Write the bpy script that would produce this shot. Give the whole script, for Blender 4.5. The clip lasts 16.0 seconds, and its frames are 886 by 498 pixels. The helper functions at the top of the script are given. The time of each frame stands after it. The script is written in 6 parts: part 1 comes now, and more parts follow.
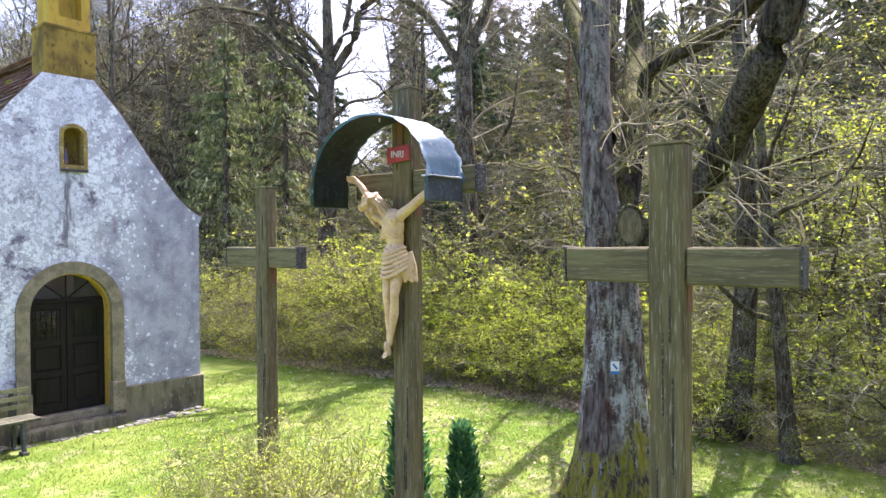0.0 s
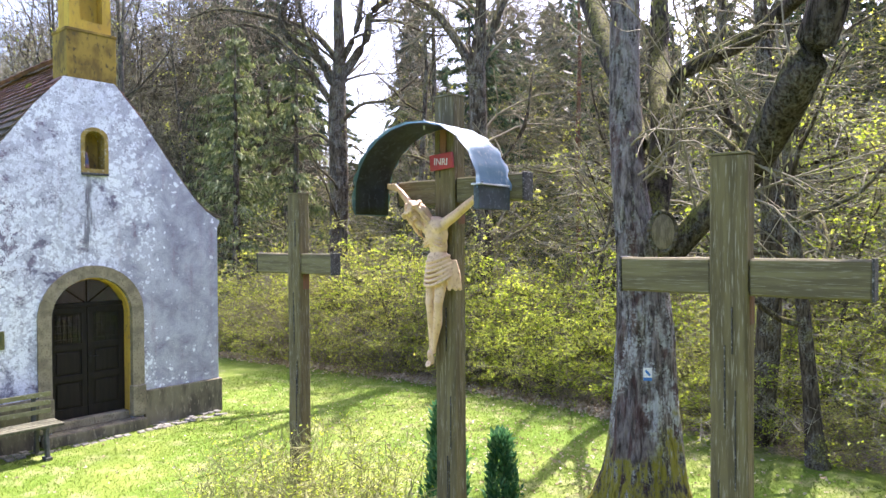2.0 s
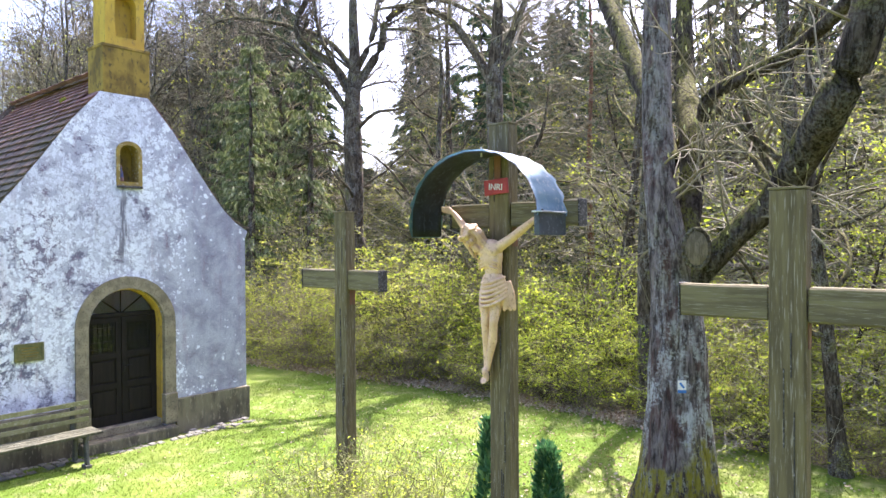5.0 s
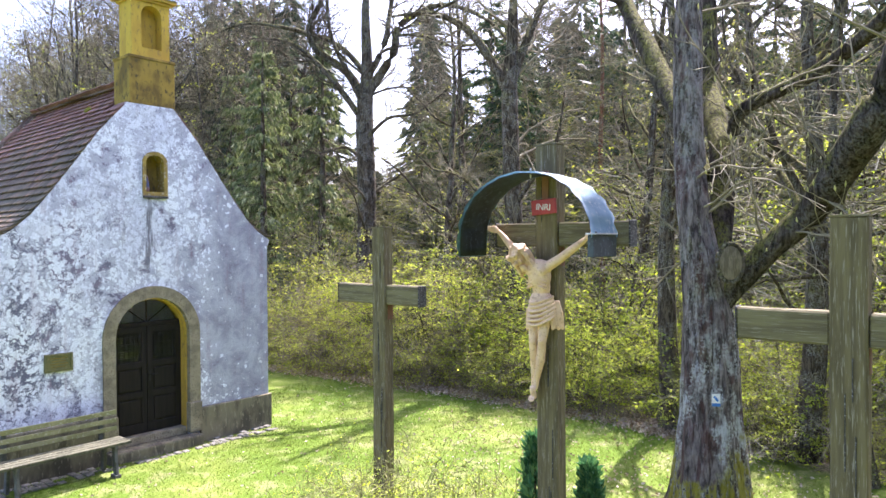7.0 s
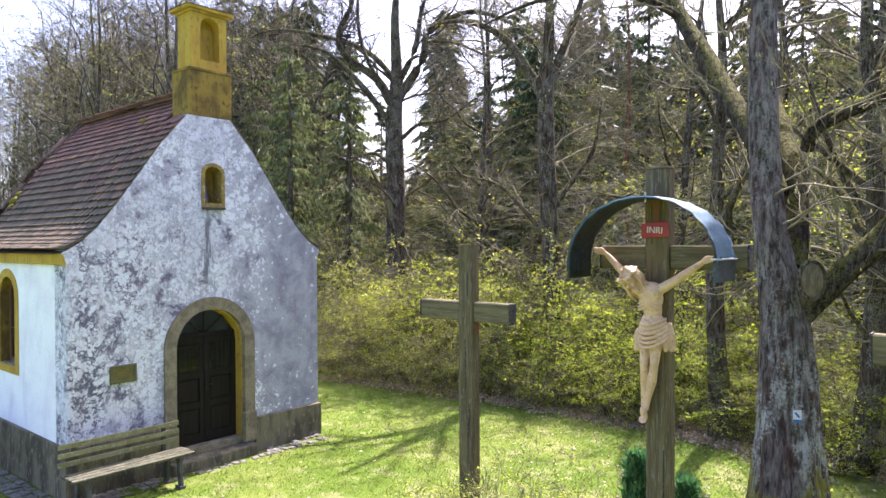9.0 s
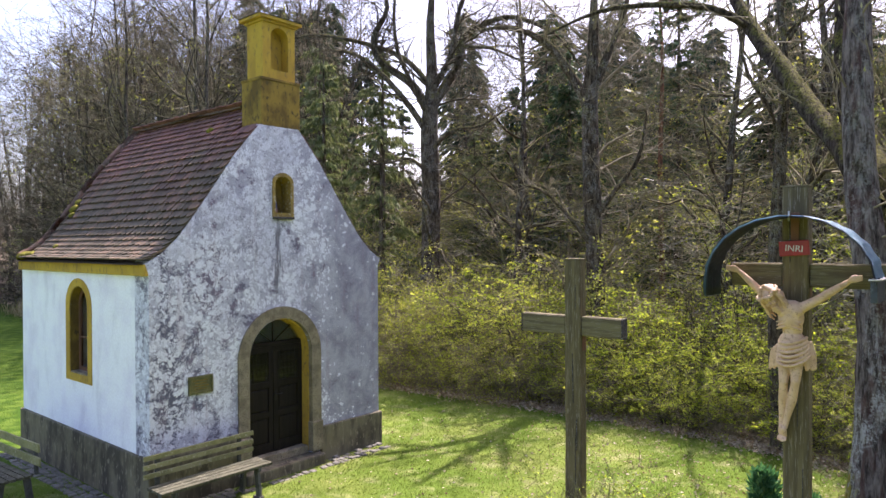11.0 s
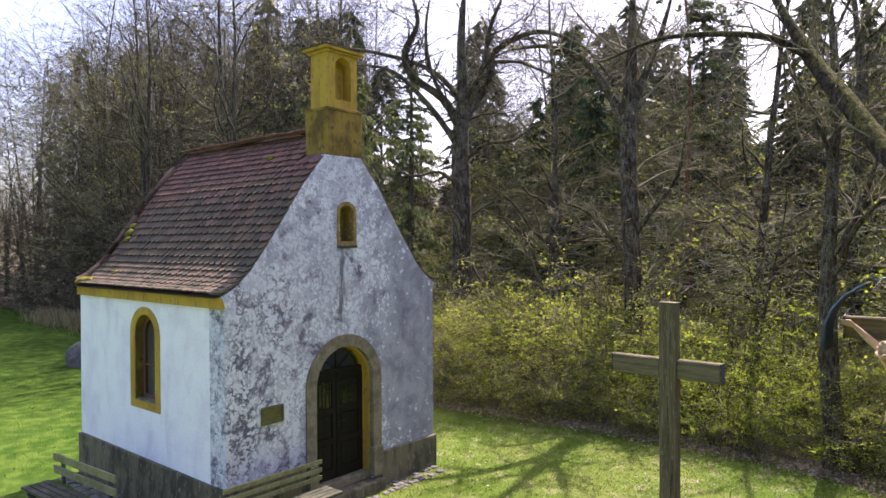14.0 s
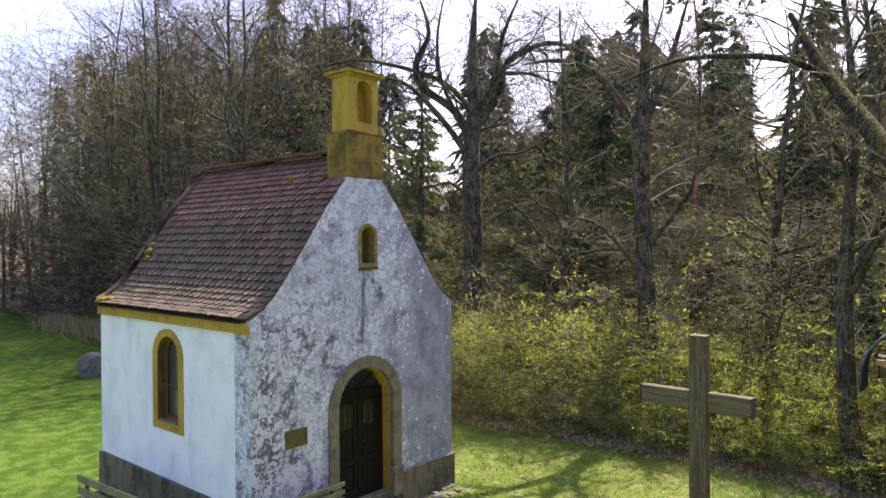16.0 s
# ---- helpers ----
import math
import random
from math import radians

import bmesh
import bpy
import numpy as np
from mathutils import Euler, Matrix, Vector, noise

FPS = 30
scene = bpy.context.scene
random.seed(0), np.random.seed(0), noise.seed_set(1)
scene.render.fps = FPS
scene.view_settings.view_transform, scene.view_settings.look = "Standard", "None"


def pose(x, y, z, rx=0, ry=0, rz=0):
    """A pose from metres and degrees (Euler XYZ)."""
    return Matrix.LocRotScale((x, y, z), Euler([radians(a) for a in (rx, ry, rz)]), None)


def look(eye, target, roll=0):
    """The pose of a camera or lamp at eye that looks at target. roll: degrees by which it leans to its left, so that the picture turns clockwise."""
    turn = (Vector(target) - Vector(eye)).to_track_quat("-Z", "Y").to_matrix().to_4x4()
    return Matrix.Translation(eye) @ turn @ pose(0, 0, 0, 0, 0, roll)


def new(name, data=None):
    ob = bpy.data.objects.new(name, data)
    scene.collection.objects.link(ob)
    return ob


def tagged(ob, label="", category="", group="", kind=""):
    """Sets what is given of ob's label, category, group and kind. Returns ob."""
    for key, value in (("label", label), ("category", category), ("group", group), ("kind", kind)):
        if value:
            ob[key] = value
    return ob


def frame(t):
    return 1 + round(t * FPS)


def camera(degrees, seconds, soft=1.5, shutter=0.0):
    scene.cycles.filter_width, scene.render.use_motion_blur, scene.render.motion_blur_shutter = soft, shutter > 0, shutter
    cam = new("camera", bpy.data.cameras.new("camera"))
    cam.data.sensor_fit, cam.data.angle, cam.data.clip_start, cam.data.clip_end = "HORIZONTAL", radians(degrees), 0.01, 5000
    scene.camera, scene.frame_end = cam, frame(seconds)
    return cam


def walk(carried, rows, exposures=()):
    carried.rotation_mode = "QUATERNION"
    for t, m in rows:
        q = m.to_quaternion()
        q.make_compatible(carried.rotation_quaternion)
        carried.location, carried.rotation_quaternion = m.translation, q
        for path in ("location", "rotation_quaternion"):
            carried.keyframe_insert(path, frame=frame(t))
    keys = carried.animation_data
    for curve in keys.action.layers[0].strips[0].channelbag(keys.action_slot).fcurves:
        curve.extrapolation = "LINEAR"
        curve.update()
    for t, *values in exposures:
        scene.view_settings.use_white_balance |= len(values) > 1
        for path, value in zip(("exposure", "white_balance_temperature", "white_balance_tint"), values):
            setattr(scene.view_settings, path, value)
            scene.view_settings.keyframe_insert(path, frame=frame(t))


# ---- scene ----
cam = camera(66.0, 16.0)
PATH = [
    (0, (11.685, -2.328, 2.954), (10.399, -0.796, 2.93), -0.4),
    (0.5, (11.61, -2.375, 2.952), (10.324, -0.844, 2.929), -0.4),
    (1, (11.534, -2.429, 2.984), (10.248, -0.898, 2.959), -0.4),
    (1.5, (11.468, -2.472, 3.001), (10.181, -0.941, 2.977), -0.4),
    (2, (11.412, -2.52, 3.016), (10.124, -0.99, 2.993), -0.4),
    (2.5, (11.351, -2.569, 3.029), (10.062, -1.04, 3.008), -0.4),
    (3, (11.301, -2.635, 3.057), (10.011, -1.107, 3.035), -0.4),
    (3.5, (11.276, -2.717, 3.083), (9.986, -1.19, 3.063), -0.4),
    (4, (11.261, -2.827, 3.113), (9.972, -1.298, 3.094), -0.4),
    (6.5, (11.058, -3.166, 3.311), (9.768, -1.638, 3.291), -0.4),
    (7, (10.957, -3.273, 3.35), (9.667, -1.745, 3.331), -0.4),
    (7.5, (10.833, -3.389, 3.392), (9.541, -1.862, 3.374), -0.3),
    (8, (10.67, -3.539, 3.444), (9.38, -2.011, 3.424), -0.3),
    (8.5, (10.487, -3.714, 3.49), (9.195, -2.188, 3.47), -0.3),
    (9, (10.287, -3.911, 3.536), (8.995, -2.385, 3.519), -0.3),
    (11.5, (9.208, -4.833, 3.744), (7.914, -3.308, 3.73), -0.3),
    (12, (9.032, -5.001, 3.819), (7.741, -3.473, 3.803), -0.3),
    (12.5, (8.896, -5.125, 3.903), (7.606, -3.597, 3.887), -0.4),
    (13, (8.792, -5.22, 4.007), (7.501, -3.692, 3.988), -0.3),
    (13.5, (8.703, -5.318, 4.104), (7.413, -3.79, 4.085), -0.3),
    (14, (8.65, -5.416, 4.189), (7.359, -3.888, 4.171), -0.3),
    (14.5, (8.593, -5.502, 4.28), (7.302, -3.975, 4.263), -0.3),
    (15, (8.531, -5.561, 4.371), (7.24, -4.034, 4.353), -0.3),
    (15.5, (8.47, -5.615, 4.461), (7.179, -4.088, 4.443), -0.3),
    (16, (8.427, -5.67, 4.56), (7.134, -4.144, 4.542), -0.3),
]
walk(cam, [(t, look(eye, target, roll)) for t, eye, target, roll in PATH],
     [(0, 2.13, 6080, 28), (3, 2.28, 6030, 28), (7, 2.2, 5960, 28), (9, 1.88, 6180, 28), (11.5, 1.38, 6380, 30), (16, 1.22, 6380, 30)])

# ---- world and sun ----
SUN_ELEV, SUN_AZ = radians(54), radians(9)
to_sun = Vector((-math.sin(SUN_AZ) * math.cos(SUN_ELEV), math.cos(SUN_AZ) * math.cos(SUN_ELEV), math.sin(SUN_ELEV)))
world = bpy.data.worlds.new("sky")
scene.world = world
world.use_nodes = True
wn = world.node_tree.nodes
sky = wn.new("ShaderNodeTexSky")
sky.sky_type = "NISHITA"
sky.sun_disc = False
sky.sun_elevation = SUN_ELEV
sky.sun_rotation = -SUN_AZ
sky.air_density, sky.dust_density, sky.ozone_density = 1.0, 3.5, 1.0
wn["Background"].inputs["Strength"].default_value = 0.15
world.node_tree.links.new(sky.outputs[0], wn["Background"].inputs["Color"])
sun = new("sun", bpy.data.lights.new("sun", "SUN"))
sun.data.energy, sun.data.angle, sun.data.color = 4.8, radians(0.6), (1.0, 0.94, 0.84)
sun.matrix_world = look((0, 0, 30), Vector((0, 0, 30)) - to_sun)


# ---- materials ----
def nodes_of(name):
    m = bpy.data.materials.new(name)
    m.use_nodes = True
    nt = m.node_tree
    return m, nt, nt.nodes["Principled BSDF"]


def noise_node(nt, vec, scale, detail=4.0, rough=0.6, distort=0.0):
    n = nt.nodes.new("ShaderNodeTexNoise")
    n.inputs["Scale"].default_value = scale
    n.inputs["Detail"].default_value = detail
    n.inputs["Roughness"].default_value = rough
    n.inputs["Distortion"].default_value = distort
    nt.links.new(vec, n.inputs["Vector"])
    return n.outputs["Fac"]


def ramp_node(nt, fac, stops):
    r = nt.nodes.new("ShaderNodeValToRGB")
    e = r.color_ramp.elements
    while len(e) < len(stops):
        e.new(0.5)
    for el, (p, c) in zip(e, stops):
        el.position = p
        el.color = (*c, 1) if len(c) == 3 else c
    nt.links.new(fac, r.inputs["Fac"])
    return r.outputs["Color"]


def mix_node(nt, fac, a, b, mode="MIX"):
    m = nt.nodes.new("ShaderNodeMix")
    m.data_type = "RGBA"
    m.blend_type = mode
    for val, idx in ((fac, 0), (a, 6), (b, 7)):
        if isinstance(val, (int, float)):
            m.inputs[idx].default_value = val
        elif isinstance(val, tuple):
            m.inputs[idx].default_value = (*val, 1)
        else:
            nt.links.new(val, m.inputs[idx])
    return m.outputs[2]


def math_node(nt, op, a, b=0.0, clamp=False):
    m = nt.nodes.new("ShaderNodeMath")
    m.operation = op
    m.use_clamp = clamp
    for val, idx in ((a, 0), (b, 1)):
        if isinstance(val, (int, float)):
            m.inputs[idx].default_value = val
        else:
            nt.links.new(val, m.inputs[idx])
    return m.outputs[0]


def step_node(nt, val, lo, hi):
    m = nt.nodes.new("ShaderNodeMapRange")
    m.interpolation_type = "SMOOTHSTEP"
    m.inputs["From Min"].default_value = lo
    m.inputs["From Max"].default_value = hi
    nt.links.new(val, m.inputs["Value"])
    return m.outputs["Result"]


def coords(nt, stretch=(1, 1, 1), jitter=True):
    tc = nt.nodes.new("ShaderNodeTexCoord")
    mp = nt.nodes.new("ShaderNodeMapping")
    mp.inputs["Scale"].default_value = stretch
    nt.links.new(tc.outputs["Object"], mp.inputs["Vector"])
    if jitter:
        oi = nt.nodes.new("ShaderNodeObjectInfo")
        cx = nt.nodes.new("ShaderNodeCombineXYZ")
        sc = math_node(nt, "MULTIPLY", oi.outputs["Random"], 37.0)
        nt.links.new(sc, cx.inputs[0])
        nt.links.new(sc, cx.inputs[1])
        nt.links.new(cx.outputs[0], mp.inputs["Location"])
    return mp.outputs["Vector"], tc.outputs["Object"]


def bump_node(nt, bsdf, height, strength=0.4, dist=0.01):
    b = nt.nodes.new("ShaderNodeBump")
    b.inputs["Strength"].default_value = strength
    b.inputs["Distance"].default_value = dist
    nt.links.new(height, b.inputs["Height"])
    nt.links.new(b.outputs["Normal"], bsdf.inputs["Normal"])


def surf(name, c1, c2, c3=None, scale=4.0, fine=40.0, rough=0.8, metal=0.0, bump=0.4, dist=0.008, stretch=(1, 1, 1), spread=0.12, jitter=True):
    """Two-scale varied surface: c1 and c2 in broad patches, c3 as fine flecks."""
    m, nt, bs = nodes_of(name)
    vec, _ = coords(nt, stretch, jitter)
    big = noise_node(nt, vec, scale, 5)
    small = noise_node(nt, vec, fine, 4)
    col = mix_node(nt, step_node(nt, big, 0.5 - spread, 0.5 + spread), c1, c2)
    if c3:
        col = mix_node(nt, step_node(nt, small, 0.54, 0.68), col, c3)
    else:
        shade = ramp_node(nt, small, [(0.3, (0.82, 0.82, 0.82)), (0.7, (1.12, 1.12, 1.12))])
        col = mix_node(nt, 1.0, col, shade, "MULTIPLY")
    nt.links.new(col, bs.inputs["Base Color"])
    bs.inputs["Roughness"].default_value = rough
    bs.inputs["Metallic"].default_value = metal
    if rough > 0.78:
        bs.inputs["Specular IOR Level"].default_value = 0.12
    hgt = math_node(nt, "ADD", math_node(nt, "MULTIPLY", big, 0.6), math_node(nt, "MULTIPLY", small, 0.5))
    bump_node(nt, bs, hgt, bump, dist)
    return m


def cell_node(nt, vec, scale):
    """Distance to the nearest cell centre, and a random value for each cell."""
    v = nt.nodes.new("ShaderNodeTexVoronoi")
    v.inputs["Scale"].default_value = scale
    nt.links.new(vec, v.inputs["Vector"])
    sep = nt.nodes.new("ShaderNodeSeparateColor")
    nt.links.new(v.outputs["Color"], sep.inputs[0])
    return v.outputs["Distance"], sep.outputs[0]


def facade_paint():
    """Layers of limewash scaling off grey-violet render: a thin grey wash, dark bare patches, crisp white chips, runs below the niche."""
    m, nt, bs = nodes_of("flaking limewash")
    vec, obj = coords(nt, jitter=False)
    sep = nt.nodes.new("ShaderNodeSeparateXYZ")
    nt.links.new(obj, sep.inputs[0])
    y, z = sep.outputs["Y"], sep.outputs["Z"]

    def add(p, q):
        return math_node(nt, "ADD", p, q)

    def mul(p, q):
        return math_node(nt, "MULTIPLY", p, q)

    def band(v, lo, hi, soft):
        return mul(step_node(nt, v, lo - soft, lo + soft), step_node(nt, v, hi + soft, hi - soft))

    big = noise_node(nt, vec, 0.8, 3, 0.5)
    mid = noise_node(nt, vec, 2.3, 11, 0.70, 0.35)
    ragged = noise_node(nt, vec, 5.5, 11, 0.74, 0.2)
    fine = noise_node(nt, vec, 45.0, 5, 0.65)
    # where the coats have held: poorly on the right, patchily on the left
    yy = add(y, mul(math_node(nt, "SUBTRACT", big, 0.5), 2.0))
    right = step_node(nt, yy, 2.5, 3.5)
    low = step_node(nt, z, 5.0, 3.4)
    edge = step_node(nt, y, 0.75, 0.05)
    wash = mix_node(nt, step_node(nt, mid, 0.40, 0.60), (0.56, 0.58, 0.66), (0.40, 0.405, 0.49))
    bare = mix_node(nt, step_node(nt, mid, 0.38, 0.62), (0.40, 0.405, 0.48), (0.245, 0.245, 0.31))
    col = mix_node(nt, mul(right, 0.92), wash, bare)
    # dark patches of the old violet-black coat
    strip = mul(band(y, 0.0, 0.42, 0.2), low)
    round_plaque = mul(band(y, 0.15, 1.25, 0.25), band(z, 0.75, 2.3, 0.35))
    upper = mul(band(y, 0.55, 1.25, 0.2), band(z, 2.5, 3.7, 0.3))
    want = add(mul(strip, 0.07), add(mul(round_plaque, 0.045), add(mul(upper, 0.07), mul(mul(low, math_node(nt, "SUBTRACT", 1.0, right)), 0.035))))
    dark = step_node(nt, add(add(mul(mid, 0.42), mul(ragged, 0.58)), want), 0.572, 0.592)
    tone = mix_node(nt, step_node(nt, add(ragged, mul(upper, 0.10)), 0.46, 0.62), (0.10, 0.102, 0.148), (0.17, 0.135, 0.195))
    col = mix_node(nt, mul(dark, math_node(nt, "SUBTRACT", 0.92, mul(right, 0.5))), col, tone)
    # white chips: ragged islands and rounded scales
    warp = nt.nodes.new("ShaderNodeVectorMath")
    warp.operation = "ADD"
    nz = nt.nodes.new("ShaderNodeTexNoise")
    nz.inputs["Scale"].default_value = 9.0
    nz.inputs["Detail"].default_value = 6.0
    half_v = nt.nodes.new("ShaderNodeVectorMath")
    half_v.operation = "SCALE"
    half_v.inputs["Scale"].default_value = 0.16
    nt.links.new(vec, nz.inputs["Vector"])
    nt.links.new(nz.outputs["Color"], half_v.inputs[0])
    nt.links.new(vec, warp.inputs[0])
    nt.links.new(half_v.outputs[0], warp.inputs[1])
    d1, r1 = cell_node(nt, warp.outputs[0], 7.5)
    d2, r2 = cell_node(nt, warp.outputs[0], 17.0)
    held = math_node(nt, "SUBTRACT", 0.64, mul(right, 0.42))
    scale1 = mul(step_node(nt, d1, 0.50, 0.45), step_node(nt, math_node(nt, "SUBTRACT", held, r1), 0.11, 0.14))
    scale2 = mul(step_node(nt, d2, 0.46, 0.40), step_node(nt, math_node(nt, "SUBTRACT", held, r2), 0.14, 0.18))
    isle = step_node(nt, math_node(nt, "SUBTRACT", ragged, mul(right, 0.13)), 0.515, 0.535)
    chips = math_node(nt, "MAXIMUM", isle, math_node(nt, "MAXIMUM", scale1, scale2))
    chips = mul(chips, step_node(nt, mid, 0.61, 0.52))
    white = mix_node(nt, step_node(nt, big, 0.40, 0.62), (0.80, 0.83, 0.90), (0.66, 0.68, 0.77))
    col = mix_node(nt, mul(chips, 0.92), col, white)
    flecks = step_node(nt, noise_node(nt, vec, 13.0, 9, 0.76, 0.3), 0.555, 0.575)
    col = mix_node(nt, mul(flecks, math_node(nt, "SUBTRACT", 0.62, mul(right, 0.35))), col, (0.20, 0.20, 0.265))
    # water runs below the niche and from the verge
    stv, _ = coords(nt, (1, 9.0, 0.7), False)
    runs = noise_node(nt, stv, 1.3, 6, 0.7)
    off = math_node(nt, "ABSOLUTE", math_node(nt, "SUBTRACT", y, 2.2))
    off2 = math_node(nt, "ABSOLUTE", math_node(nt, "SUBTRACT", y, 1.78))
    under = math_node(nt, "MAXIMUM", mul(step_node(nt, off, 0.15, 0.03), band(z, 2.9, 4.05, 0.2)), mul(mul(step_node(nt, off2, 0.13, 0.02), band(z, 3.0, 3.95, 0.4)), 0.55))
    run = math_node(nt, "MULTIPLY", step_node(nt, add(runs, mul(under, mul(ragged, 0.2))), 0.52, 0.64), add(mul(under, 0.75), 0.10), True)
    col = mix_node(nt, run, col, (0.10, 0.095, 0.12))
    rose = mul(step_node(nt, noise_node(nt, stv, 0.8, 4), 0.54, 0.68), 0.35)
    col = mix_node(nt, mul(rose, step_node(nt, ragged, 0.4, 0.55)), col, (0.26, 0.17, 0.22))
    col = mix_node(nt, mul(edge, mul(step_node(nt, ragged, 0.50, 0.56), 0.5)), col, (0.70, 0.72, 0.80))
    fl = ramp_node(nt, fine, [(0.3, (0.80, 0.80, 0.80)), (0.7, (1.14, 1.14, 1.14))])
    col = mix_node(nt, 1.0, col, fl, "MULTIPLY")
    nt.links.new(col, bs.inputs["Base Color"])
    bs.inputs["Roughness"].default_value = 0.9
    bump_node(nt, bs, add(mul(fine, 0.35), mul(chips, 0.6)), 0.6, 0.008)
    return m


def side_paint():
    m, nt, bs = nodes_of("stained white render")
    vec, obj = coords(nt, jitter=False)
    stv, _ = coords(nt, (2.2, 2.2, 0.8), False)
    big = noise_node(nt, vec, 1.2, 4, 0.6)
    runs = noise_node(nt, stv, 1.5, 5, 0.6)
    fine = noise_node(nt, vec, 30, 4)
    col = mix_node(nt, step_node(nt, big, 0.42, 0.68), (0.90, 0.93, 0.97), (0.80, 0.80, 0.89))
    col = mix_node(nt, math_node(nt, "MULTIPLY", step_node(nt, runs, 0.5, 0.72), 0.28), col, (0.50, 0.50, 0.58))
    fl = ramp_node(nt, fine, [(0.3, (0.92, 0.92, 0.92)), (0.7, (1.05, 1.05, 1.05))])
    col = mix_node(nt, 1.0, col, fl, "MULTIPLY")
    nt.links.new(col, bs.inputs["Base Color"])
    bs.inputs["Roughness"].default_value = 0.88
    bump_node(nt, bs, math_node(nt, "ADD", math_node(nt, "MULTIPLY", big, 0.8), math_node(nt, "MULTIPLY", fine, 0.3)), 0.4, 0.01)
    return m


def tile_clay():
    """Each plain tile its own tone; older and mossier towards the eaves."""
    m, nt, bs = nodes_of("weathered clay tile")
    geo = nt.nodes.new("ShaderNodeNewGeometry")
    sep = nt.nodes.new("ShaderNodeSeparateXYZ")
    nt.links.new(geo.outputs["Position"], sep.inputs[0])
    oi = nt.nodes.new("ShaderNodeObjectInfo")
    rnd = math_node(nt, "FRACT", math_node(nt, "ADD", oi.outputs["Random"], geo.outputs["Random Per Island"]))
    big = noise_node(nt, geo.outputs["Position"], 1.3, 4)
    fine = noise_node(nt, geo.outputs["Position"], 22, 4)
    age = step_node(nt, math_node(nt, "ADD", math_node(nt, "MULTIPLY", sep.outputs["Z"], 0.22), math_node(nt, "MULTIPLY", big, 0.9)), 1.28, 1.95)
    red = ramp_node(nt, rnd, [(0.0, (0.15, 0.07, 0.062)), (0.5, (0.195, 0.09, 0.078)), (1.0, (0.255, 0.118, 0.095))])
    old = ramp_node(nt, rnd, [(0.0, (0.075, 0.064, 0.043)), (0.6, (0.12, 0.10, 0.066)), (1.0, (0.165, 0.115, 0.075))])
    col = mix_node(nt, age, old, red)
    moss = math_node(nt, "MULTIPLY", step_node(nt, fine, 0.55, 0.7), step_node(nt, big, 0.5, 0.66))
    col = mix_node(nt, math_node(nt, "MULTIPLY", moss, 0.7), col, (0.13, 0.13, 0.04))
    fl = ramp_node(nt, fine, [(0.3, (0.75, 0.75, 0.75)), (0.7, (1.15, 1.15, 1.15))])
    col = mix_node(nt, 1.0, col, fl, "MULTIPLY")
    nt.links.new(col, bs.inputs["Base Color"])
    bs.inputs["Roughness"].default_value = 0.8
    bs.inputs["Specular IOR Level"].default_value = 0.2
    bump_node(nt, bs, fine, 0.4, 0.006)
    return m


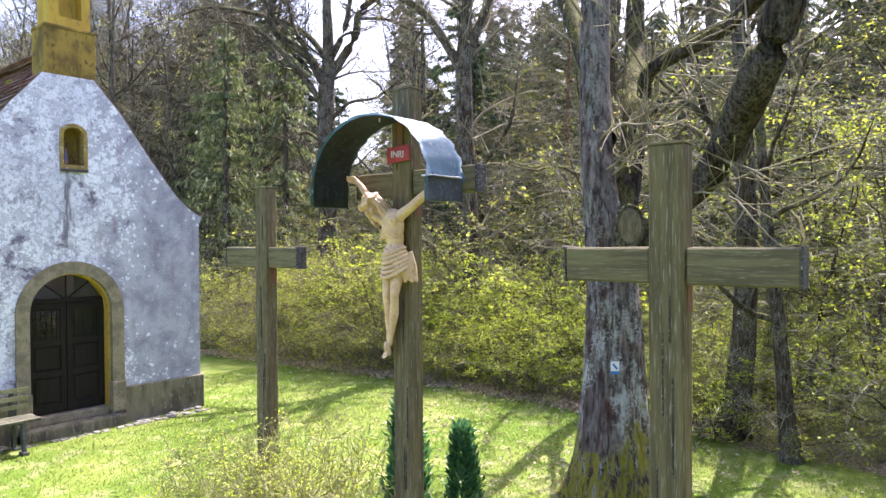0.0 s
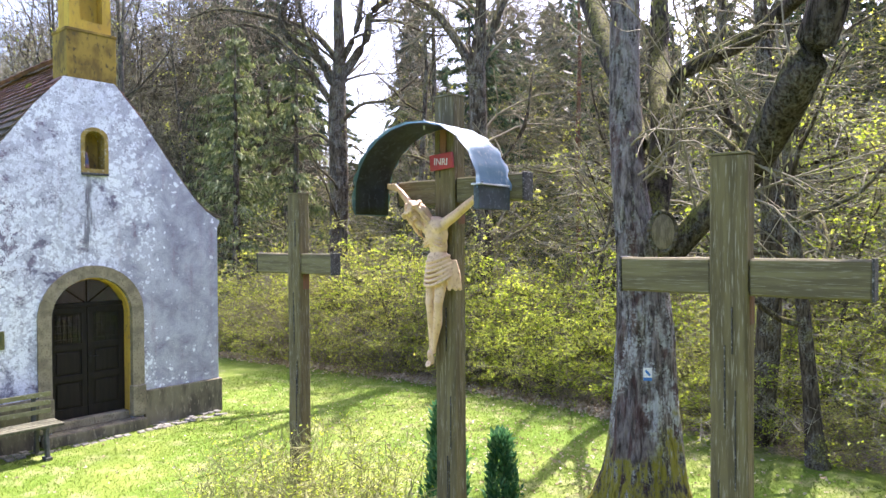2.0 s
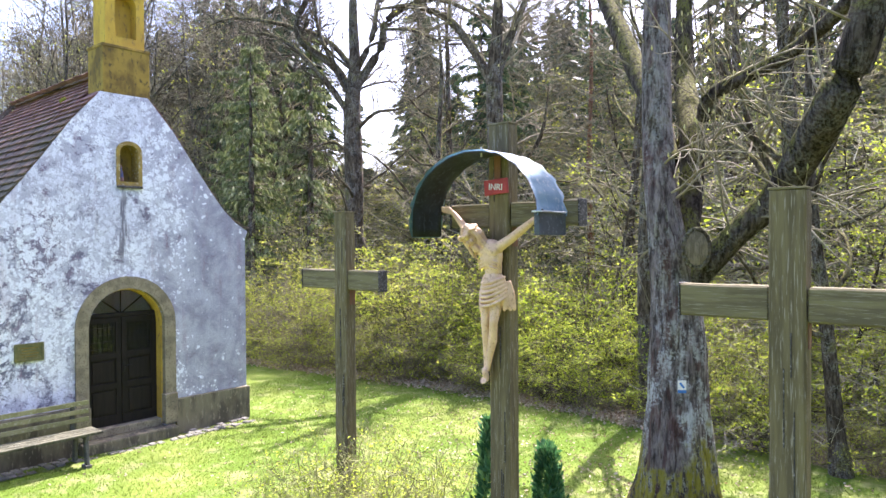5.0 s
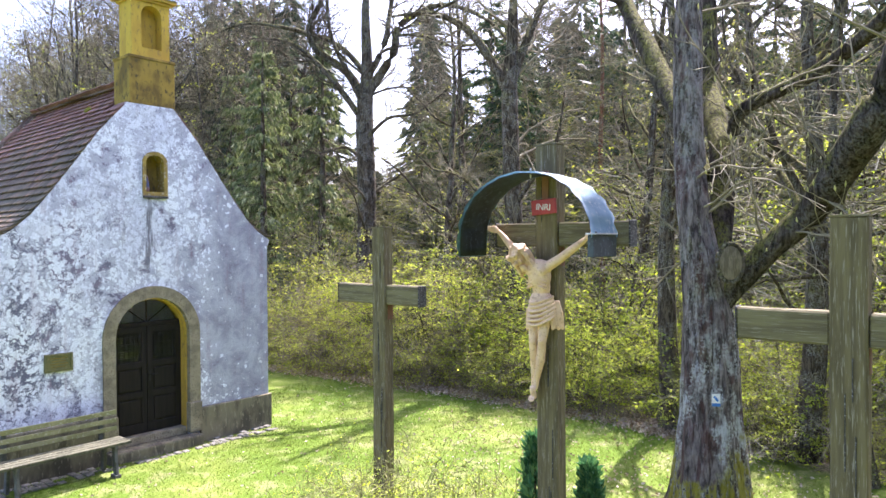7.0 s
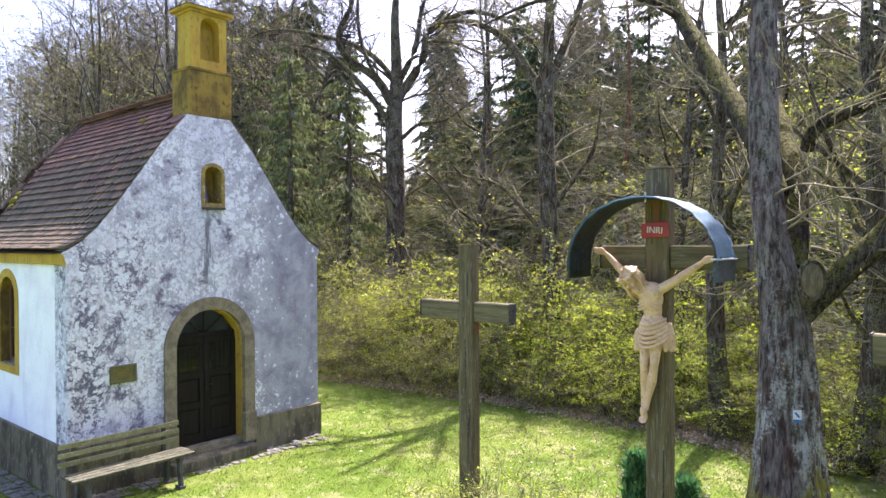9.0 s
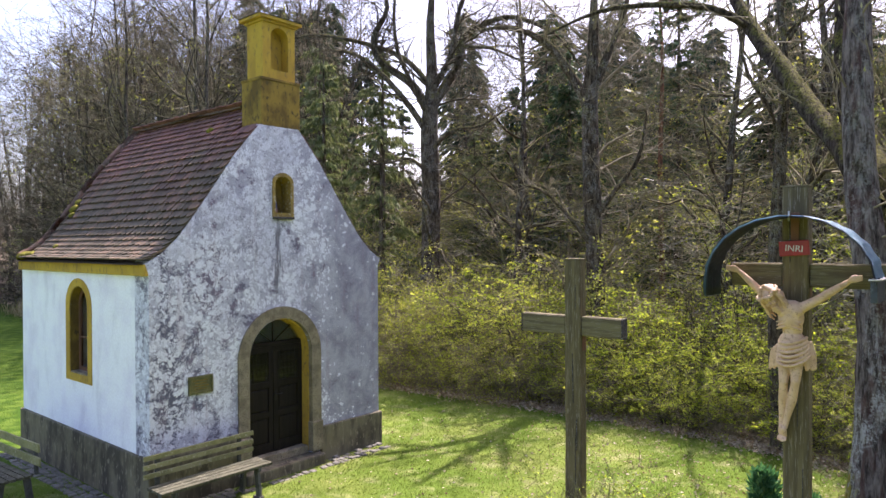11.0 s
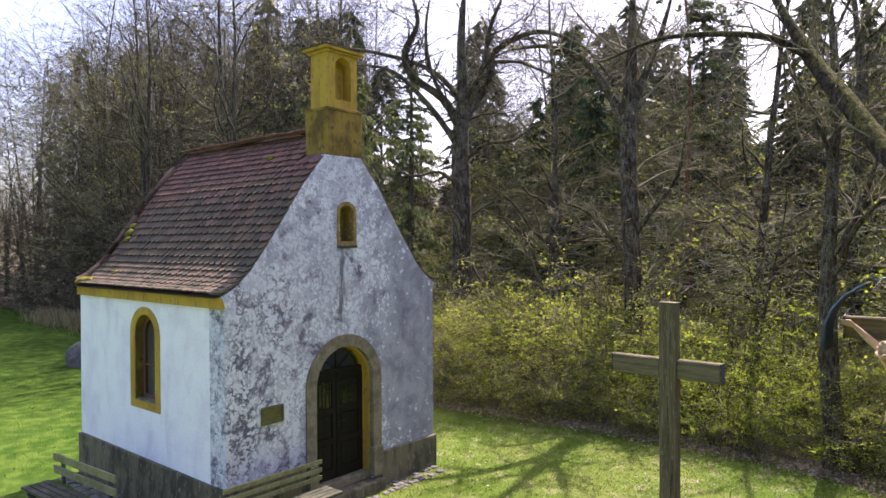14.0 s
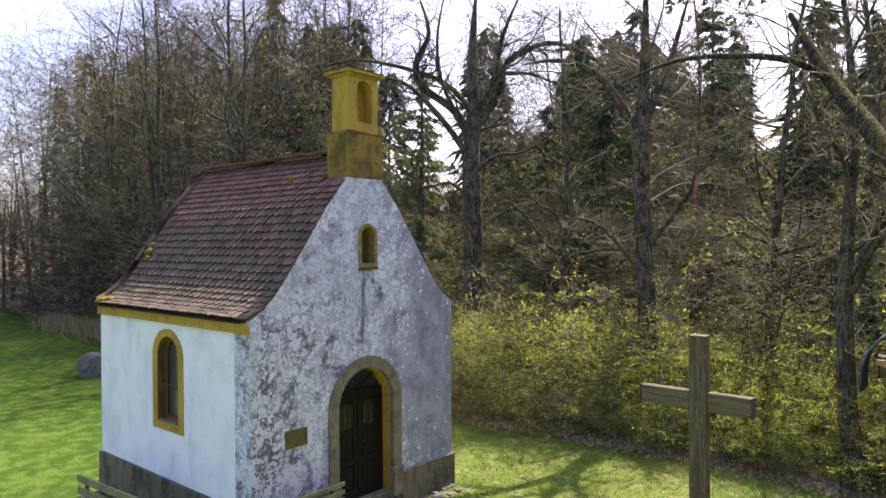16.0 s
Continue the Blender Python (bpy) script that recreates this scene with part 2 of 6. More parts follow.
def bark(name, c1, c2, moss=0.5, lichen=0.3, groove=1.0, foot=0.0, patchy=False):
    m, nt, bs = nodes_of(name)
    vec, obj = coords(nt, (1, 1, 0.22))
    vec2, _ = coords(nt)
    ridges = noise_node(nt, vec, 16, 6, 0.65, 0.4)
    patches = noise_node(nt, vec2, 2.2, 5, 0.65)
    fine = noise_node(nt, vec2, 34, 4)
    col = mix_node(nt, step_node(nt, ridges, 0.36, 0.62), c1, c2)
    if patchy:
        brown = noise_node(nt, vec, 6.0, 5, 0.65)
        col = mix_node(nt, math_node(nt, "MULTIPLY", step_node(nt, brown, 0.52, 0.62), 0.7), col, (0.085, 0.045, 0.04))
        flat = noise_node(nt, vec, 13.0, 8, 0.72, 0.5)
        fine = math_node(nt, "ADD", math_node(nt, "MULTIPLY", fine, 0.4), math_node(nt, "MULTIPLY", flat, 0.6))
    lic = math_node(nt, "MULTIPLY", step_node(nt, patches, 0.44, 0.56), step_node(nt, fine, 0.46, 0.53))
    if patchy:
        hz = nt.nodes.new("ShaderNodeSeparateXYZ")
        nt.links.new(obj, hz.inputs[0])
        upper = step_node(nt, math_node(nt, "ADD", hz.outputs["Z"], math_node(nt, "MULTIPLY", patches, 1.6)), 4.0, 2.4)
        lic = math_node(nt, "MULTIPLY", lic, math_node(nt, "ADD", math_node(nt, "MULTIPLY", upper, 0.55), 0.35))
    col = mix_node(nt, math_node(nt, "MULTIPLY", lic, lichen), col, (0.42, 0.43, 0.42))
    geo = nt.nodes.new("ShaderNodeNewGeometry")
    sep = nt.nodes.new("ShaderNodeSeparateXYZ")
    nt.links.new(geo.outputs["Normal"], sep.inputs[0])
    upw = step_node(nt, math_node(nt, "ADD", math_node(nt, "MULTIPLY", sep.outputs["Z"], 0.35), patches), 0.52, 0.72)
    col = mix_node(nt, math_node(nt, "MULTIPLY", math_node(nt, "MULTIPLY", upw, step_node(nt, fine, 0.35, 0.55)), moss), col, (0.13, 0.13, 0.025))
    if foot:
        sz = nt.nodes.new("ShaderNodeSeparateXYZ")
        nt.links.new(obj, sz.inputs[0])
        cover = step_node(nt, math_node(nt, "SUBTRACT", math_node(nt, "MULTIPLY", patches, 2.6), sz.outputs["Z"]), 0.30, 0.70)
        col = mix_node(nt, math_node(nt, "MULTIPLY", cover, math_node(nt, "MULTIPLY", step_node(nt, math_node(nt, "ADD", math_node(nt, "MULTIPLY", fine, 0.5), math_node(nt, "MULTIPLY", ridges, 0.5)), 0.44, 0.52), foot)), col, (0.20, 0.18, 0.03))
    cracks = noise_node(nt, vec, 26, 5, 0.6, 0.6)
    col = mix_node(nt, 1.0, col, ramp_node(nt, cracks, [(0.36, (0.55, 0.53, 0.52) if patchy else (0.38, 0.37, 0.36)), (0.50, (1.0, 1.0, 1.0)), (0.7, (1.2, 1.2, 1.2))]), "MULTIPLY")
    nt.links.new(col, bs.inputs["Base Color"])
    bs.inputs["Roughness"].default_value = 0.92
    bs.inputs["Specular IOR Level"].default_value = 0.06
    bump_node(nt, bs, math_node(nt, "ADD", ridges, math_node(nt, "MULTIPLY", fine, 0.3)), 0.9 * groove, 0.03)
    return m


def leafy(name, stops, trans=0.5, rough=0.55):
    m, nt, bs = nodes_of(name)
    geo = nt.nodes.new("ShaderNodeNewGeometry")
    oi = nt.nodes.new("ShaderNodeObjectInfo")
    r = math_node(nt, "FRACT", math_node(nt, "ADD", geo.outputs["Random Per Island"], math_node(nt, "MULTIPLY", oi.outputs["Random"], 0.3)))
    col = ramp_node(nt, r, stops)
    nt.links.new(col, bs.inputs["Base Color"])
    bs.inputs["Roughness"].default_value = rough
    bs.inputs["Specular IOR Level"].default_value = 0.15
    tr = nt.nodes.new("ShaderNodeBsdfTranslucent")
    nt.links.new(mix_node(nt, 1.0, col, (1.15, 1.15, 0.7), "MULTIPLY"), tr.inputs["Color"])
    mx = nt.nodes.new("ShaderNodeMixShader")
    mx.inputs[0].default_value = trans
    nt.links.new(bs.outputs[0], mx.inputs[1])
    nt.links.new(tr.outputs[0], mx.inputs[2])
    nt.links.new(mx.outputs[0], nt.nodes["Material Output"].inputs["Surface"])
    return m


def lawn_mat():
    m, nt, bs = nodes_of("lawn and forest floor")
    geo = nt.nodes.new("ShaderNodeNewGeometry")
    pos = geo.outputs["Position"]
    sep = nt.nodes.new("ShaderNodeSeparateXYZ")
    nt.links.new(pos, sep.inputs[0])
    big = noise_node(nt, pos, 0.45, 4)
    mid = noise_node(nt, pos, 2.6, 5, 0.6)
    fine = noise_node(nt, pos, 30, 5, 0.7)
    grass = mix_node(nt, step_node(nt, big, 0.4, 0.62), (0.088, 0.142, 0.018), (0.142, 0.182, 0.036))
    grass = mix_node(nt, math_node(nt, "MULTIPLY", step_node(nt, mid, 0.50, 0.66), 0.45), grass, (0.29, 0.28, 0.14))
    grass = mix_node(nt, 1.0, grass, ramp_node(nt, fine, [(0.3, (0.72, 0.76, 0.68)), (0.65, (1.14, 1.12, 1.12))]), "MULTIPLY")
    grass = mix_node(nt, math_node(nt, "MULTIPLY", step_node(nt, fine, 0.62, 0.7), 0.25), grass, (0.30, 0.27, 0.15))
    # deep green meadow beyond the chapel, with the trees' shade put into its colour
    lush_shade = math_node(nt, "MULTIPLY", step_node(nt, sep.outputs["X"], -2.8, -5.5), 0.92)
    grass = mix_node(nt, lush_shade, grass, mix_node(nt, step_node(nt, mid, 0.4, 0.62), (0.03, 0.075, 0.006), (0.075, 0.13, 0.014)))
    litter = mix_node(nt, step_node(nt, fine, 0.42, 0.6), (0.10, 0.075, 0.055), (0.36, 0.30, 0.22))
    litter = mix_node(nt, math_node(nt, "MULTIPLY", step_node(nt, mid, 0.5, 0.65), 0.5), litter, (0.06, 0.075, 0.02))
    # the wood begins at the hedge line
    edge = math_node(nt, "ADD", sep.outputs["Y"], math_node(nt, "MULTIPLY", math_node(nt, "SUBTRACT", mid, 0.5), 1.2))
    hedge = math_node(nt, "SUBTRACT", 8.75, math_node(nt, "MULTIPLY", step_node(nt, sep.outputs["X"], 4.0, 12.0), 0.9))
    wood = step_node(nt, math_node(nt, "SUBTRACT", edge, hedge), -0.1, 0.2)
    far = step_node(nt, sep.outputs["X"], -6.0, -9.0)
    wood2 = step_node(nt, math_node(nt, "SUBTRACT", edge, 10.5), -0.3, 0.6)
    wood = math_node(nt, "ADD", math_node(nt, "MULTIPLY", wood, math_node(nt, "SUBTRACT", 1.0, far)), math_node(nt, "MULTIPLY", wood2, far), True)
    col = mix_node(nt, wood, grass, litter)
    nt.links.new(col, bs.inputs["Base Color"])
    bs.inputs["Roughness"].default_value = 0.95
    bs.inputs["Specular IOR Level"].default_value = 0.08
    bump_node(nt, bs, math_node(nt, "ADD", fine, math_node(nt, "MULTIPLY", mid, 0.6)), 0.8, 0.03)
    return m


def plain(name, col, rough=0.5, metal=0.0):
    return surf(name, col, tuple(c * 0.8 for c in col), None, 6, 60, rough, metal, 0.15, 0.003)


M_FACADE = facade_paint()
M_SIDE = side_paint()
M_TILE = tile_clay()
M_OCHRE = surf("ochre limewash", (0.50, 0.34, 0.055), (0.40, 0.26, 0.05), (0.26, 0.18, 0.06), 2.5, 18, 0.88, 0, 0.4, 0.008, (1, 1, 0.5))
# darker ochre: grime on the turret's foot, a deeper tone in niche and window
M_OCHRE_OLD = surf("dark grimy ochre limewash", (0.29, 0.20, 0.045), (0.14, 0.095, 0.032), (0.10, 0.075, 0.035), 3.0, 14, 0.9, 0, 0.5, 0.01, (1, 1, 0.6))
M_STONE = surf("weathered sandstone", (0.27, 0.235, 0.16), (0.17, 0.145, 0.10), (0.10, 0.085, 0.06), 5, 40, 0.9, 0, 0.6, 0.01)
M_PLINTH = surf("damp cement plinth", (0.185, 0.165, 0.108), (0.082, 0.074, 0.056), (0.25, 0.225, 0.155), 2.2, 11, 0.92, 0, 0.6, 0.012, (1.6, 1.6, 0.6))
M_DOOR = surf("black-brown stained oak", (0.010, 0.008, 0.007), (0.017, 0.013, 0.011), None, 3, 50, 0.62, 0, 0.4, 0.004, (6, 6, 0.6))
M_WOOD = surf("weathered grey-green oak beam", (0.095, 0.078, 0.044), (0.15, 0.125, 0.065), (0.24, 0.215, 0.165), 3.0, 15, 0.85, 0, 0.7, 0.006, (7, 7, 0.45))
M_WOOD_H = surf("weathered grey-green oak cross arm", (0.10, 0.085, 0.05), (0.16, 0.14, 0.075), (0.20, 0.18, 0.13), 3.5, 20, 0.85, 0, 0.7, 0.006, (0.45, 7, 7))
M_FRESH = surf("red-brown sheltered oak", (0.17, 0.075, 0.04), (0.12, 0.06, 0.035), None, 4, 30, 0.75, 0, 0.4, 0.004, (7, 7, 0.5))
M_TAR = surf("tarred end grain", (0.02, 0.018, 0.018), (0.05, 0.045, 0.045), (0.25, 0.24, 0.24), 14, 60, 0.7)
M_BENCH = surf("greenish weathered bench slat", (0.19, 0.19, 0.085), (0.27, 0.262, 0.13), (0.35, 0.34, 0.22), 4, 26, 0.8, 0, 0.5, 0.004, (1, 1, 1))
M_BENCH_SEAT = surf("grey worn seat slat", (0.06, 0.06, 0.04), (0.10, 0.098, 0.065), (0.16, 0.155, 0.115), 4, 26, 0.8, 0, 0.5, 0.004)
M_CAST = surf("grey cast concrete leg", (0.11, 0.11, 0.10), (0.07, 0.07, 0.062), None, 8, 50, 0.9)
M_SHEET = surf("blue-grey painted sheet metal", (0.12, 0.235, 0.31), (0.18, 0.31, 0.39), (0.32, 0.40, 0.44), 5, 28, 0.55, 0.12, 0.15, 0.003)
# blue-grey several times darker than the outer sheet
M_SHEET_IN = surf("dark blue-grey sheet underside", (0.028, 0.034, 0.044), (0.045, 0.058, 0.072), (0.08, 0.10, 0.12), 6, 30, 0.55, 0.2, 0.2, 0.003)
M_ZINC = surf("galvanised strip", (0.55, 0.56, 0.58), (0.42, 0.43, 0.45), None, 10, 60, 0.4, 0.8, 0.1, 0.002)
M_BODY = surf("pale carved limewood", (0.66, 0.455, 0.29), (0.57, 0.375, 0.225), (0.42, 0.26, 0.155), 9, 38, 0.6, 0, 0.25, 0.004)
M_RED = plain("red painted board", (0.36, 0.025, 0.022), 0.5)
M_WHITE = plain("white paint", (0.75, 0.74, 0.72), 0.5)
M_BLUE = plain("blue paint", (0.04, 0.19, 0.55), 0.5)
M_BLACK = plain("dark ironwork", (0.02, 0.02, 0.022), 0.45, 0.6)
M_BRASS = surf("green-tarnished bronze plaque", (0.16, 0.15, 0.06), (0.11, 0.115, 0.055), (0.22, 0.20, 0.10), 8, 40, 0.55, 0.4, 0.4, 0.004)
M_COBBLE = surf("grey granite sett", (0.20, 0.19, 0.165), (0.13, 0.125, 0.105), (0.12, 0.13, 0.06), 9, 60, 0.85, 0, 0.4, 0.006)
M_ROCK = surf("lichened boulder", (0.14, 0.133, 0.12), (0.08, 0.077, 0.068), (0.24, 0.23, 0.205), 3, 18, 0.9, 0, 0.8, 0.03)
M_GRAVEL = surf("pale gravel track", (0.17, 0.168, 0.16), (0.12, 0.12, 0.115), None, 1.5, 30, 0.95)
M_LAWN = lawn_mat()
M_BARK_BIG = bark("rough grey maple bark", (0.045, 0.037, 0.034), (0.20, 0.172, 0.158), 0.35, 0.95, 1.6, 1.0, True)
M_RIDGE = surf("grey mossy ridge tile", (0.19, 0.115, 0.09), (0.13, 0.10, 0.08), (0.30, 0.26, 0.21), 5, 30, 0.9, 0, 0.6, 0.01)
M_MOSS = surf("cushion moss", (0.13, 0.13, 0.02), (0.20, 0.18, 0.03), (0.07, 0.07, 0.02), 12, 60, 0.95, 0, 0.9, 0.02)
M_REED = leafy("dry meadow grass", [(0.0, (0.20, 0.16, 0.09)), (0.6, (0.33, 0.28, 0.17)), (1.0, (0.44, 0.39, 0.27))], 0.3, 0.8)
M_BARK = bark("mossy oak bark", (0.035, 0.028, 0.02), (0.105, 0.086, 0.06), 0.85, 0.30)
M_BARK_FAR = bark("grey far bark", (0.04, 0.034, 0.026), (0.105, 0.09, 0.07), 0.5, 0.2)
M_LIMB = bark("mossy maple limb bark", (0.020, 0.016, 0.013), (0.080, 0.065, 0.053), 0.85, 0.12, 1.8)
M_BARK_PINE = bark("orange pine bark", (0.10, 0.05, 0.03), (0.24, 0.12, 0.07), 0.1, 0.1)
M_TWIG = surf("grey-brown twig", (0.15, 0.13, 0.085), (0.27, 0.24, 0.16), None, 2, 20, 0.85)
M_TWIG_DK = surf("dark twig", (0.05, 0.043, 0.029), (0.10, 0.088, 0.058), None, 2, 20, 0.88)
M_TWIG_MOSS = surf("lichen-green twig", (0.17, 0.17, 0.07), (0.29, 0.285, 0.125), None, 2, 20, 0.88)
M_TWIG_PALE = surf("pale dead twig", (0.25, 0.23, 0.165), (0.42, 0.39, 0.29), None, 2, 20, 0.85)
M_LEAF = leafy("young hedge leaf", [(0.0, (0.16, 0.245, 0.025)), (0.5, (0.33, 0.41, 0.042)), (1.0, (0.54, 0.60, 0.09))], 0.55)
M_LEAF_DULL = leafy("olive hedge leaf", [(0.0, (0.18, 0.23, 0.04)), (0.5, (0.34, 0.37, 0.062)), (1.0, (0.52, 0.53, 0.13))], 0.5)
M_NEEDLE = leafy("spruce needles", [(0.0, (0.025, 0.05, 0.03)), (0.6, (0.06, 0.10, 0.058)), (1.0, (0.12, 0.17, 0.10))], 0.35)
# darker copy of the spruce needles: the wood's inner shade, put into the colour
M_NEEDLE_SHADE = leafy("spruce needles darkened for the wood's shade", [(0.0, (0.015, 0.029, 0.02)), (0.6, (0.038, 0.062, 0.042)), (1.0, (0.08, 0.112, 0.08))], 0.25)
M_NEEDLE_GREY = leafy("lichen-hung spruce needles", [(0.0, (0.08, 0.11, 0.05)), (0.6, (0.17, 0.205, 0.10)), (1.0, (0.30, 0.33, 0.20))], 0.35)
M_THUJA = leafy("thuja sprays", [(0.0, (0.025, 0.09, 0.045)), (0.7, (0.07, 0.19, 0.09)), (1.0, (0.15, 0.27, 0.11))], 0.35)
M_GRASS = leafy("grass blade", [(0.0, (0.08, 0.13, 0.015)), (0.5, (0.115, 0.168, 0.022)), (0.93, (0.18, 0.22, 0.045)), (1.0, (0.28, 0.27, 0.14))], 0.3)
# meadow blades tinted darker to stand for the trees' shade
M_MEADOW_SHADE = leafy("meadow blade darkened for shade", [(0.0, (0.03, 0.08, 0.006)), (0.7, (0.07, 0.14, 0.011)), (1.0, (0.13, 0.19, 0.022))], 0.4)
M_BUD = leafy("pale bursting bud", [(0.0, (0.35, 0.36, 0.16)), (1.0, (0.52, 0.50, 0.30))], 0.4)
M_DRY = leafy("dry fallen leaf", [(0.0, (0.24, 0.17, 0.11)), (0.6, (0.36, 0.30, 0.22)), (1.0, (0.48, 0.43, 0.35))], 0.15, 0.8)


def glass_mat():
    m, nt, bs = nodes_of("old window glass")
    bs.inputs["Base Color"].default_value = (0.9, 0.95, 0.92, 1)
    bs.inputs["Roughness"].default_value = 0.04
    bs.inputs["Transmission Weight"].default_value = 1.0
    bs.inputs["IOR"].default_value = 1.45
    return m


M_GLASS = glass_mat()
M_DOOR.node_tree.nodes["Principled BSDF"].inputs["Specular IOR Level"].default_value = 0.2
M_DARK = surf("dim chapel interior plaster", (0.30, 0.28, 0.24), (0.22, 0.20, 0.17), None, 3, 30, 0.9)


# ---- mesh helpers ----
def thing(name, at=(0, 0, 0), label="", category="", group="", kind="", turn=0.0):
    ob = new(name)
    ob.empty_display_size = 0.1
    ob.matrix_basis = pose(*at, 0, 0, turn)
    return tagged(ob, label, category, group, kind)


def mesh_of(name, verts, faces, material, smooth=False):
    me = bpy.data.meshes.new(name)
    me.from_pydata(verts, [], faces)
    me.materials.append(material)
    if smooth:
        me.shade_smooth()
    return me


def put(name, me, parent=None, label="", at=None):
    ob = new(name, me)
    ob.parent = parent
    if at is not None:
        ob.matrix_basis = at
    return tagged(ob, label)


def part(name, bm, material, parent, label="", at=None, smooth=False):
    me = bpy.data.meshes.new(name)
    bm.to_mesh(me)
    bm.free()
    me.materials.append(material)
    if smooth:
        me.shade_smooth()
    return put(name, me, parent, label, at)


def box(bm, lo, hi, bevel=0.0, turn=None, seg=2):
    """A box from corner lo to corner hi, its edges rounded, added to bm."""
    lo, hi = Vector(lo), Vector(hi)
    made = bmesh.ops.create_cube(bm, size=1.0)["verts"]
    m = Matrix.Translation((lo + hi) / 2) @ (turn or Matrix()) @ Matrix.Diagonal((*(hi - lo), 1))
    bmesh.ops.transform(bm, matrix=m, verts=made)
    if bevel:
        edges = list({e for v in made for e in v.link_edges})
        bmesh.ops.bevel(bm, geom=edges, offset=bevel, segments=seg, affect="EDGES", profile=0.6)
    return bm


def boxes(*rows):
    bm = bmesh.new()
    for lo, hi, bev in rows:
        box(bm, lo, hi, bev)
    return bm


def tube(bm, pts, radii, sides=10, cap=True):
    """A round tapered tube along pts, added to bm."""
    rings = []
    pts = [Vector(p) for p in pts]
    for i, p in enumerate(pts):
        d = (pts[min(i + 1, len(pts) - 1)] - pts[max(i - 1, 0)]).normalized()
        a = d.cross(Vector((0.31, 0.17, 0.93)) if abs(d.z) < 0.9 else Vector((1, 0.1, 0))).normalized()
        b = d.cross(a)
        rings.append([bm.verts.new(p + radii[i] * (math.cos(2 * math.pi * k / sides) * a + math.sin(2 * math.pi * k / sides) * b)) for k in range(sides)])
    for r0, r1 in zip(rings, rings[1:]):
        for k in range(sides):
            bm.faces.new((r0[k], r0[(k + 1) % sides], r1[(k + 1) % sides], r1[k]))
    if cap:
        bm.faces.new(rings[0][::-1])
        bm.faces.new(rings[-1])
    return bm


def slab(outline, holes, depth, to3d):
    """A wall from a 2D outline with holes through it; to3d maps (u, v, w) with w into the wall."""
    bm = bmesh.new()
    edges = []
    for loop in [outline, *holes]:
        vs = [bm.verts.new((u, v, 0)) for u, v in loop]
        edges += [bm.edges.new((vs[i], vs[(i + 1) % len(vs)])) for i in range(len(vs))]
    bmesh.ops.triangle_fill(bm, use_beauty=True, use_dissolve=False, edges=edges)
    ext = bmesh.ops.extrude_face_region(bm, geom=bm.faces[:])
    for v in [g for g in ext["geom"] if isinstance(g, bmesh.types.BMVert)]:
        v.co.z = depth
    for v in bm.verts:
        v.co = Vector(to3d(*v.co))
    bmesh.ops.recalc_face_normals(bm, faces=bm.faces[:])
    return bm


def arch_loop(u0, u1, v0, spring, rise=None, n=14):
    """An opening with a round head, from the foot v0."""
    c, r = (u0 + u1) / 2, (u1 - u0) / 2
    rise = rise or r
    top = [(c + r * math.cos(math.pi * k / n), spring + rise * math.sin(math.pi * k / n)) for k in range(n + 1)]
    return [(u0, v0), (u1, v0), *top]


def ring_slab(outer, inner, depth, to3d):
    """The frame between two loops of equal length, as one solid."""
    bm = bmesh.new()
    n = len(outer)
    fr = [[bm.verts.new(to3d(u, v, w)) for u, v in loop] for w in (0, depth) for loop in (outer, inner)]
    fo, fi, bo, bi = fr
    for k in range(n):
        j = (k + 1) % n
        bm.faces.new((fo[k], fo[j], fi[j], fi[k]))
        bm.faces.new((bo[k], bi[k], bi[j], bo[j]))
        bm.faces.new((fo[k], bo[k], bo[j], fo[j]))
        bm.faces.new((fi[k], fi[j], bi[j], bi[k]))
    bmesh.ops.recalc_face_normals(bm, faces=bm.faces[:])
    return bm


# ---- ground ----
GROUND = -0.1


def ground_z(x, y):
    z = GROUND + 0.05 * noise.noise(Vector((x * 0.18, y * 0.18, 0)))
    z -= 0.25 * min(1.0, max(0.0, y - 10.0) / 3.0)
    rise = 0.16 * max(0.0, y - 17.0) + 0.12 * max(0.0, -x - 45.0) + 0.12 * max(0.0, x - 22.0)
    return z + 13.0 * (1 - math.exp(-rise / 13.0))


def build_ground():
    xs = sorted({*np.linspace(-26, 16, 85).round(3), *np.linspace(-300, -26, 24).round(3), *np.linspace(16, 300, 24).round(3)})
    ys = sorted({*np.linspace(-8, 22, 61).round(3), *np.linspace(-300, -8, 20).round(3), *np.linspace(22, 300, 30).round(3)})
    verts = [(x, y, ground_z(x, y)) for y in ys for x in xs]
    w = len(xs)
    faces = [(j * w + i, j * w + i + 1, (j + 1) * w + i + 1, (j + 1) * w + i) for j in range(len(ys) - 1) for i in range(w - 1)]
    ob = new("ground", mesh_of("ground", verts, faces, M_LAWN, True))
    tagged(ob, "sunlit mown lawn running into leaf-littered woodland floor", "ground", kind="structure")


build_ground()

# ---- chapel ----
W, L, EAVE, RIDGE = 4.5, 4.9, 3.42, 6.05
WALL = 0.42
chapel = thing("chapel", (0, 0, 0), "small flaking whitewashed chapel with red tiled roof and ochre turret", "chapel")


def front(u, v, w):
    return (-w, u, v)


def side(u, v, w):
    return (-u, w, v)


MID = W / 2
DOOR_L, DOOR_R, SPRING = 1.62, 2.88, 1.84
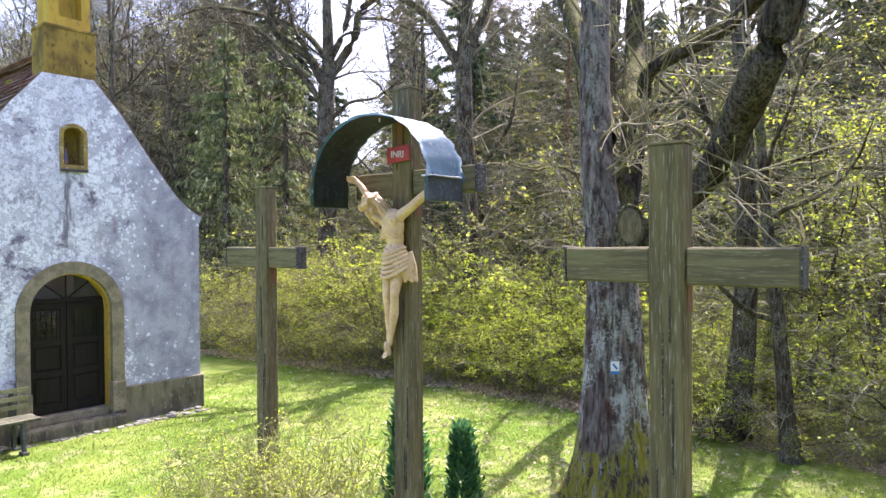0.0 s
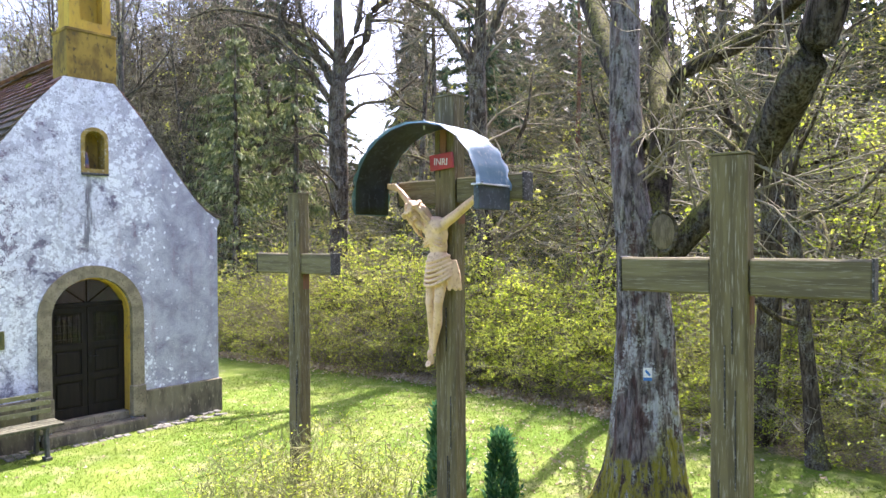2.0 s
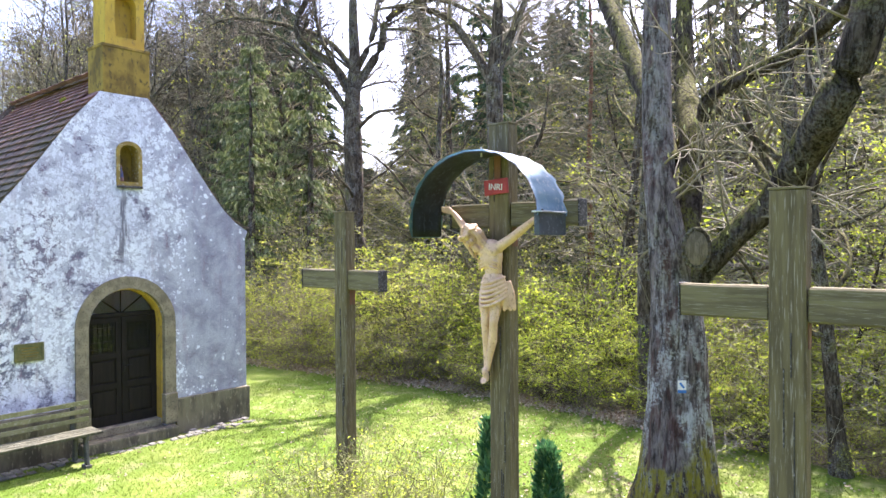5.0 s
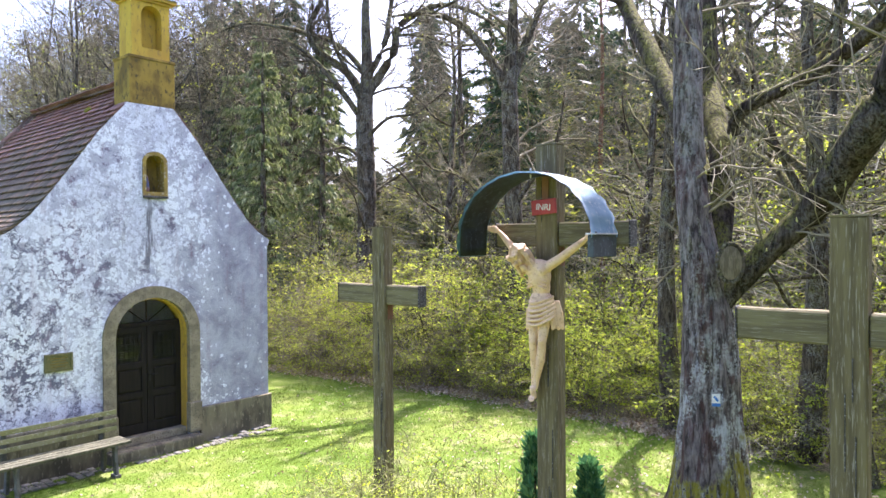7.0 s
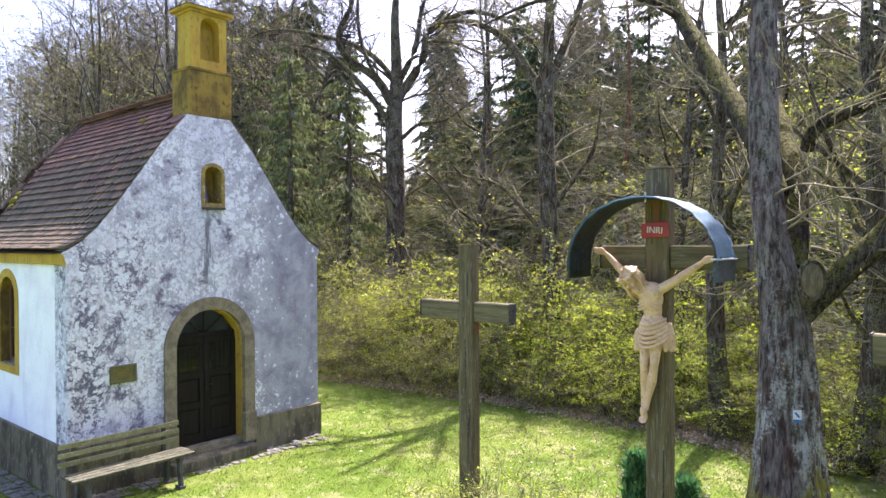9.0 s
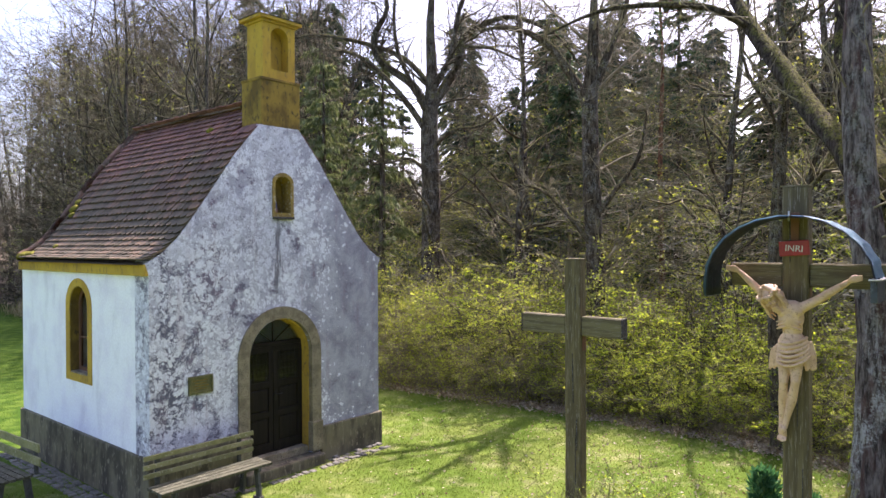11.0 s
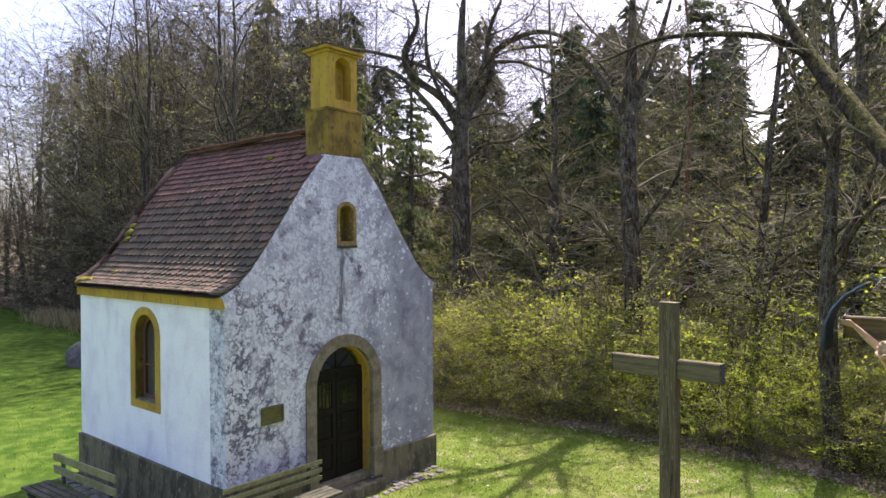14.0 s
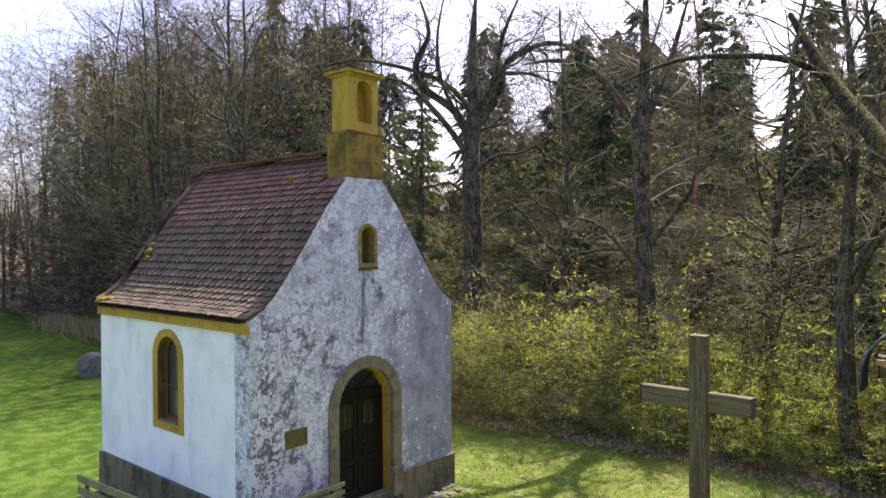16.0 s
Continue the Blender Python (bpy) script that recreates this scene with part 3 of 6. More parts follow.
# gable outline: shoulders flare out, then rise to the turret's foot
half = [(0.0, 3.44), (0.20, 3.58), (0.44, 3.80), (0.70, 4.13), (1.02, 4.57), (1.42, 5.14), (1.86, 5.645)]
gable = [(W + 0.0, 0.0)] + [(W - u, v) for u, v in half] + [(u, v) for u, v in half[::-1]] + [(0.0, 0.0)]
gable[1] = (W + 0.055, 3.42)
gable.insert(1, (W, 3.28))
gable[-2] = (-0.045, 3.42)
gable.insert(-1, (0.0, 3.28))
door_gap = [(DOOR_L, 0.0)] + [(MID + (DOOR_R - DOOR_L) / 2 * -math.cos(math.pi * k / 16), SPRING + (DOOR_R - DOOR_L) / 2 * math.sin(math.pi * k / 16)) for k in range(17)] + [(DOOR_R, 0.0)]
niche_in = arch_loop(2.155, 2.465, 4.22, 4.70, 0.13)
niche_out = arch_loop(2.095, 2.525, 4.15, 4.715, 0.175)
part("front_wall", slab(gable + door_gap, [niche_in], WALL, front), M_FACADE, chapel, "white limewash flaking to grey-violet render")

win_in = arch_loop(2.03, 2.72, 1.585, 2.70, 0.33)
win_out = arch_loop(1.88, 2.88, 1.46, 2.70, 0.46)
part("side_wall", slab([(WALL, 0.0), (L, 0.0), (L, EAVE - 0.12), (WALL, EAVE - 0.12)], [win_in], WALL, side), M_SIDE, chapel, "stained white rendered wall")
part("side_wall", slab([(WALL, 0.0), (L, 0.0), (L, EAVE - 0.12), (WALL, EAVE - 0.12)], [], WALL, lambda u, v, w: (-u, W - w, v)), M_SIDE, chapel)
part("rear_wall", slab([(0.0, 0.0), (W, 0.0), (W, EAVE - 0.12), (MID, RIDGE - 0.12), (0.0, EAVE - 0.12)][::-1], [], 0.3, lambda u, v, w: (-L + w + 0.02, u + (0.0 if 0 < u < W else (0.004 if u == 0 else -0.004)), v)), M_SIDE, chapel)
part("interior_floor", boxes(((-L + 0.3, WALL, -0.05), (-0.25, W - WALL, 0.16), 0)), M_DARK, chapel)

# plinth with its worn upper edge
PL = 0.05
part("plinth", boxes(((-0.3, -PL, -0.4), (PL, 1.43, 0.66), 0.025)), M_PLINTH, chapel, "damp grey-brown cement plinth")
part("plinth", boxes(((-0.3, 3.07, -0.4), (PL, W + PL, 0.50), 0.025)), M_PLINTH, chapel, "damp grey-brown cement plinth")
part("plinth", boxes(((-L - PL, -PL + 0.003, -0.4), (-0.302, 0.2, 0.655), 0.025)), M_PLINTH, chapel)
part("plinth", boxes(((-L - PL, W - 0.2, -0.4), (-0.302, W + PL - 0.003, 0.50), 0.025)), M_PLINTH, chapel)
# ochre cornice under the eaves
part("cornice", boxes(((-L - 0.02, -0.06, EAVE - 0.165), (-0.004, 0.2, EAVE + 0.0), 0.012)), M_OCHRE, chapel, "ochre painted cornice")
part("cornice", boxes(((-L - 0.02, W - 0.2, EAVE - 0.12), (-0.43, W + 0.05, EAVE), 0.012)), M_OCHRE, chapel)


# door surround in sandstone, with base blocks
def open_arch(half_w, foot, spring, n=20):
    return [(MID - half_w, foot)] + [(MID - half_w * math.cos(math.pi * k / n), spring + half_w * math.sin(math.pi * k / n)) for k in range(n + 1)] + [(MID + half_w, foot)]


def arch_band(h_out, h_in, foot, w0, w1):
    bm = bmesh.new()
    a, b = open_arch(h_out, foot, SPRING), open_arch(h_in, foot, SPRING)
    rows = [[bm.verts.new(front(u, v, w)) for u, v in loop] for loop, w in ((a, w0), (b, w0), (b, w1), (a, w1))]
    for k in range(len(a) - 1):
        for r, q in ((0, 1), (1, 2), (2, 3), (3, 0)):
            bm.faces.new((rows[r][k], rows[r][k + 1], rows[q][k + 1], rows[q][k]))
    for k in (0, len(a) - 1):
        bm.faces.new([rows[r][k] for r in range(4)])
    bmesh.ops.recalc_face_normals(bm, faces=bm.faces[:])
    return bm


doorway = put("door_surround", bpy.data.meshes.new("door_surround"), chapel, "weathered sandstone arch round the door")
bm = arch_band(0.825, 0.628, 0.12, -0.035, 0.06)
bm.to_mesh(doorway.data)
bm.free()
doorway.data.materials.append(M_STONE)
part("reveal", arch_band(0.632, 0.60, 0.12, 0.06, 0.30), M_OCHRE, doorway, "ochre painted reveal")
part("base_block", boxes(((-0.3, 2.86, 0.1), (0.07, 3.09, 0.62), 0.02)), M_STONE, doorway)
part("base_block", boxes(((-0.3, 1.41, 0.1), (0.07, 1.64, 0.62), 0.02)), M_STONE, doorway)
part("threshold", boxes(((-0.4, 1.46, -0.3), (0.20, 3.04, 0.075), 0.035)), M_PLINTH, chapel, "worn stone door step")
part("door_sill", boxes(((-0.45, 1.63, 0.07), (-0.06, 2.87, 0.20), 0.02)), M_STONE, chapel)

# double door, set deep in the reveal
DX = -0.24


def door_leaf(y0, y1, name, handle):
    leaf = put(name, bpy.data.meshes.new(name), chapel, "black-brown panelled oak door leaf, shut")
    bm = bmesh.new()
    z0, z1 = 0.205, 1.985
    box(bm, (DX - 0.035, y0, z0), (DX, y1, z1), 0.004)
    rail = 0.085
    for a, b in ((z0, z0 + 0.16), (0.80, 0.90), (1.30, 1.40), (z1 - 0.09, z1)):
        box(bm, (DX, y0, a), (DX + 0.022, y1, b), 0.005)
    for a, b in ((y0, y0 + rail), (y1 - rail, y1)):
        box(bm, (DX, a, z0 + 0.16), (DX + 0.021, b, z1 - 0.09), 0.005)
    for a, b in ((z0 + 0.19, 0.77), (0.93, 1.27)):
        box(bm, (DX, y0 + rail + 0.035, a), (DX + 0.014, y1 - rail - 0.035, b), 0.01)
    bm.to_mesh(leaf.data)
    bm.free()
    leaf.data.materials.append(M_DOOR)
    part("pane", boxes(((DX + 0.001, y0 + rail + 0.02, 1.43), (DX + 0.005, y1 - rail - 0.02, z1 - 0.12), 0)), M_GLASS, leaf, "dark glass pane")
    bm = bmesh.new()
    ya, yb = y0 + rail + 0.01, y1 - rail - 0.01
    for k in range(5):
        y = ya + (yb - ya) * (k + 0.5) / 5
        tube(bm, [(DX + 0.014, y, 1.40), (DX + 0.014, y, z1 - 0.09)], [0.006, 0.006], 6)
    for k in range(4):
        z = 1.42 + (z1 - 0.11 - 1.42) * (k + 0.5) / 4
        tube(bm, [(DX + 0.018, ya, z), (DX + 0.018, yb, z)], [0.005, 0.005], 6)
    part("grille", bm, M_BLACK, leaf, "wrought iron grille")
    if handle:
        bm = boxes(((DX + 0.022, y0 + 0.022, 1.06), (DX + 0.028, y0 + 0.06, 1.24), 0.003))
        tube(bm, [(DX + 0.02, y0 + 0.041, 1.17), (DX + 0.07, y0 + 0.041, 1.17), (DX + 0.075, y0 + 0.06, 1.17), (DX + 0.075, y0 + 0.15, 1.175)], [0.009, 0.009, 0.010, 0.008], 8)
        part("handle", bm, M_BLACK, leaf, "dark lever handle", smooth=False)
    return leaf


door_leaf(1.66, 2.243, "door_leaf", False)
door_leaf(2.253, 2.84, "door_leaf", True)
part("door_frame", boxes(((DX - 0.05, 1.64, 1.99), (DX + 0.035, 2.86, 2.06), 0.008), ((DX - 0.05, 1.63, 0.2), (DX + 0.02, 1.658, 1.99), 0.003), ((DX - 0.05, 2.842, 0.2), (DX + 0.02, 2.868, 1.99), 0.003)), M_DOOR, chapel, "black-brown door frame with transom")
fan = put("fanlight", bpy.data.meshes.new("fanlight"), chapel, "half-round fanlight with radial bars")
fan_loop = [(MID + 0.59 * math.cos(a), 2.06 + (SPRING + 0.60 - 2.06) * math.sin(a)) for a in [math.pi * k / 16 for k in range(17)]]
bm = slab(fan_loop, [], 0.006, lambda u, v, w: (DX - 0.01 - w, u, v))
bm.to_mesh(fan.data)
bm.free()
fan.data.materials.append(M_GLASS)
for ang in (48, 90, 132):
    a = radians(ang)
    bm = tube(bmesh.new(), [(DX + 0.004, MID + 0.04 * math.cos(a), 2.06), (DX + 0.004, MID + 0.56 * math.cos(a), 2.06 + 0.36 * math.sin(a))], [0.012, 0.012], 6)
    part("bar", bm, M_DOOR, fan)

# niche high in the gable with a small figure
niche = put("niche", bpy.data.meshes.new("niche"), chapel, "round-headed niche with an ochre frame")
bm = ring_slab(niche_out, niche_in, 0.03, lambda u, v, w: (0.012 - w, u, v))
bm.to_mesh(niche.data)
bm.free()
M_OCHRE_WORN = surf("worn ochre limewash", (0.33, 0.235, 0.06), (0.23, 0.165, 0.06), (0.42, 0.38, 0.30), 5, 22, 0.9, 0, 0.5, 0.008)
niche.data.materials.append(M_OCHRE_WORN)
inner = arch_loop(2.158, 2.462, 4.223, 4.70, 0.127)
bm = ring_slab(niche_in, inner, 0.27, lambda u, v, w: (0.0 - w, u, v))
part("lining", bm, M_OCHRE_WORN, niche)
part("back", slab(arch_loop(2.14, 2.48, 4.20, 4.70, 0.15), [], 0.03, lambda u, v, w: (-0.25 - w, u, v)), M_OCHRE_OLD, niche, "darker ochre back")
part("sill", boxes(((-0.24, 2.10, 4.115), (0.045, 2.52, 4.155), 0.01)), M_TAR, niche, "dark weathered sill")

# plaque by the door
plq = put("plaque", bpy.data.meshes.new("plaque"), chapel, "tarnished bronze plaque with raised rim")
bm = boxes(((-0.01, 0.585, 1.465), (0.02, 0.985, 1.735), 0.006))
bm.to_mesh(plq.data)
bm.free()
plq.data.materials.append(M_BRASS)
part("rim", ring_slab([(0.59, 1.47), (0.98, 1.47), (0.98, 1.73), (0.59, 1.73)], [(0.62, 1.50), (0.95, 1.50), (0.95, 1.70), (0.62, 1.70)], 0.02, lambda u, v, w: (0.034 - w, u, v)), M_BRASS, plq)
for k in range(4):
    part("line_of_writing", boxes(((0.02, 0.66 + 0.02 * (k % 2), 1.66 - 0.042 * k), (0.0235, 0.91 - 0.03 * (k % 2), 1.670 - 0.042 * k), 0)), M_OCHRE_OLD, plq)

# side window
window = put("window", bpy.data.meshes.new("window"), chapel, "round-headed window with an ochre frame")
bm = ring_slab(win_out, win_in, 0.03, lambda u, v, w: (-u, -0.012 + w, v))
bm.to_mesh(window.data)
bm.free()
window.data.materials.append(M_OCHRE)
wi2 = arch_loop(2.034, 2.716, 1.589, 2.70, 0.326)
part("reveal", ring_slab(win_in, wi2, 0.15, lambda u, v, w: (-u, 0.001 + w, v)), M_OCHRE_OLD, window, "darker ochre reveal")
wf_o, wf_i = arch_loop(2.036, 2.714, 1.60, 2.70, 0.324), arch_loop(2.10, 2.65, 1.67, 2.68, 0.27)
part("window_frame", ring_slab(wf_o, wf_i, 0.05, lambda u, v, w: (-u, 0.13 + w, v)), M_FRESH, window, "brown wooden sash")
part("pane", slab(wf_i, [], 0.006, lambda u, v, w: (-u, 0.155 + w, v)), M_GLASS, window)
part("glazing_bar", boxes(((-2.66, 0.137, 2.15), (-2.09, 0.17, 2.175), 0.004)), M_FRESH, window)
part("sill", boxes(((-2.71, 0.0, 1.585), (-2.04, 0.14, 1.61), 0.006)), M_STONE, window, "littered stone sill")

# bell turret astride the gable top
TY0, TY1, TX0, TX1 = 1.905, 2.68, -0.56, -0.012
turret = put("bell_turret", bpy.data.meshes.new("bell_turret"), chapel, "ochre bell turret, grimy towards its foot")
bm = boxes(((TX0, TY0, 5.3), (TX1, TY1, 6.40), 0.012))
bm.to_mesh(turret.data)
bm.free()
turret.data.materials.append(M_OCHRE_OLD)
part("ledge", boxes(((TX0 - 0.012, TY0 - 0.012, 6.39), (TX1 + 0.012, TY1 + 0.012, 6.44), 0.01)), M_OCHRE_OLD, turret)
T_IN = 0.065
t_outer = [(TY0 + T_IN, 6.44), (TY1 - T_IN, 6.44), (TY1 - T_IN, 7.36), (TY0 + T_IN, 7.36)]
belfry_hole = arch_loop(2.13, 2.48, 6.60, 7.14, 0.17)
part("belfry_front", slab(t_outer, [belfry_hole], 0.2, lambda u, v, w: (TX1 - T_IN + 0.02 - w, u, v)), M_OCHRE, turret)
part("belfry_body", boxes(((TX0 + T_IN, TY0 + T_IN + 0.002, 6.44), (TX1 - T_IN + 0.02 - 0.201, TY1 - T_IN - 0.002, 7.36), 0.004)), M_OCHRE, turret)
part("cap", boxes(((TX0 + 0.03, TY0 + 0.03, 7.355), (TX1 - 0.01, TY1 - 0.03, 7.40), 0.015)), M_OCHRE, turret, "moulded ochre cap")
part("cap_slab", boxes(((TX0 - 0.035, TY0 - 0.035, 7.40), (TX1 + 0.035, TY1 + 0.035, 7.455), 0.012)), M_OCHRE, turret)
bm = bmesh.new()
peak = [(TX0 - 0.05, TY0 - 0.05, 7.455), (TX1 + 0.05, TY0 - 0.05, 7.455), (TX1 + 0.05, TY1 + 0.05, 7.455), (TX0 - 0.05, TY1 + 0.05, 7.455), ((TX0 + TX1) / 2, (TY0 + TY1) / 2, 7.56)]
vs = [bm.verts.new(p) for p in peak]
for f in ((0, 1, 4), (1, 2, 4), (2, 3, 4), (3, 0, 4), (3, 2, 1, 0)):
    bm.faces.new([vs[k] for k in f])
part("cap_roof", bm, M_TAR, turret, "low dark sheet roof")

# ---- roof ----
roof = put("roof", bpy.data.meshes.new("roof"), chapel, "plain clay tile roof, red towards the ridge, brown and mossy below")


SLOPE = [(-0.13, 3.425), (0.0, 3.455), (0.20, 3.57), (0.44, 3.79), (0.70, 4.12), (1.02, 4.56), (1.42, 5.13), (1.86, 5.635), (2.25, RIDGE)]


def roof_line(s):
    """Inset and height of the left slope at s in 0..1; it kicks out at the eaves as the gable does."""
    y = -0.13 + s * (MID + 0.13)
    return y, float(np.interp(y, [p[0] for p in SLOPE], [p[1] for p in SLOPE])) - 0.005


bm = bmesh.new()
sec = [roof_line(k / 16) for k in range(17)]
for mirror in (False, True):
    rows = [[bm.verts.new((x, (W - y) if mirror else y, z)) for x in (-L - 0.06, -0.08)] for y, z in sec]
    for a, b in zip(rows, rows[1:]):
        bm.faces.new((a[0], a[1], b[1], b[0]))
bmesh.ops.solidify(bm, geom=bm.faces[:], thickness=0.022)
bmesh.ops.translate(bm, verts=bm.verts[:], vec=(0, 0, -0.006))
bm.to_mesh(roof.data)
bm.free()
roof.data.materials.append(M_TILE)


def tile_mesh():
    """A plain tile with a rounded tail: x along the row, y up the slope."""
    w, ln, t = 0.0815, 0.27, 0.020
    out = [(-w, ln)] + [(w * math.sin(radians(a)), 0.07 - 0.07 * math.cos(radians(a))) for a in (-90, -60, -30, 0, 30, 60, 90)] + [(w, ln)]
    vs = [(x, y, t) for x, y in out] + [(x, y, 0) for x, y in out]
    n = len(out)
    fs = [tuple(range(n - 1, -1, -1))[::-1], tuple(range(2 * n - 1, n - 1, -1))] + [(k, n + k, n + (k + 1) % n, (k + 1) % n) for k in range(n)]
    me = mesh_of("roof_tile", vs, [f[::-1] if i == 0 else f for i, f in enumerate(fs)], M_TILE)
    return me


def tile_places():
    rows = 25
    for r in range(rows):
        s = (r + 0.1) / rows
        y, z = roof_line(s)
        y2, z2 = roof_line(min(1, s + 0.03))
        pitch = math.degrees(math.atan2(z2 - z, y2 - y))
        cols = 29
        for c in range(cols):
            x = -L - 0.02 + (c + 0.5 + (0.5 if r % 2 else 0.0)) * (L + 0.02) / cols
            x = min(x, -0.09 if y < TY0 - 0.14 else TX0 - 0.08)
            rr = random.Random(r * 100 + c)
            yield r, c, pose(x, y, z + 0.058, pitch - min(11.5, pitch * 0.24) + rr.uniform(-2.0, 2.0), rr.uniform(-1.5, 1.5), rr.uniform(-1.5, 1.5)) @ Matrix.Translation((0, rr.uniform(-0.008, 0.008), 0))


# ---- the three crosses ----
def beam(bm, lo, hi, bev=0.012):
    return box(bm, lo, hi, bev, None, 1)


def worn(bm, amount, seed):
    """Subdivide a beam and roughen it slightly, as old sawn oak is."""
    bmesh.ops.subdivide_edges(bm, edges=[e for e in bm.edges if e.calc_length() > 0.25], cuts=9)
    for v in bm.verts:
        n = noise.noise_vector(v.co * 3.1 + Vector((seed, 0, 0)))
        v.co += n * amount
    return bm


def cross(name, at, post_w, post_d, top, arm_z0, arm_z1, arm_l, arm_r, label, seed):
    """A beam cross; its front faces -y. Arms run from arm_l to arm_r beside the post."""
    ob = thing(name, at, label, "cross", "three wooden crosses")
    h = post_w / 2
    z0 = -0.3
    part("post", worn(beam(bmesh.new(), (-h, 0, z0), (h, post_d, top)), 0.006, seed), M_WOOD, ob)
    # split halves of the arm butt against the post's sides
    for nm, a, b in (("arm", arm_l, -h - 0.002), ("arm", h + 0.002, arm_r)):
        part(nm, worn(beam(bmesh.new(), (a, 0.022, arm_z0), (b, post_d - 0.004, arm_z1)), 0.005, seed + 3), M_WOOD_H, ob)
    part("end_cap", boxes(((arm_r - 0.004, 0.018, arm_z0 - 0.004), (arm_r + 0.008, post_d, arm_z1 + 0.004), 0.004)), M_TAR, ob, "black tarred end grain")
    part("end_cap", boxes(((arm_l - 0.008, 0.018, arm_z0 - 0.004), (arm_l + 0.004, post_d, arm_z1 + 0.004), 0.004)), M_TAR, ob)
    part("cap_strip", boxes(((-h - 0.004, -0.004, top - 0.006), (h + 0.004, post_d + 0.004, top + 0.008), 0.003)), M_WOOD_H, ob)
    prng = random.Random(int(seed * 10))
    for k in range(5):
        zc, ln, xc = prng.uniform(0.9, top - 0.4), prng.uniform(0.25, 0.6), prng.uniform(-h * 0.6, h * 0.6)
        part("crack", boxes(((xc - 0.003, -0.008, zc - ln / 2), (xc + 0.003, 0.004, zc + ln / 2), 0.002)), M_TAR, ob)
    part("shelter_strip", boxes(((h - 0.004, 0.05, arm_z0 - 0.16), (h + 0.003, post_d - 0.01, arm_z0 - 0.005), 0)), M_FRESH, ob, "red-brown unweathered wood under the arm")
    return ob


cross("wooden_cross", (5.705, 1.86, 0), 0.19, 0.14, 3.515, 2.69, 2.90, -0.66, 0.565, "weathered grey-green wooden cross standing in a low shrub", 1.0)
cross("wooden_cross", (7.965, 1.59, 0), 0.20, 0.145, 4.157, 3.31, 3.51, -0.52, 0.725, "tall weathered wooden cross that carries a crucifix", 5.0)
cross("wooden_cross", (10.175, 1.42, 0), 0.205, 0.14, 3.495, 2.70, 2.91, -0.655, 0.69, "weathered wooden cross with a cracked greenish post", 9.0)

# red strip behind the board and the title board itself
board = thing("title_board", (7.965, 1.588, 3.575), "small red painted board with white letters", "sign")
bm = bmesh.new()
box(bm, (-0.115, -0.035, 0.0), (0.115, -0.012, 0.125), 0.006, Matrix.Rotation(radians(-4), 4, "Y"))
part("panel", bm, M_RED, board)
txt = bpy.data.curves.new("letters", "FONT")
txt.body = "INRI"
txt.size = 0.075
txt.extrude = 0.002
txt.align_x = "CENTER"
tmp = bpy.data.objects.new("letters", txt)
scene.collection.objects.link(tmp)
bpy.context.view_layer.update()
letters = bpy.data.meshes.new_from_object(tmp.evaluated_get(bpy.context.evaluated_depsgraph_get()))
bpy.data.objects.remove(tmp)
letters.materials.clear()
letters.materials.append(M_WHITE)
put("letters", letters, board, "white painted letters", pose(0, -0.037, 0.036, 90, 4, 0))
part("back_strip", boxes(((-0.03, -0.011, 0.1), (0.035, -0.001, 0.36), 0.003)), M_FRESH, board, "red-brown sheltered wood")

# ---- barrel canopy of sheet metal over the crucifix ----
canopy = thing("canopy", (7.975, 1.37, 3.38), "blue-grey barrel canopy of bent sheet metal with scalloped edges", "canopy")


def barrel(r, y0, y1, drop_l, drop_r, scallop, thick, inside=False):
    bm = bmesh.new()
    n = 44
    prof = [(-r, -drop_l), (-r, -drop_l / 2)] + [(-r * math.cos(math.pi * k / n), r * 0.84 * math.sin(math.pi * k / n)) for k in range(n + 1)] + [(r, -drop_r / 2), (r, -drop_r)]
    rows = []
    for i, (x, z) in enumerate(prof):
        wav = scallop * (abs(math.sin(i * 0.8)) - 0.5)
        dent = 0.008 * math.sin(i * 1.7) * (1 if not inside else 0.5)
        rows.append([bm.verts.new((x * (1 + dent), y, z * (1 + dent))) for y in (y0 - wav, y0 + 0.05, (y0 + y1) / 2, y1 - 0.05, y1 + wav)])
    for a, b in zip(rows, rows[1:]):
        for k in range(4):
            bm.faces.new((a[k], a[k + 1], b[k + 1], b[k]))
    bmesh.ops.solidify(bm, geom=bm.faces[:], thickness=thick)
    bmesh.ops.recalc_face_normals(bm, faces=bm.faces[:])
    return bm


part("outer_sheet", barrel(0.622, -0.18, 0.22, 0.15, -0.02, 0.034, 0.004), M_SHEET, canopy, "bright blue-grey outer sheet", smooth=True)
part("inner_sheet", barrel(0.608, -0.165, 0.205, 0.145, -0.02, 0.0, 0.003, True), M_SHEET_IN, canopy, "dark blue-grey underside", smooth=True)
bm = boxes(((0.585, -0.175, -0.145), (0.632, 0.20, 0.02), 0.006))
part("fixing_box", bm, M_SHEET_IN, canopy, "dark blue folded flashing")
bm = boxes(((0.575, -0.19, 0.02), (0.66, 0.16, 0.032), 0.003))
part("fixing_strip", bm, M_ZINC, canopy, "galvanised fixing strip with screws")
for k in range(2):
    part("screw", tube(bmesh.new(), [(0.58 + 0.055 * k, -0.14, 0.033), (0.58 + 0.055 * k, -0.14, 0.042)], [0.009, 0.007], 8), M_BLACK, canopy)
part("bolt", tube(bmesh.new(), [(0.0, -0.02, 0.48), (0.0, -0.02, 0.56)], [0.007, 0.007], 8), M_ZINC, canopy)


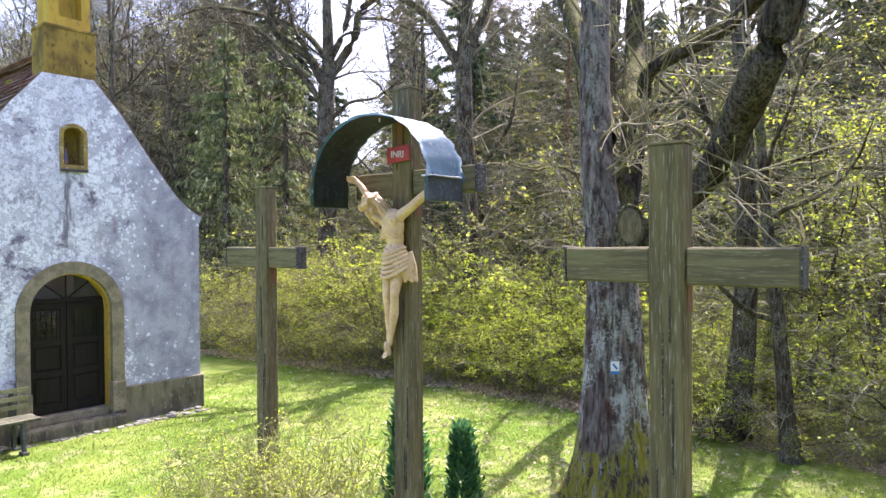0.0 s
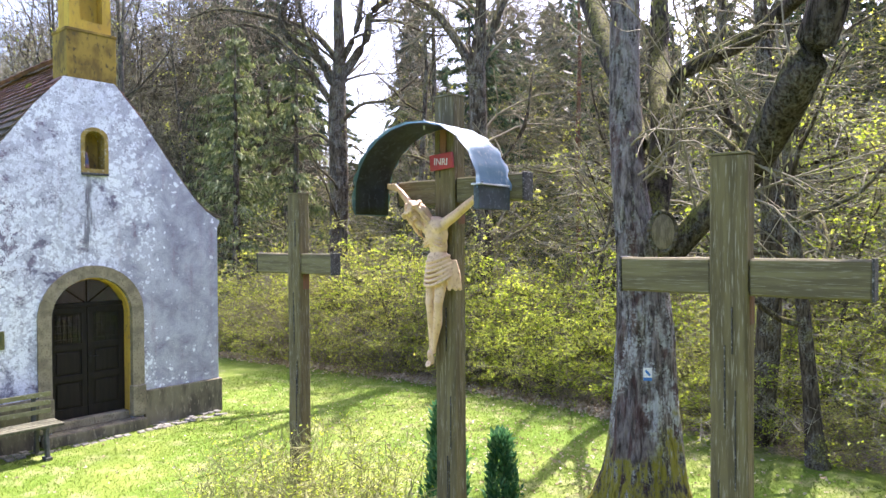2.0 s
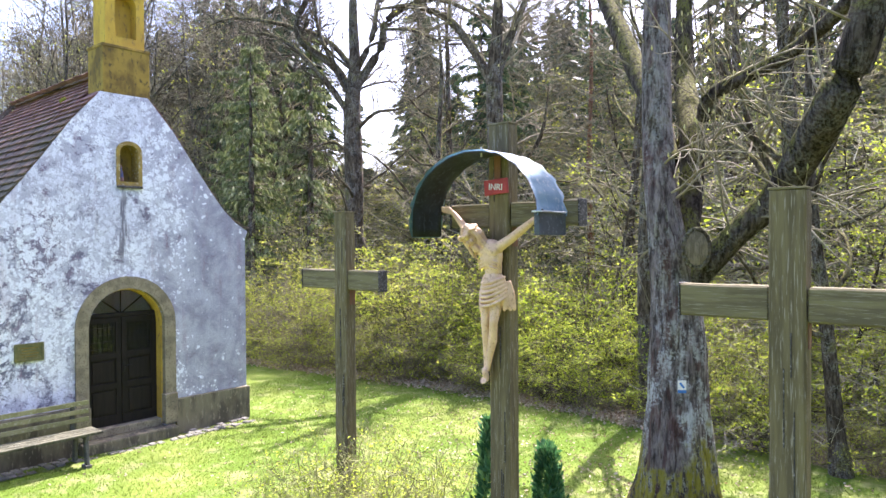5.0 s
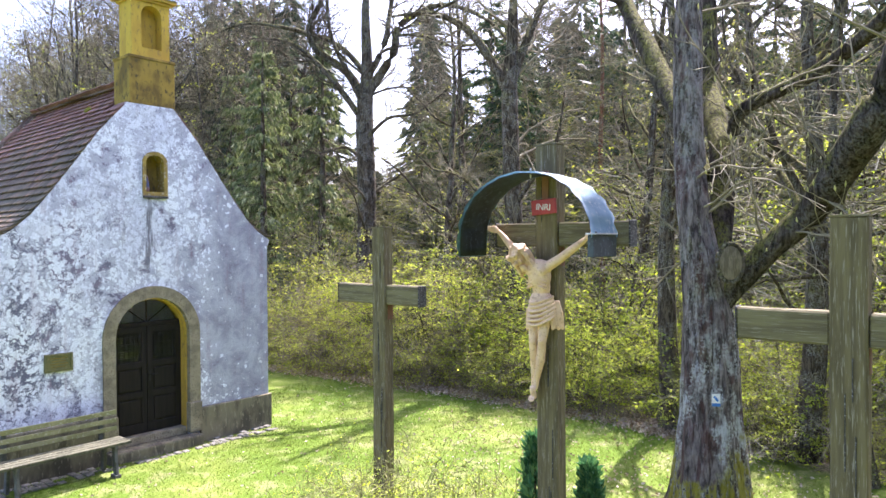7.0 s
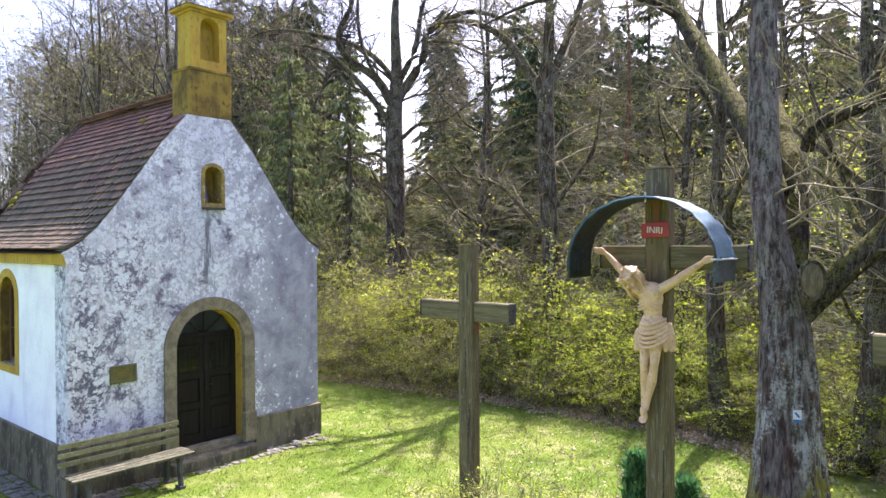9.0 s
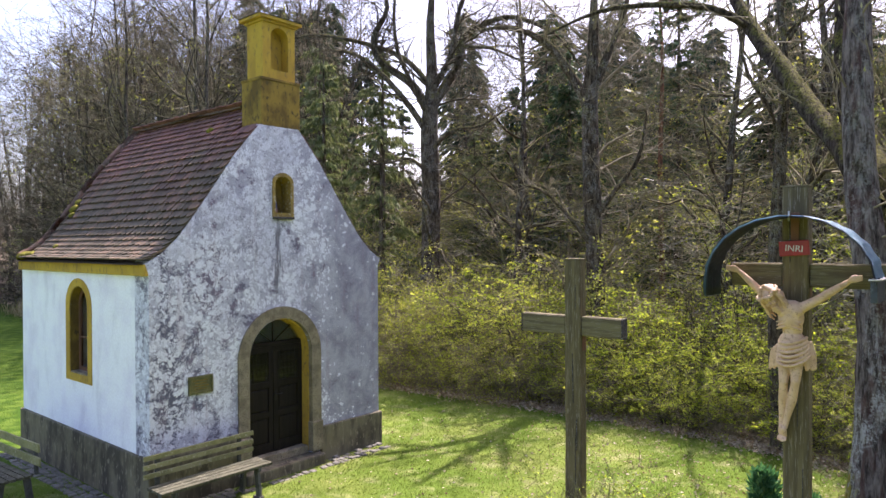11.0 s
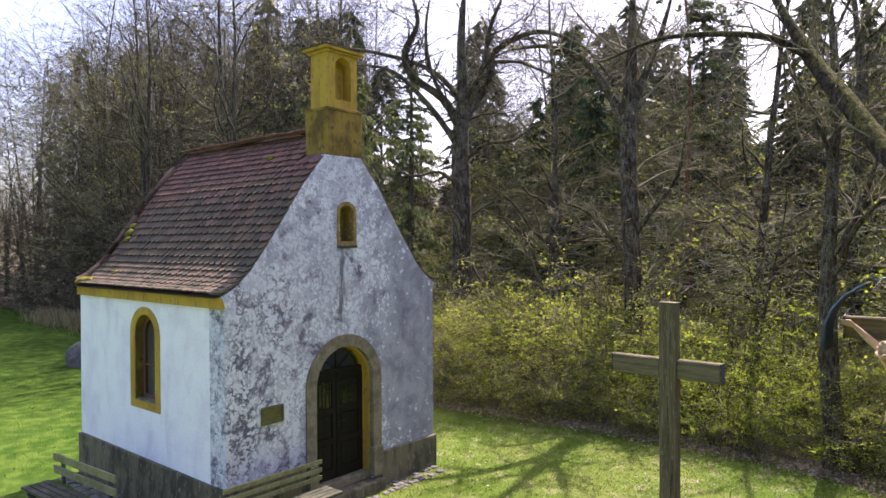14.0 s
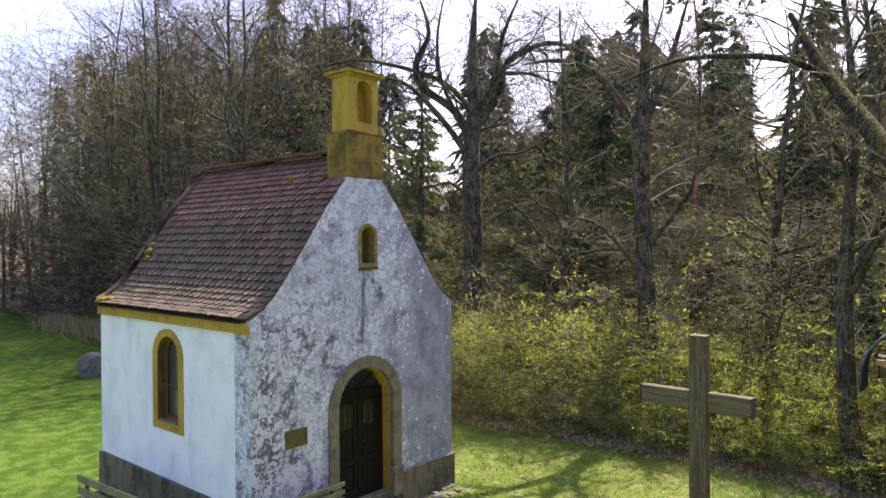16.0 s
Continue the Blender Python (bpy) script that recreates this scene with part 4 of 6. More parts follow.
# ---- carved figure ----
def carved_figure():
    """The carved crucifix figure as one plain mesh of joined rounded forms."""
    bm = bmesh.new()

    unit_ball = [(math.sin(math.pi * j / 10) * math.cos(2 * math.pi * i / 14), math.sin(math.pi * j / 10) * math.sin(2 * math.pi * i / 14), math.cos(math.pi * j / 10)) for j in range(11) for i in range(14)]

    def ball(c, s, rot=(0, 0, 0)):
        m = pose(*c, *rot) @ Matrix.Diagonal((*s, 1))
        vs = [bm.verts.new(m @ Vector(p)) for p in unit_ball]
        for j in range(10):
            for i in range(14):
                i2 = (i + 1) % 14
                bm.faces.new((vs[j * 14 + i], vs[j * 14 + 14 + i], vs[j * 14 + 14 + i2], vs[j * 14 + i2]))

    def limb(pts, rad):
        tube(bm, pts, rad, 14)
        for p, r in zip(pts, rad):
            ball(p, (r, r, r))

    # x across, y out of the wall (front is -y), z up; origin at the feet
    limb([(-0.005, -0.03, 0.05), (0.0, -0.035, 0.12), (0.012, -0.045, 0.27), (0.025, -0.085, 0.43)], [0.022, 0.024, 0.037, 0.034])
    limb([(0.03, -0.06, 0.05), (0.045, -0.06, 0.12), (0.085, -0.065, 0.28), (0.118, -0.095, 0.445)], [0.022, 0.023, 0.037, 0.034])
    limb([(0.025, -0.085, 0.43), (0.028, -0.065, 0.56), (0.04, -0.045, 0.69)], [0.037, 0.048, 0.062])
    limb([(0.118, -0.095, 0.445), (0.120, -0.065, 0.57), (0.115, -0.045, 0.69)], [0.037, 0.048, 0.062])
    # feet laid one over the other, toes pointing down
    for fx, fy in ((-0.004, -0.05), (0.028, -0.085)):
        ball((fx, fy, 0.005), (0.021, 0.028, 0.062), (24, 0, 0))
        for k in range(5):
            limb([(fx + 0.009 * (k - 2), fy - 0.018, -0.032), (fx + 0.010 * (k - 2), fy - 0.034, -0.062 + 0.004 * abs(k - 1))], [0.0075, 0.006])
    # trunk
    ball((0.085, -0.05, 0.76), (0.105, 0.078, 0.10))
    ball((0.085, -0.05, 0.88), (0.080, 0.062, 0.11))
    ball((0.078, -0.065, 0.97), (0.102, 0.08, 0.12))
    ball((0.072, -0.07, 1.035), (0.118, 0.078, 0.075))
    ball((0.03, -0.115, 1.015), (0.055, 0.035, 0.045))
    ball((0.118, -0.115, 1.015), (0.055, 0.035, 0.045))
    for k in range(3):
        ball((0.02, -0.105, 0.94 - 0.028 * k), (0.05, 0.03, 0.011), (0, -20, 0))
        ball((0.125, -0.105, 0.94 - 0.028 * k), (0.05, 0.03, 0.011), (0, 20, 0))
    # arms stretched to the beam
    limb([(-0.03, -0.07, 1.055), (-0.12, -0.06, 1.135), (-0.215, -0.05, 1.22), (-0.31, -0.04, 1.31), (-0.355, -0.04, 1.35)], [0.043, 0.036, 0.033, 0.024, 0.017])
    limb([(0.17, -0.07, 1.055), (0.27, -0.06, 1.115), (0.36, -0.05, 1.18), (0.46, -0.04, 1.25), (0.51, -0.04, 1.285)], [0.043, 0.037, 0.034, 0.025, 0.017])
    for sx, c in ((-1, (-0.375, -0.055, 1.36)), (1, (0.53, -0.055, 1.295))):
        ball(c, (0.045, 0.016, 0.03), (0, 30 * -sx, 0))
        for k in range(4):
            limb([(c[0] + 0.02 * sx, c[1] - 0.006, c[2] + 0.012 * (k - 1.5)), (c[0] + 0.06 * sx, c[1] - 0.022, c[2] + 0.012 * (k - 1.5) + 0.012)], [0.008, 0.006])
    # neck and bowed head with hair, beard and plaited crown
    limb([(0.045, -0.085, 1.07), (-0.025, -0.13, 1.095)], [0.042, 0.038])
    hd = pose(-0.055, -0.160, 1.125, 34, -26, -12) @ Matrix.Scale(1.12, 4)

    def at_head(*p):
        return hd @ Vector(p)

    ball(at_head(0, 0, 0), (0.052, 0.064, 0.078), (34, -26, -12))
    ball(at_head(0, -0.042, -0.075), (0.030, 0.028, 0.045), (34, -26, -12))
    ball(at_head(0, -0.066, -0.012), (0.010, 0.018, 0.024), (34, -26, -12))
    ball(at_head(0, -0.060, 0.020), (0.042, 0.012, 0.009), (34, -26, -12))
    ball(at_head(-0.026, -0.052, -0.022), (0.016, 0.014, 0.018), (34, -26, -12))
    ball(at_head(0.026, -0.052, -0.022), (0.016, 0.014, 0.018), (34, -26, -12))
    ball(at_head(0, -0.060, -0.048), (0.022, 0.010, 0.007), (34, -26, -12))
    ball(at_head(0, 0.022, 0.018), (0.060, 0.058, 0.072), (34, -26, -12))
    # wavy locks falling from the crown of the head to the shoulders
    for k in range(22):
        a = math.pi * (-0.12 + 1.24 * k / 21)
        c, s = math.cos(a), math.sin(a)
        w = 0.012 * math.sin(k * 2.1)
        limb([at_head(0.020 * c, 0.02 + 0.02 * s, 0.092), at_head(0.064 * c, 0.01 + 0.068 * s, 0.045), at_head((0.074 + w) * c, 0.008 + 0.078 * s, -0.02), at_head((0.070 - w) * c - 0.006, 0.004 + 0.072 * s + w, -0.085), at_head((0.082 + w) * c - 0.012, 0.078 * s, -0.125 - 0.02 * (k % 3))], [0.012, 0.014, 0.013, 0.012, 0.006])
    for k in range(16):
        a, b = 2 * math.pi * k / 16, 2 * math.pi * (k + 1.7) / 16
        lift = 0.012 * math.sin(k * 2.3)
        limb([at_head(0.074 * math.cos(a), 0.008 + 0.080 * math.sin(a), 0.046 + lift), at_head(0.078 * math.cos(b), 0.008 + 0.084 * math.sin(b), 0.046 - lift)], [0.013, 0.013])
    # loincloth: wrapped folds and a knotted hanging end
    for k in range(6):
        z = 0.785 - 0.030 * k
        pts = []
        for q in range(13):
            a = math.pi * (1.0 + q / 12)
            sag = 0.055 * math.sin(math.pi * q / 12) * (0.5 + 0.12 * k)
            pts.append((0.088 + (0.102 + 0.003 * k) * math.cos(a), -0.045 + (0.088 + 0.004 * k) * math.sin(a), z - sag + 0.02 * math.cos(a)))
        limb(pts, [0.013] * 13)
    ball((0.085, -0.05, 0.715), (0.112, 0.085, 0.095))
    for k in range(5):
        x = 0.195 + 0.012 * k
        limb([(x - 0.03, -0.06 + 0.015 * k, 0.76), (x - 0.01, -0.06 + 0.018 * k, 0.66), (x - 0.002 + 0.008 * math.sin(k), -0.05 + 0.02 * k, 0.545 + 0.015 * (k % 2))], [0.014, 0.018, 0.015])
    for k in range(5):
        x = -0.015 - 0.022 * k
        limb([(x + 0.02, -0.05 + 0.012 * k, 0.76 - 0.02 * k), (x + 0.005, -0.04 + 0.015 * k, 0.65 - 0.015 * k), (x - 0.01, -0.03 + 0.018 * k, 0.54 + 0.012 * (k % 2) - 0.008 * k)], [0.012, 0.015, 0.013])
    return bm


me = bpy.data.meshes.new("carved_figure")
bm = carved_figure()
bm.to_mesh(me)
bm.free()
me.materials.append(M_BODY)
figure = new("carved_figure", me)
figure.matrix_basis = pose(7.875, 1.575, 2.10)
rm = figure.modifiers.new("join", "REMESH")
rm.mode, rm.voxel_size, rm.use_smooth_shade = "VOXEL", 0.005, True
sm = figure.modifiers.new("soften", "SMOOTH")
sm.factor, sm.iterations = 0.5, 2
tagged(figure, "pale carved limewood crucifix figure with a draped loincloth", "statue")

# small figure in the niche
bm = bmesh.new()
prof = [(0.0, 0.045), (0.03, 0.05), (0.10, 0.04), (0.17, 0.034), (0.20, 0.02), (0.215, 0.024), (0.24, 0.026), (0.265, 0.016), (0.275, 0.004)]
tube(bm, [(0, 0, z) for z, _ in prof], [r for _, r in prof], 12)
stat = new("statuette", bpy.data.meshes.new("statuette"))
bm.to_mesh(stat.data)
bm.free()
stat.data.materials.append(surf("painted statuette", (0.05, 0.07, 0.16), (0.20, 0.10, 0.08), None, 7, 30, 0.6))
stat.data.shade_smooth()
stat.matrix_basis = pose(-0.09, 2.21, 4.223)
tagged(stat, "small blue painted figure standing in the gable niche", "statue")


# ---- benches ----
def bench(at, turn, length, slats_back, label, wide=0.038, pitch=0.125, seats=4):
    """A slatted park bench; its back stands at local y=0, its seat points to -y."""
    ob = thing("bench", at, label, "bench", "benches by the chapel", turn=turn)
    for k in range(slats_back):
        z = 0.84 - pitch * k
        bm = box(bmesh.new(), (-length / 2, -0.015, z - wide), (length / 2, 0.015, z + wide), 0.006)
        part("back_slat", worn(bm, 0.003, k), M_BENCH, ob, "", pose(0, 0, 0, 1.5, 0, 0))
    for k in range(seats):
        w = 0.42 / seats
        y = -0.108 - w * (k + 0.5)
        bm = box(bmesh.new(), (-length / 2, y - w / 2 + 0.008, 0.445), (length / 2, y + w / 2 - 0.008, 0.485), 0.008)
        part("seat_slat", worn(bm, 0.003, k + 9), M_BENCH_SEAT, ob, "grey worn seat slat")
    for x in (-length / 2 + 0.22, length / 2 - 0.22):
        bm = bmesh.new()
        box(bm, (x - 0.024, -0.52, 0.39), (x + 0.024, -0.02, 0.444), 0.012)
        box(bm, (x - 0.024, -0.13, 0.0), (x + 0.024, -0.03, 0.40), 0.015, Matrix.Rotation(radians(8), 4, "X"))
        box(bm, (x - 0.024, -0.52, 0.0), (x + 0.024, -0.42, 0.40), 0.015, Matrix.Rotation(radians(-8), 4, "X"))
        box(bm, (x - 0.03, 0.0, 0.42), (x + 0.03, 0.045, 0.86), 0.012, Matrix.Rotation(radians(1.5), 4, "X"))
        box(bm, (x - 0.045, -0.56, -0.03), (x + 0.045, -0.40, 0.03), 0.01)
        part("leg", bm, M_CAST, ob, "grey cast leg")
    return ob


bench((0.27, 0.63, GROUND + 0.03), 90, 1.74, 3, "weathered green wooden bench against the chapel front", 0.034, 0.125)
bench((-2.34, -0.99, GROUND + 0.03), 4, 1.9, 2, "weathered bench of broad mossy slats beside the chapel's side wall", 0.06, 0.20, 4)


# ---- growing things ----
def unit(v):
    return v / np.maximum(np.linalg.norm(v, axis=-1, keepdims=True), 1e-9)


def shoots(rng, S, D, Ln, R, k, wander, up, taper=0.25):
    """Polylines from S along D, wandering and bending up (or down)."""
    P, cur, d = [S], S, D
    for i in range(k):
        d = unit(d + wander * rng.normal(size=S.shape) + np.array([0, 0, up]))
        cur = cur + d * (Ln / k)[:, None]
        P.append(cur)
    P = np.stack(P, 1)
    Rr = R[:, None] * np.linspace(1, taper, k + 1)[None, :]
    return P, Rr


def offspring(rng, P, Rr, Ln, m, umin, lenf, spread, rf=0.6, rmin=0.003):
    n, k1, _ = P.shape
    u = rng.uniform(umin, 0.98, (n, m)) * (k1 - 1)
    i = np.minimum(u.astype(int), k1 - 2)
    f = (u - i)[..., None]
    idx = np.arange(n)[:, None]
    a, b = P[idx, i], P[idx, i + 1]
    S = a * (1 - f) + b * f
    pd = unit(b - a)
    rad = Rr[idx, i] * (1 - f[..., 0]) + Rr[idx, i + 1] * f[..., 0]
    q = rng.normal(size=pd.shape)
    q = unit(q - (q * pd).sum(-1, keepdims=True) * pd)
    ang = np.radians(rng.normal(spread, 12, (n, m)))[..., None]
    D = unit(pd * np.cos(ang) + q * np.sin(ang))
    L2 = Ln[:, None] * lenf * rng.uniform(0.6, 1.2, (n, m)) * (1.15 - 0.55 * u / (k1 - 1))
    return S.reshape(-1, 3), D.reshape(-1, 3), L2.ravel(), np.maximum(rmin, rad * rf).ravel()


def tubes(P, Rr, sides):
    """Vertices and faces of tapered tubes along many polylines."""
    n, k1, _ = P.shape
    T = np.empty_like(P)
    T[:, 1:-1] = P[:, 2:] - P[:, :-2]
    T[:, 0], T[:, -1] = P[:, 1] - P[:, 0], P[:, -1] - P[:, -2]
    T = unit(T)
    ref = np.where(np.abs(T[..., 2:3]) > 0.85, np.array([1.0, 0.13, 0.0]), np.array([0.1, 0.2, 1.0]))
    A = unit(np.cross(T, ref))
    B = np.cross(T, A)
    ph = np.arange(sides) * 2 * math.pi / sides
    V = P[:, :, None] + Rr[:, :, None, None] * (np.cos(ph)[None, None, :, None] * A[:, :, None] + np.sin(ph)[None, None, :, None] * B[:, :, None])
    base = (np.arange(n) * k1 * sides)[:, None, None] + (np.arange(k1 - 1) * sides)[None, :, None]
    j = np.arange(sides)[None, None, :]
    j2 = (j + 1) % sides
    F = np.stack([base + j, base + j2, base + j2 + sides, base + j + sides], -1).reshape(-1, 4)
    return V.reshape(-1, 3), F


def joined(chunks):
    vs, fs, off = [], [], 0
    for v, f in chunks:
        vs.append(v)
        fs.append(f + off)
        off += len(v)
    return np.concatenate(vs), np.concatenate(fs)


def blades(rng, C, size, flat=0.0, aspect=2.0, D=None):
    """Small folded leaf quads at C. D: their long direction."""
    n = len(C)
    d = unit(rng.normal(size=(n, 3)) * np.array([1, 1, 1 - flat]) if D is None else D)
    q = rng.normal(size=(n, 3))
    s = unit(np.cross(d, q))
    nn = np.cross(d, s)
    sz = (size * rng.uniform(0.6, 1.3, n))[:, None]
    w = sz / aspect
    V = np.stack([C, C + d * sz * 0.5 + s * w * 0.5 + nn * w * 0.12, C + d * sz, C + d * sz * 0.5 - s * w * 0.5 + nn * w * 0.12], 1).reshape(-1, 3)
    F = np.arange(4 * n).reshape(n, 4)
    return V, F


def tapers(rng, A, B, w):
    """Thin tapering twigs from A to B, w wide at the foot."""
    p = unit(np.cross(B - A, rng.normal(size=A.shape)))
    w = np.broadcast_to(np.asarray(w, float), (len(A),))[:, None]
    V = np.stack([A - p * w * 0.5, A + p * w * 0.5, B], 1).reshape(-1, 3)
    return V, np.arange(3 * len(A)).reshape(-1, 3)


def leaflets(rng, C, size, flat=0.5):
    """Small three-cornered leaves at C, lying rather flat."""
    n = len(C)
    d = unit(rng.normal(size=(n, 3)) * np.array([1, 1, 1 - flat]))
    s = unit(np.cross(d, np.array([0, 0, 1.0]) + rng.normal(size=(n, 3)) * 0.6))
    sz = (size * rng.uniform(0.6, 1.35, n))[:, None]
    V = np.stack([C - s * sz * 0.36, C + s * sz * 0.36, C + d * sz], 1).reshape(-1, 3)
    return V, np.arange(3 * n).reshape(-1, 3)


def sprays(rng, S, D, L, w, k1=8, k2=3, droop=0.2):
    """Fans of twigs: a bent shoot from S along D with side twigs to both hands, each forked again. Returns the mesh and spots for leaves."""
    n = len(S)
    D = unit(D)
    M = S + D * (L * 0.5)[:, None]
    D2 = unit(D + rng.normal(size=D.shape) * 0.22 + np.array([0, 0, -droop]))
    E = M + D2 * (L * 0.5)[:, None]
    side = unit(np.cross(D, np.array([0, 0, 1.0]) + rng.normal(size=D.shape) * 0.35) + 1e-6)
    out = [tapers(rng, S, M + D2 * (L * 0.12)[:, None], w), tapers(rng, M - D * (L * 0.06)[:, None], E, w * 0.7)]
    u = np.clip((np.arange(k1) + 0.8)[None, :] / (k1 + 0.5) + rng.normal(size=(n, k1)) * 0.04, 0.06, 0.99)
    f = np.clip(u * 2, 0, 1)[..., None]
    g = np.clip(u * 2 - 1, 0, 1)[..., None]
    A = S[:, None] + (M - S)[:, None] * f + (E - M)[:, None] * g
    hand = np.where(np.arange(k1) % 2 == 0, 1.0, -1.0)[None, :, None]
    ang = np.radians(rng.normal(50, 13, (n, k1)))[..., None]
    fwd = D[:, None] * (1 - g) + D2[:, None] * g
    d1 = unit(fwd * np.cos(ang) + side[:, None] * hand * np.sin(ang) + rng.normal(size=(n, k1, 3)) * 0.2)
    l1 = (L[:, None] * 0.52 * (1.08 - 0.7 * u) * rng.uniform(0.6, 1.25, (n, k1)))[..., None]
    A, d1, l1 = A.reshape(-1, 3), d1.reshape(-1, 3), l1.reshape(-1, 1)
    B = A + d1 * l1
    out.append(tapers(rng, A, B, w * 0.5))
    m = len(A)
    v = rng.uniform(0.25, 0.95, (m, k2, 1))
    A2 = (A[:, None] + (B - A)[:, None] * v).reshape(-1, 3)
    d2 = unit(d1[:, None] + rng.normal(size=(m, k2, 3)) * np.array([0.8, 0.8, 0.45])).reshape(-1, 3)
    B2 = A2 + d2 * np.repeat(l1 * 0.5, k2, 0) * rng.uniform(0.6, 1.3, (m * k2, 1))
    out.append(tapers(rng, A2, B2, w * 0.34))
    return joined(out), (A2, B2, B)


def arr_mesh(name, vf, material, smooth=True):
    v, f = vf
    return mesh_of(name, v.tolist(), f.tolist(), material, smooth)


def along(rng, P, per, jitter=0.02):
    """Random points on polylines."""
    n, k1, _ = P.shape
    i = rng.integers(0, k1 - 1, (n, per))
    f = rng.uniform(0, 1, (n, per, 1))
    idx = np.arange(n)[:, None]
    C = P[idx, i] * (1 - f) + P[idx, i + 1] * f
    return (C + rng.normal(size=C.shape) * jitter).reshape(-1, 3)


def bare_tree(seed, height, radius, crown_from=0.35, limbs=14, lean=0.03, spread=55, up=0.05, fine=1.0, leaf=None, bark_m=None, twig_m=None, limb_len=0.42, wander=0.10, split=False):
    """Meshes of a leafless tree: trunk with limbs, twigs, and a few young leaves."""
    rng = np.random.default_rng(seed)
    S = np.zeros((1, 3))
    S[0, 2] = -0.3
    D = unit(np.array([[rng.normal() * lean, rng.normal() * lean, 1.0]]))
    P0, R0 = shoots(rng, S, D, np.array([height]), np.array([radius]), 12, 0.045, 0.03, 0.16)
    R0[0, 0] *= 1.55
    R0[0, 1] *= 1.08
    s1 = offspring(rng, P0, R0, np.array([height]), limbs, crown_from, limb_len, spread, 0.55, 0.02)
    P1, R1 = shoots(rng, *s1, 7, wander * 1.6, up, 0.2)
    s2 = offspring(rng, P1, R1, s1[2], int(6 * fine + 1), 0.2, 0.42, 48, 0.55, 0.008)
    P2, R2 = shoots(rng, *s2, 5, wander * 1.8, up * 0.6, 0.25)
    s3 = offspring(rng, P2, R2, s2[2], int(6 * fine), 0.15, 0.48, 45, 0.5, 0.004)
    P3, R3 = shoots(rng, *s3, 2, 0.16, 0.03, 0.4)
    twigs = [tubes(P2, R2, 3), tubes(P3[:, ::2], R3[:, ::2], 3)]
    if fine >= 0.9:
        s4 = offspring(rng, P3, R3, s3[2], 3, 0.2, 0.5, 42, 0.6, 0.003)
        P4, R4 = shoots(rng, *s4, 2, 0.15, 0.03, 0.5)
        twigs.append(tubes(P4, R4, 3))
    if split:
        wood = [("trunk", arr_mesh("trunk", tubes(P0, R0, 12), bark_m or M_BARK))] + [("limb", arr_mesh("limb", tubes(P1[i:i + 1], R1[i:i + 1], 7), bark_m or M_BARK)) for i in range(len(P1))]
    else:
        wood = [("trunk", arr_mesh("trunk", joined([tubes(P0, R0, 12), tubes(P1, R1, 7)]), bark_m or M_BARK))]
    meshes = wood + [("crown", arr_mesh("crown", joined(twigs), twig_m or M_TWIG))]
    if leaf:
        mat, per, size = leaf
        meshes.append(("foliage", arr_mesh("foliage", leaflets(rng, along(rng, P3, per, 0.04), size), mat, False)))
    return meshes


def spruce(seed, height, width, needle_m, droop=0.35, dens=1.0, bare=0.1):
    """Meshes of a spruce: trunk, and whorls of boughs hung with needle sprays."""
    rng = np.random.default_rng(seed)
    P0, R0 = shoots(rng, np.array([[0, 0, -0.3]]), np.array([[0.01, 0.0, 1.0]]), np.array([height]), np.array([height * 0.014 + 0.04]), 8, 0.006, 0.0, 0.08)
    nb = int(height * 10 * dens)
    u = rng.uniform(bare, 0.985, nb)
    ang = rng.uniform(0, 2 * math.pi, nb)
    S = np.stack([np.zeros(nb), np.zeros(nb), u * height - 0.3], 1)
    D = np.stack([np.cos(ang), np.sin(ang), rng.uniform(-0.15, 0.25, nb)], 1)
    Ln = width * (1.02 - u) ** 0.8 * rng.uniform(0.65, 1.15, nb) + 0.12
    P1, R1 = shoots(rng, S, unit(D), Ln, 0.012 + 0.012 * Ln, 5, 0.08, -0.06, 0.2)
    per = 54
    C = along(rng, P1, per, 0.03)
    out = unit(C * np.array([1, 1, 0]) + 1e-4)
    dirs = out * 0.55 + rng.normal(size=C.shape) * 0.35 + np.array([0, 0, -droop - 0.25])
    size = 0.24 * (0.7 + 0.3 * width / 3)
    leaves = tapers(rng, C, C + unit(dirs) * (size * rng.uniform(0.6, 1.3, len(C)))[:, None], size / 2.6)
    return [("trunk", arr_mesh("trunk", joined([tubes(P0, R0, 9)]), M_BARK)), ("bough_mass", arr_mesh("bough_mass", joined([tubes(P1, R1, 3)]), M_TWIG_DK)), ("foliage", arr_mesh("foliage", leaves, needle_m, False))]


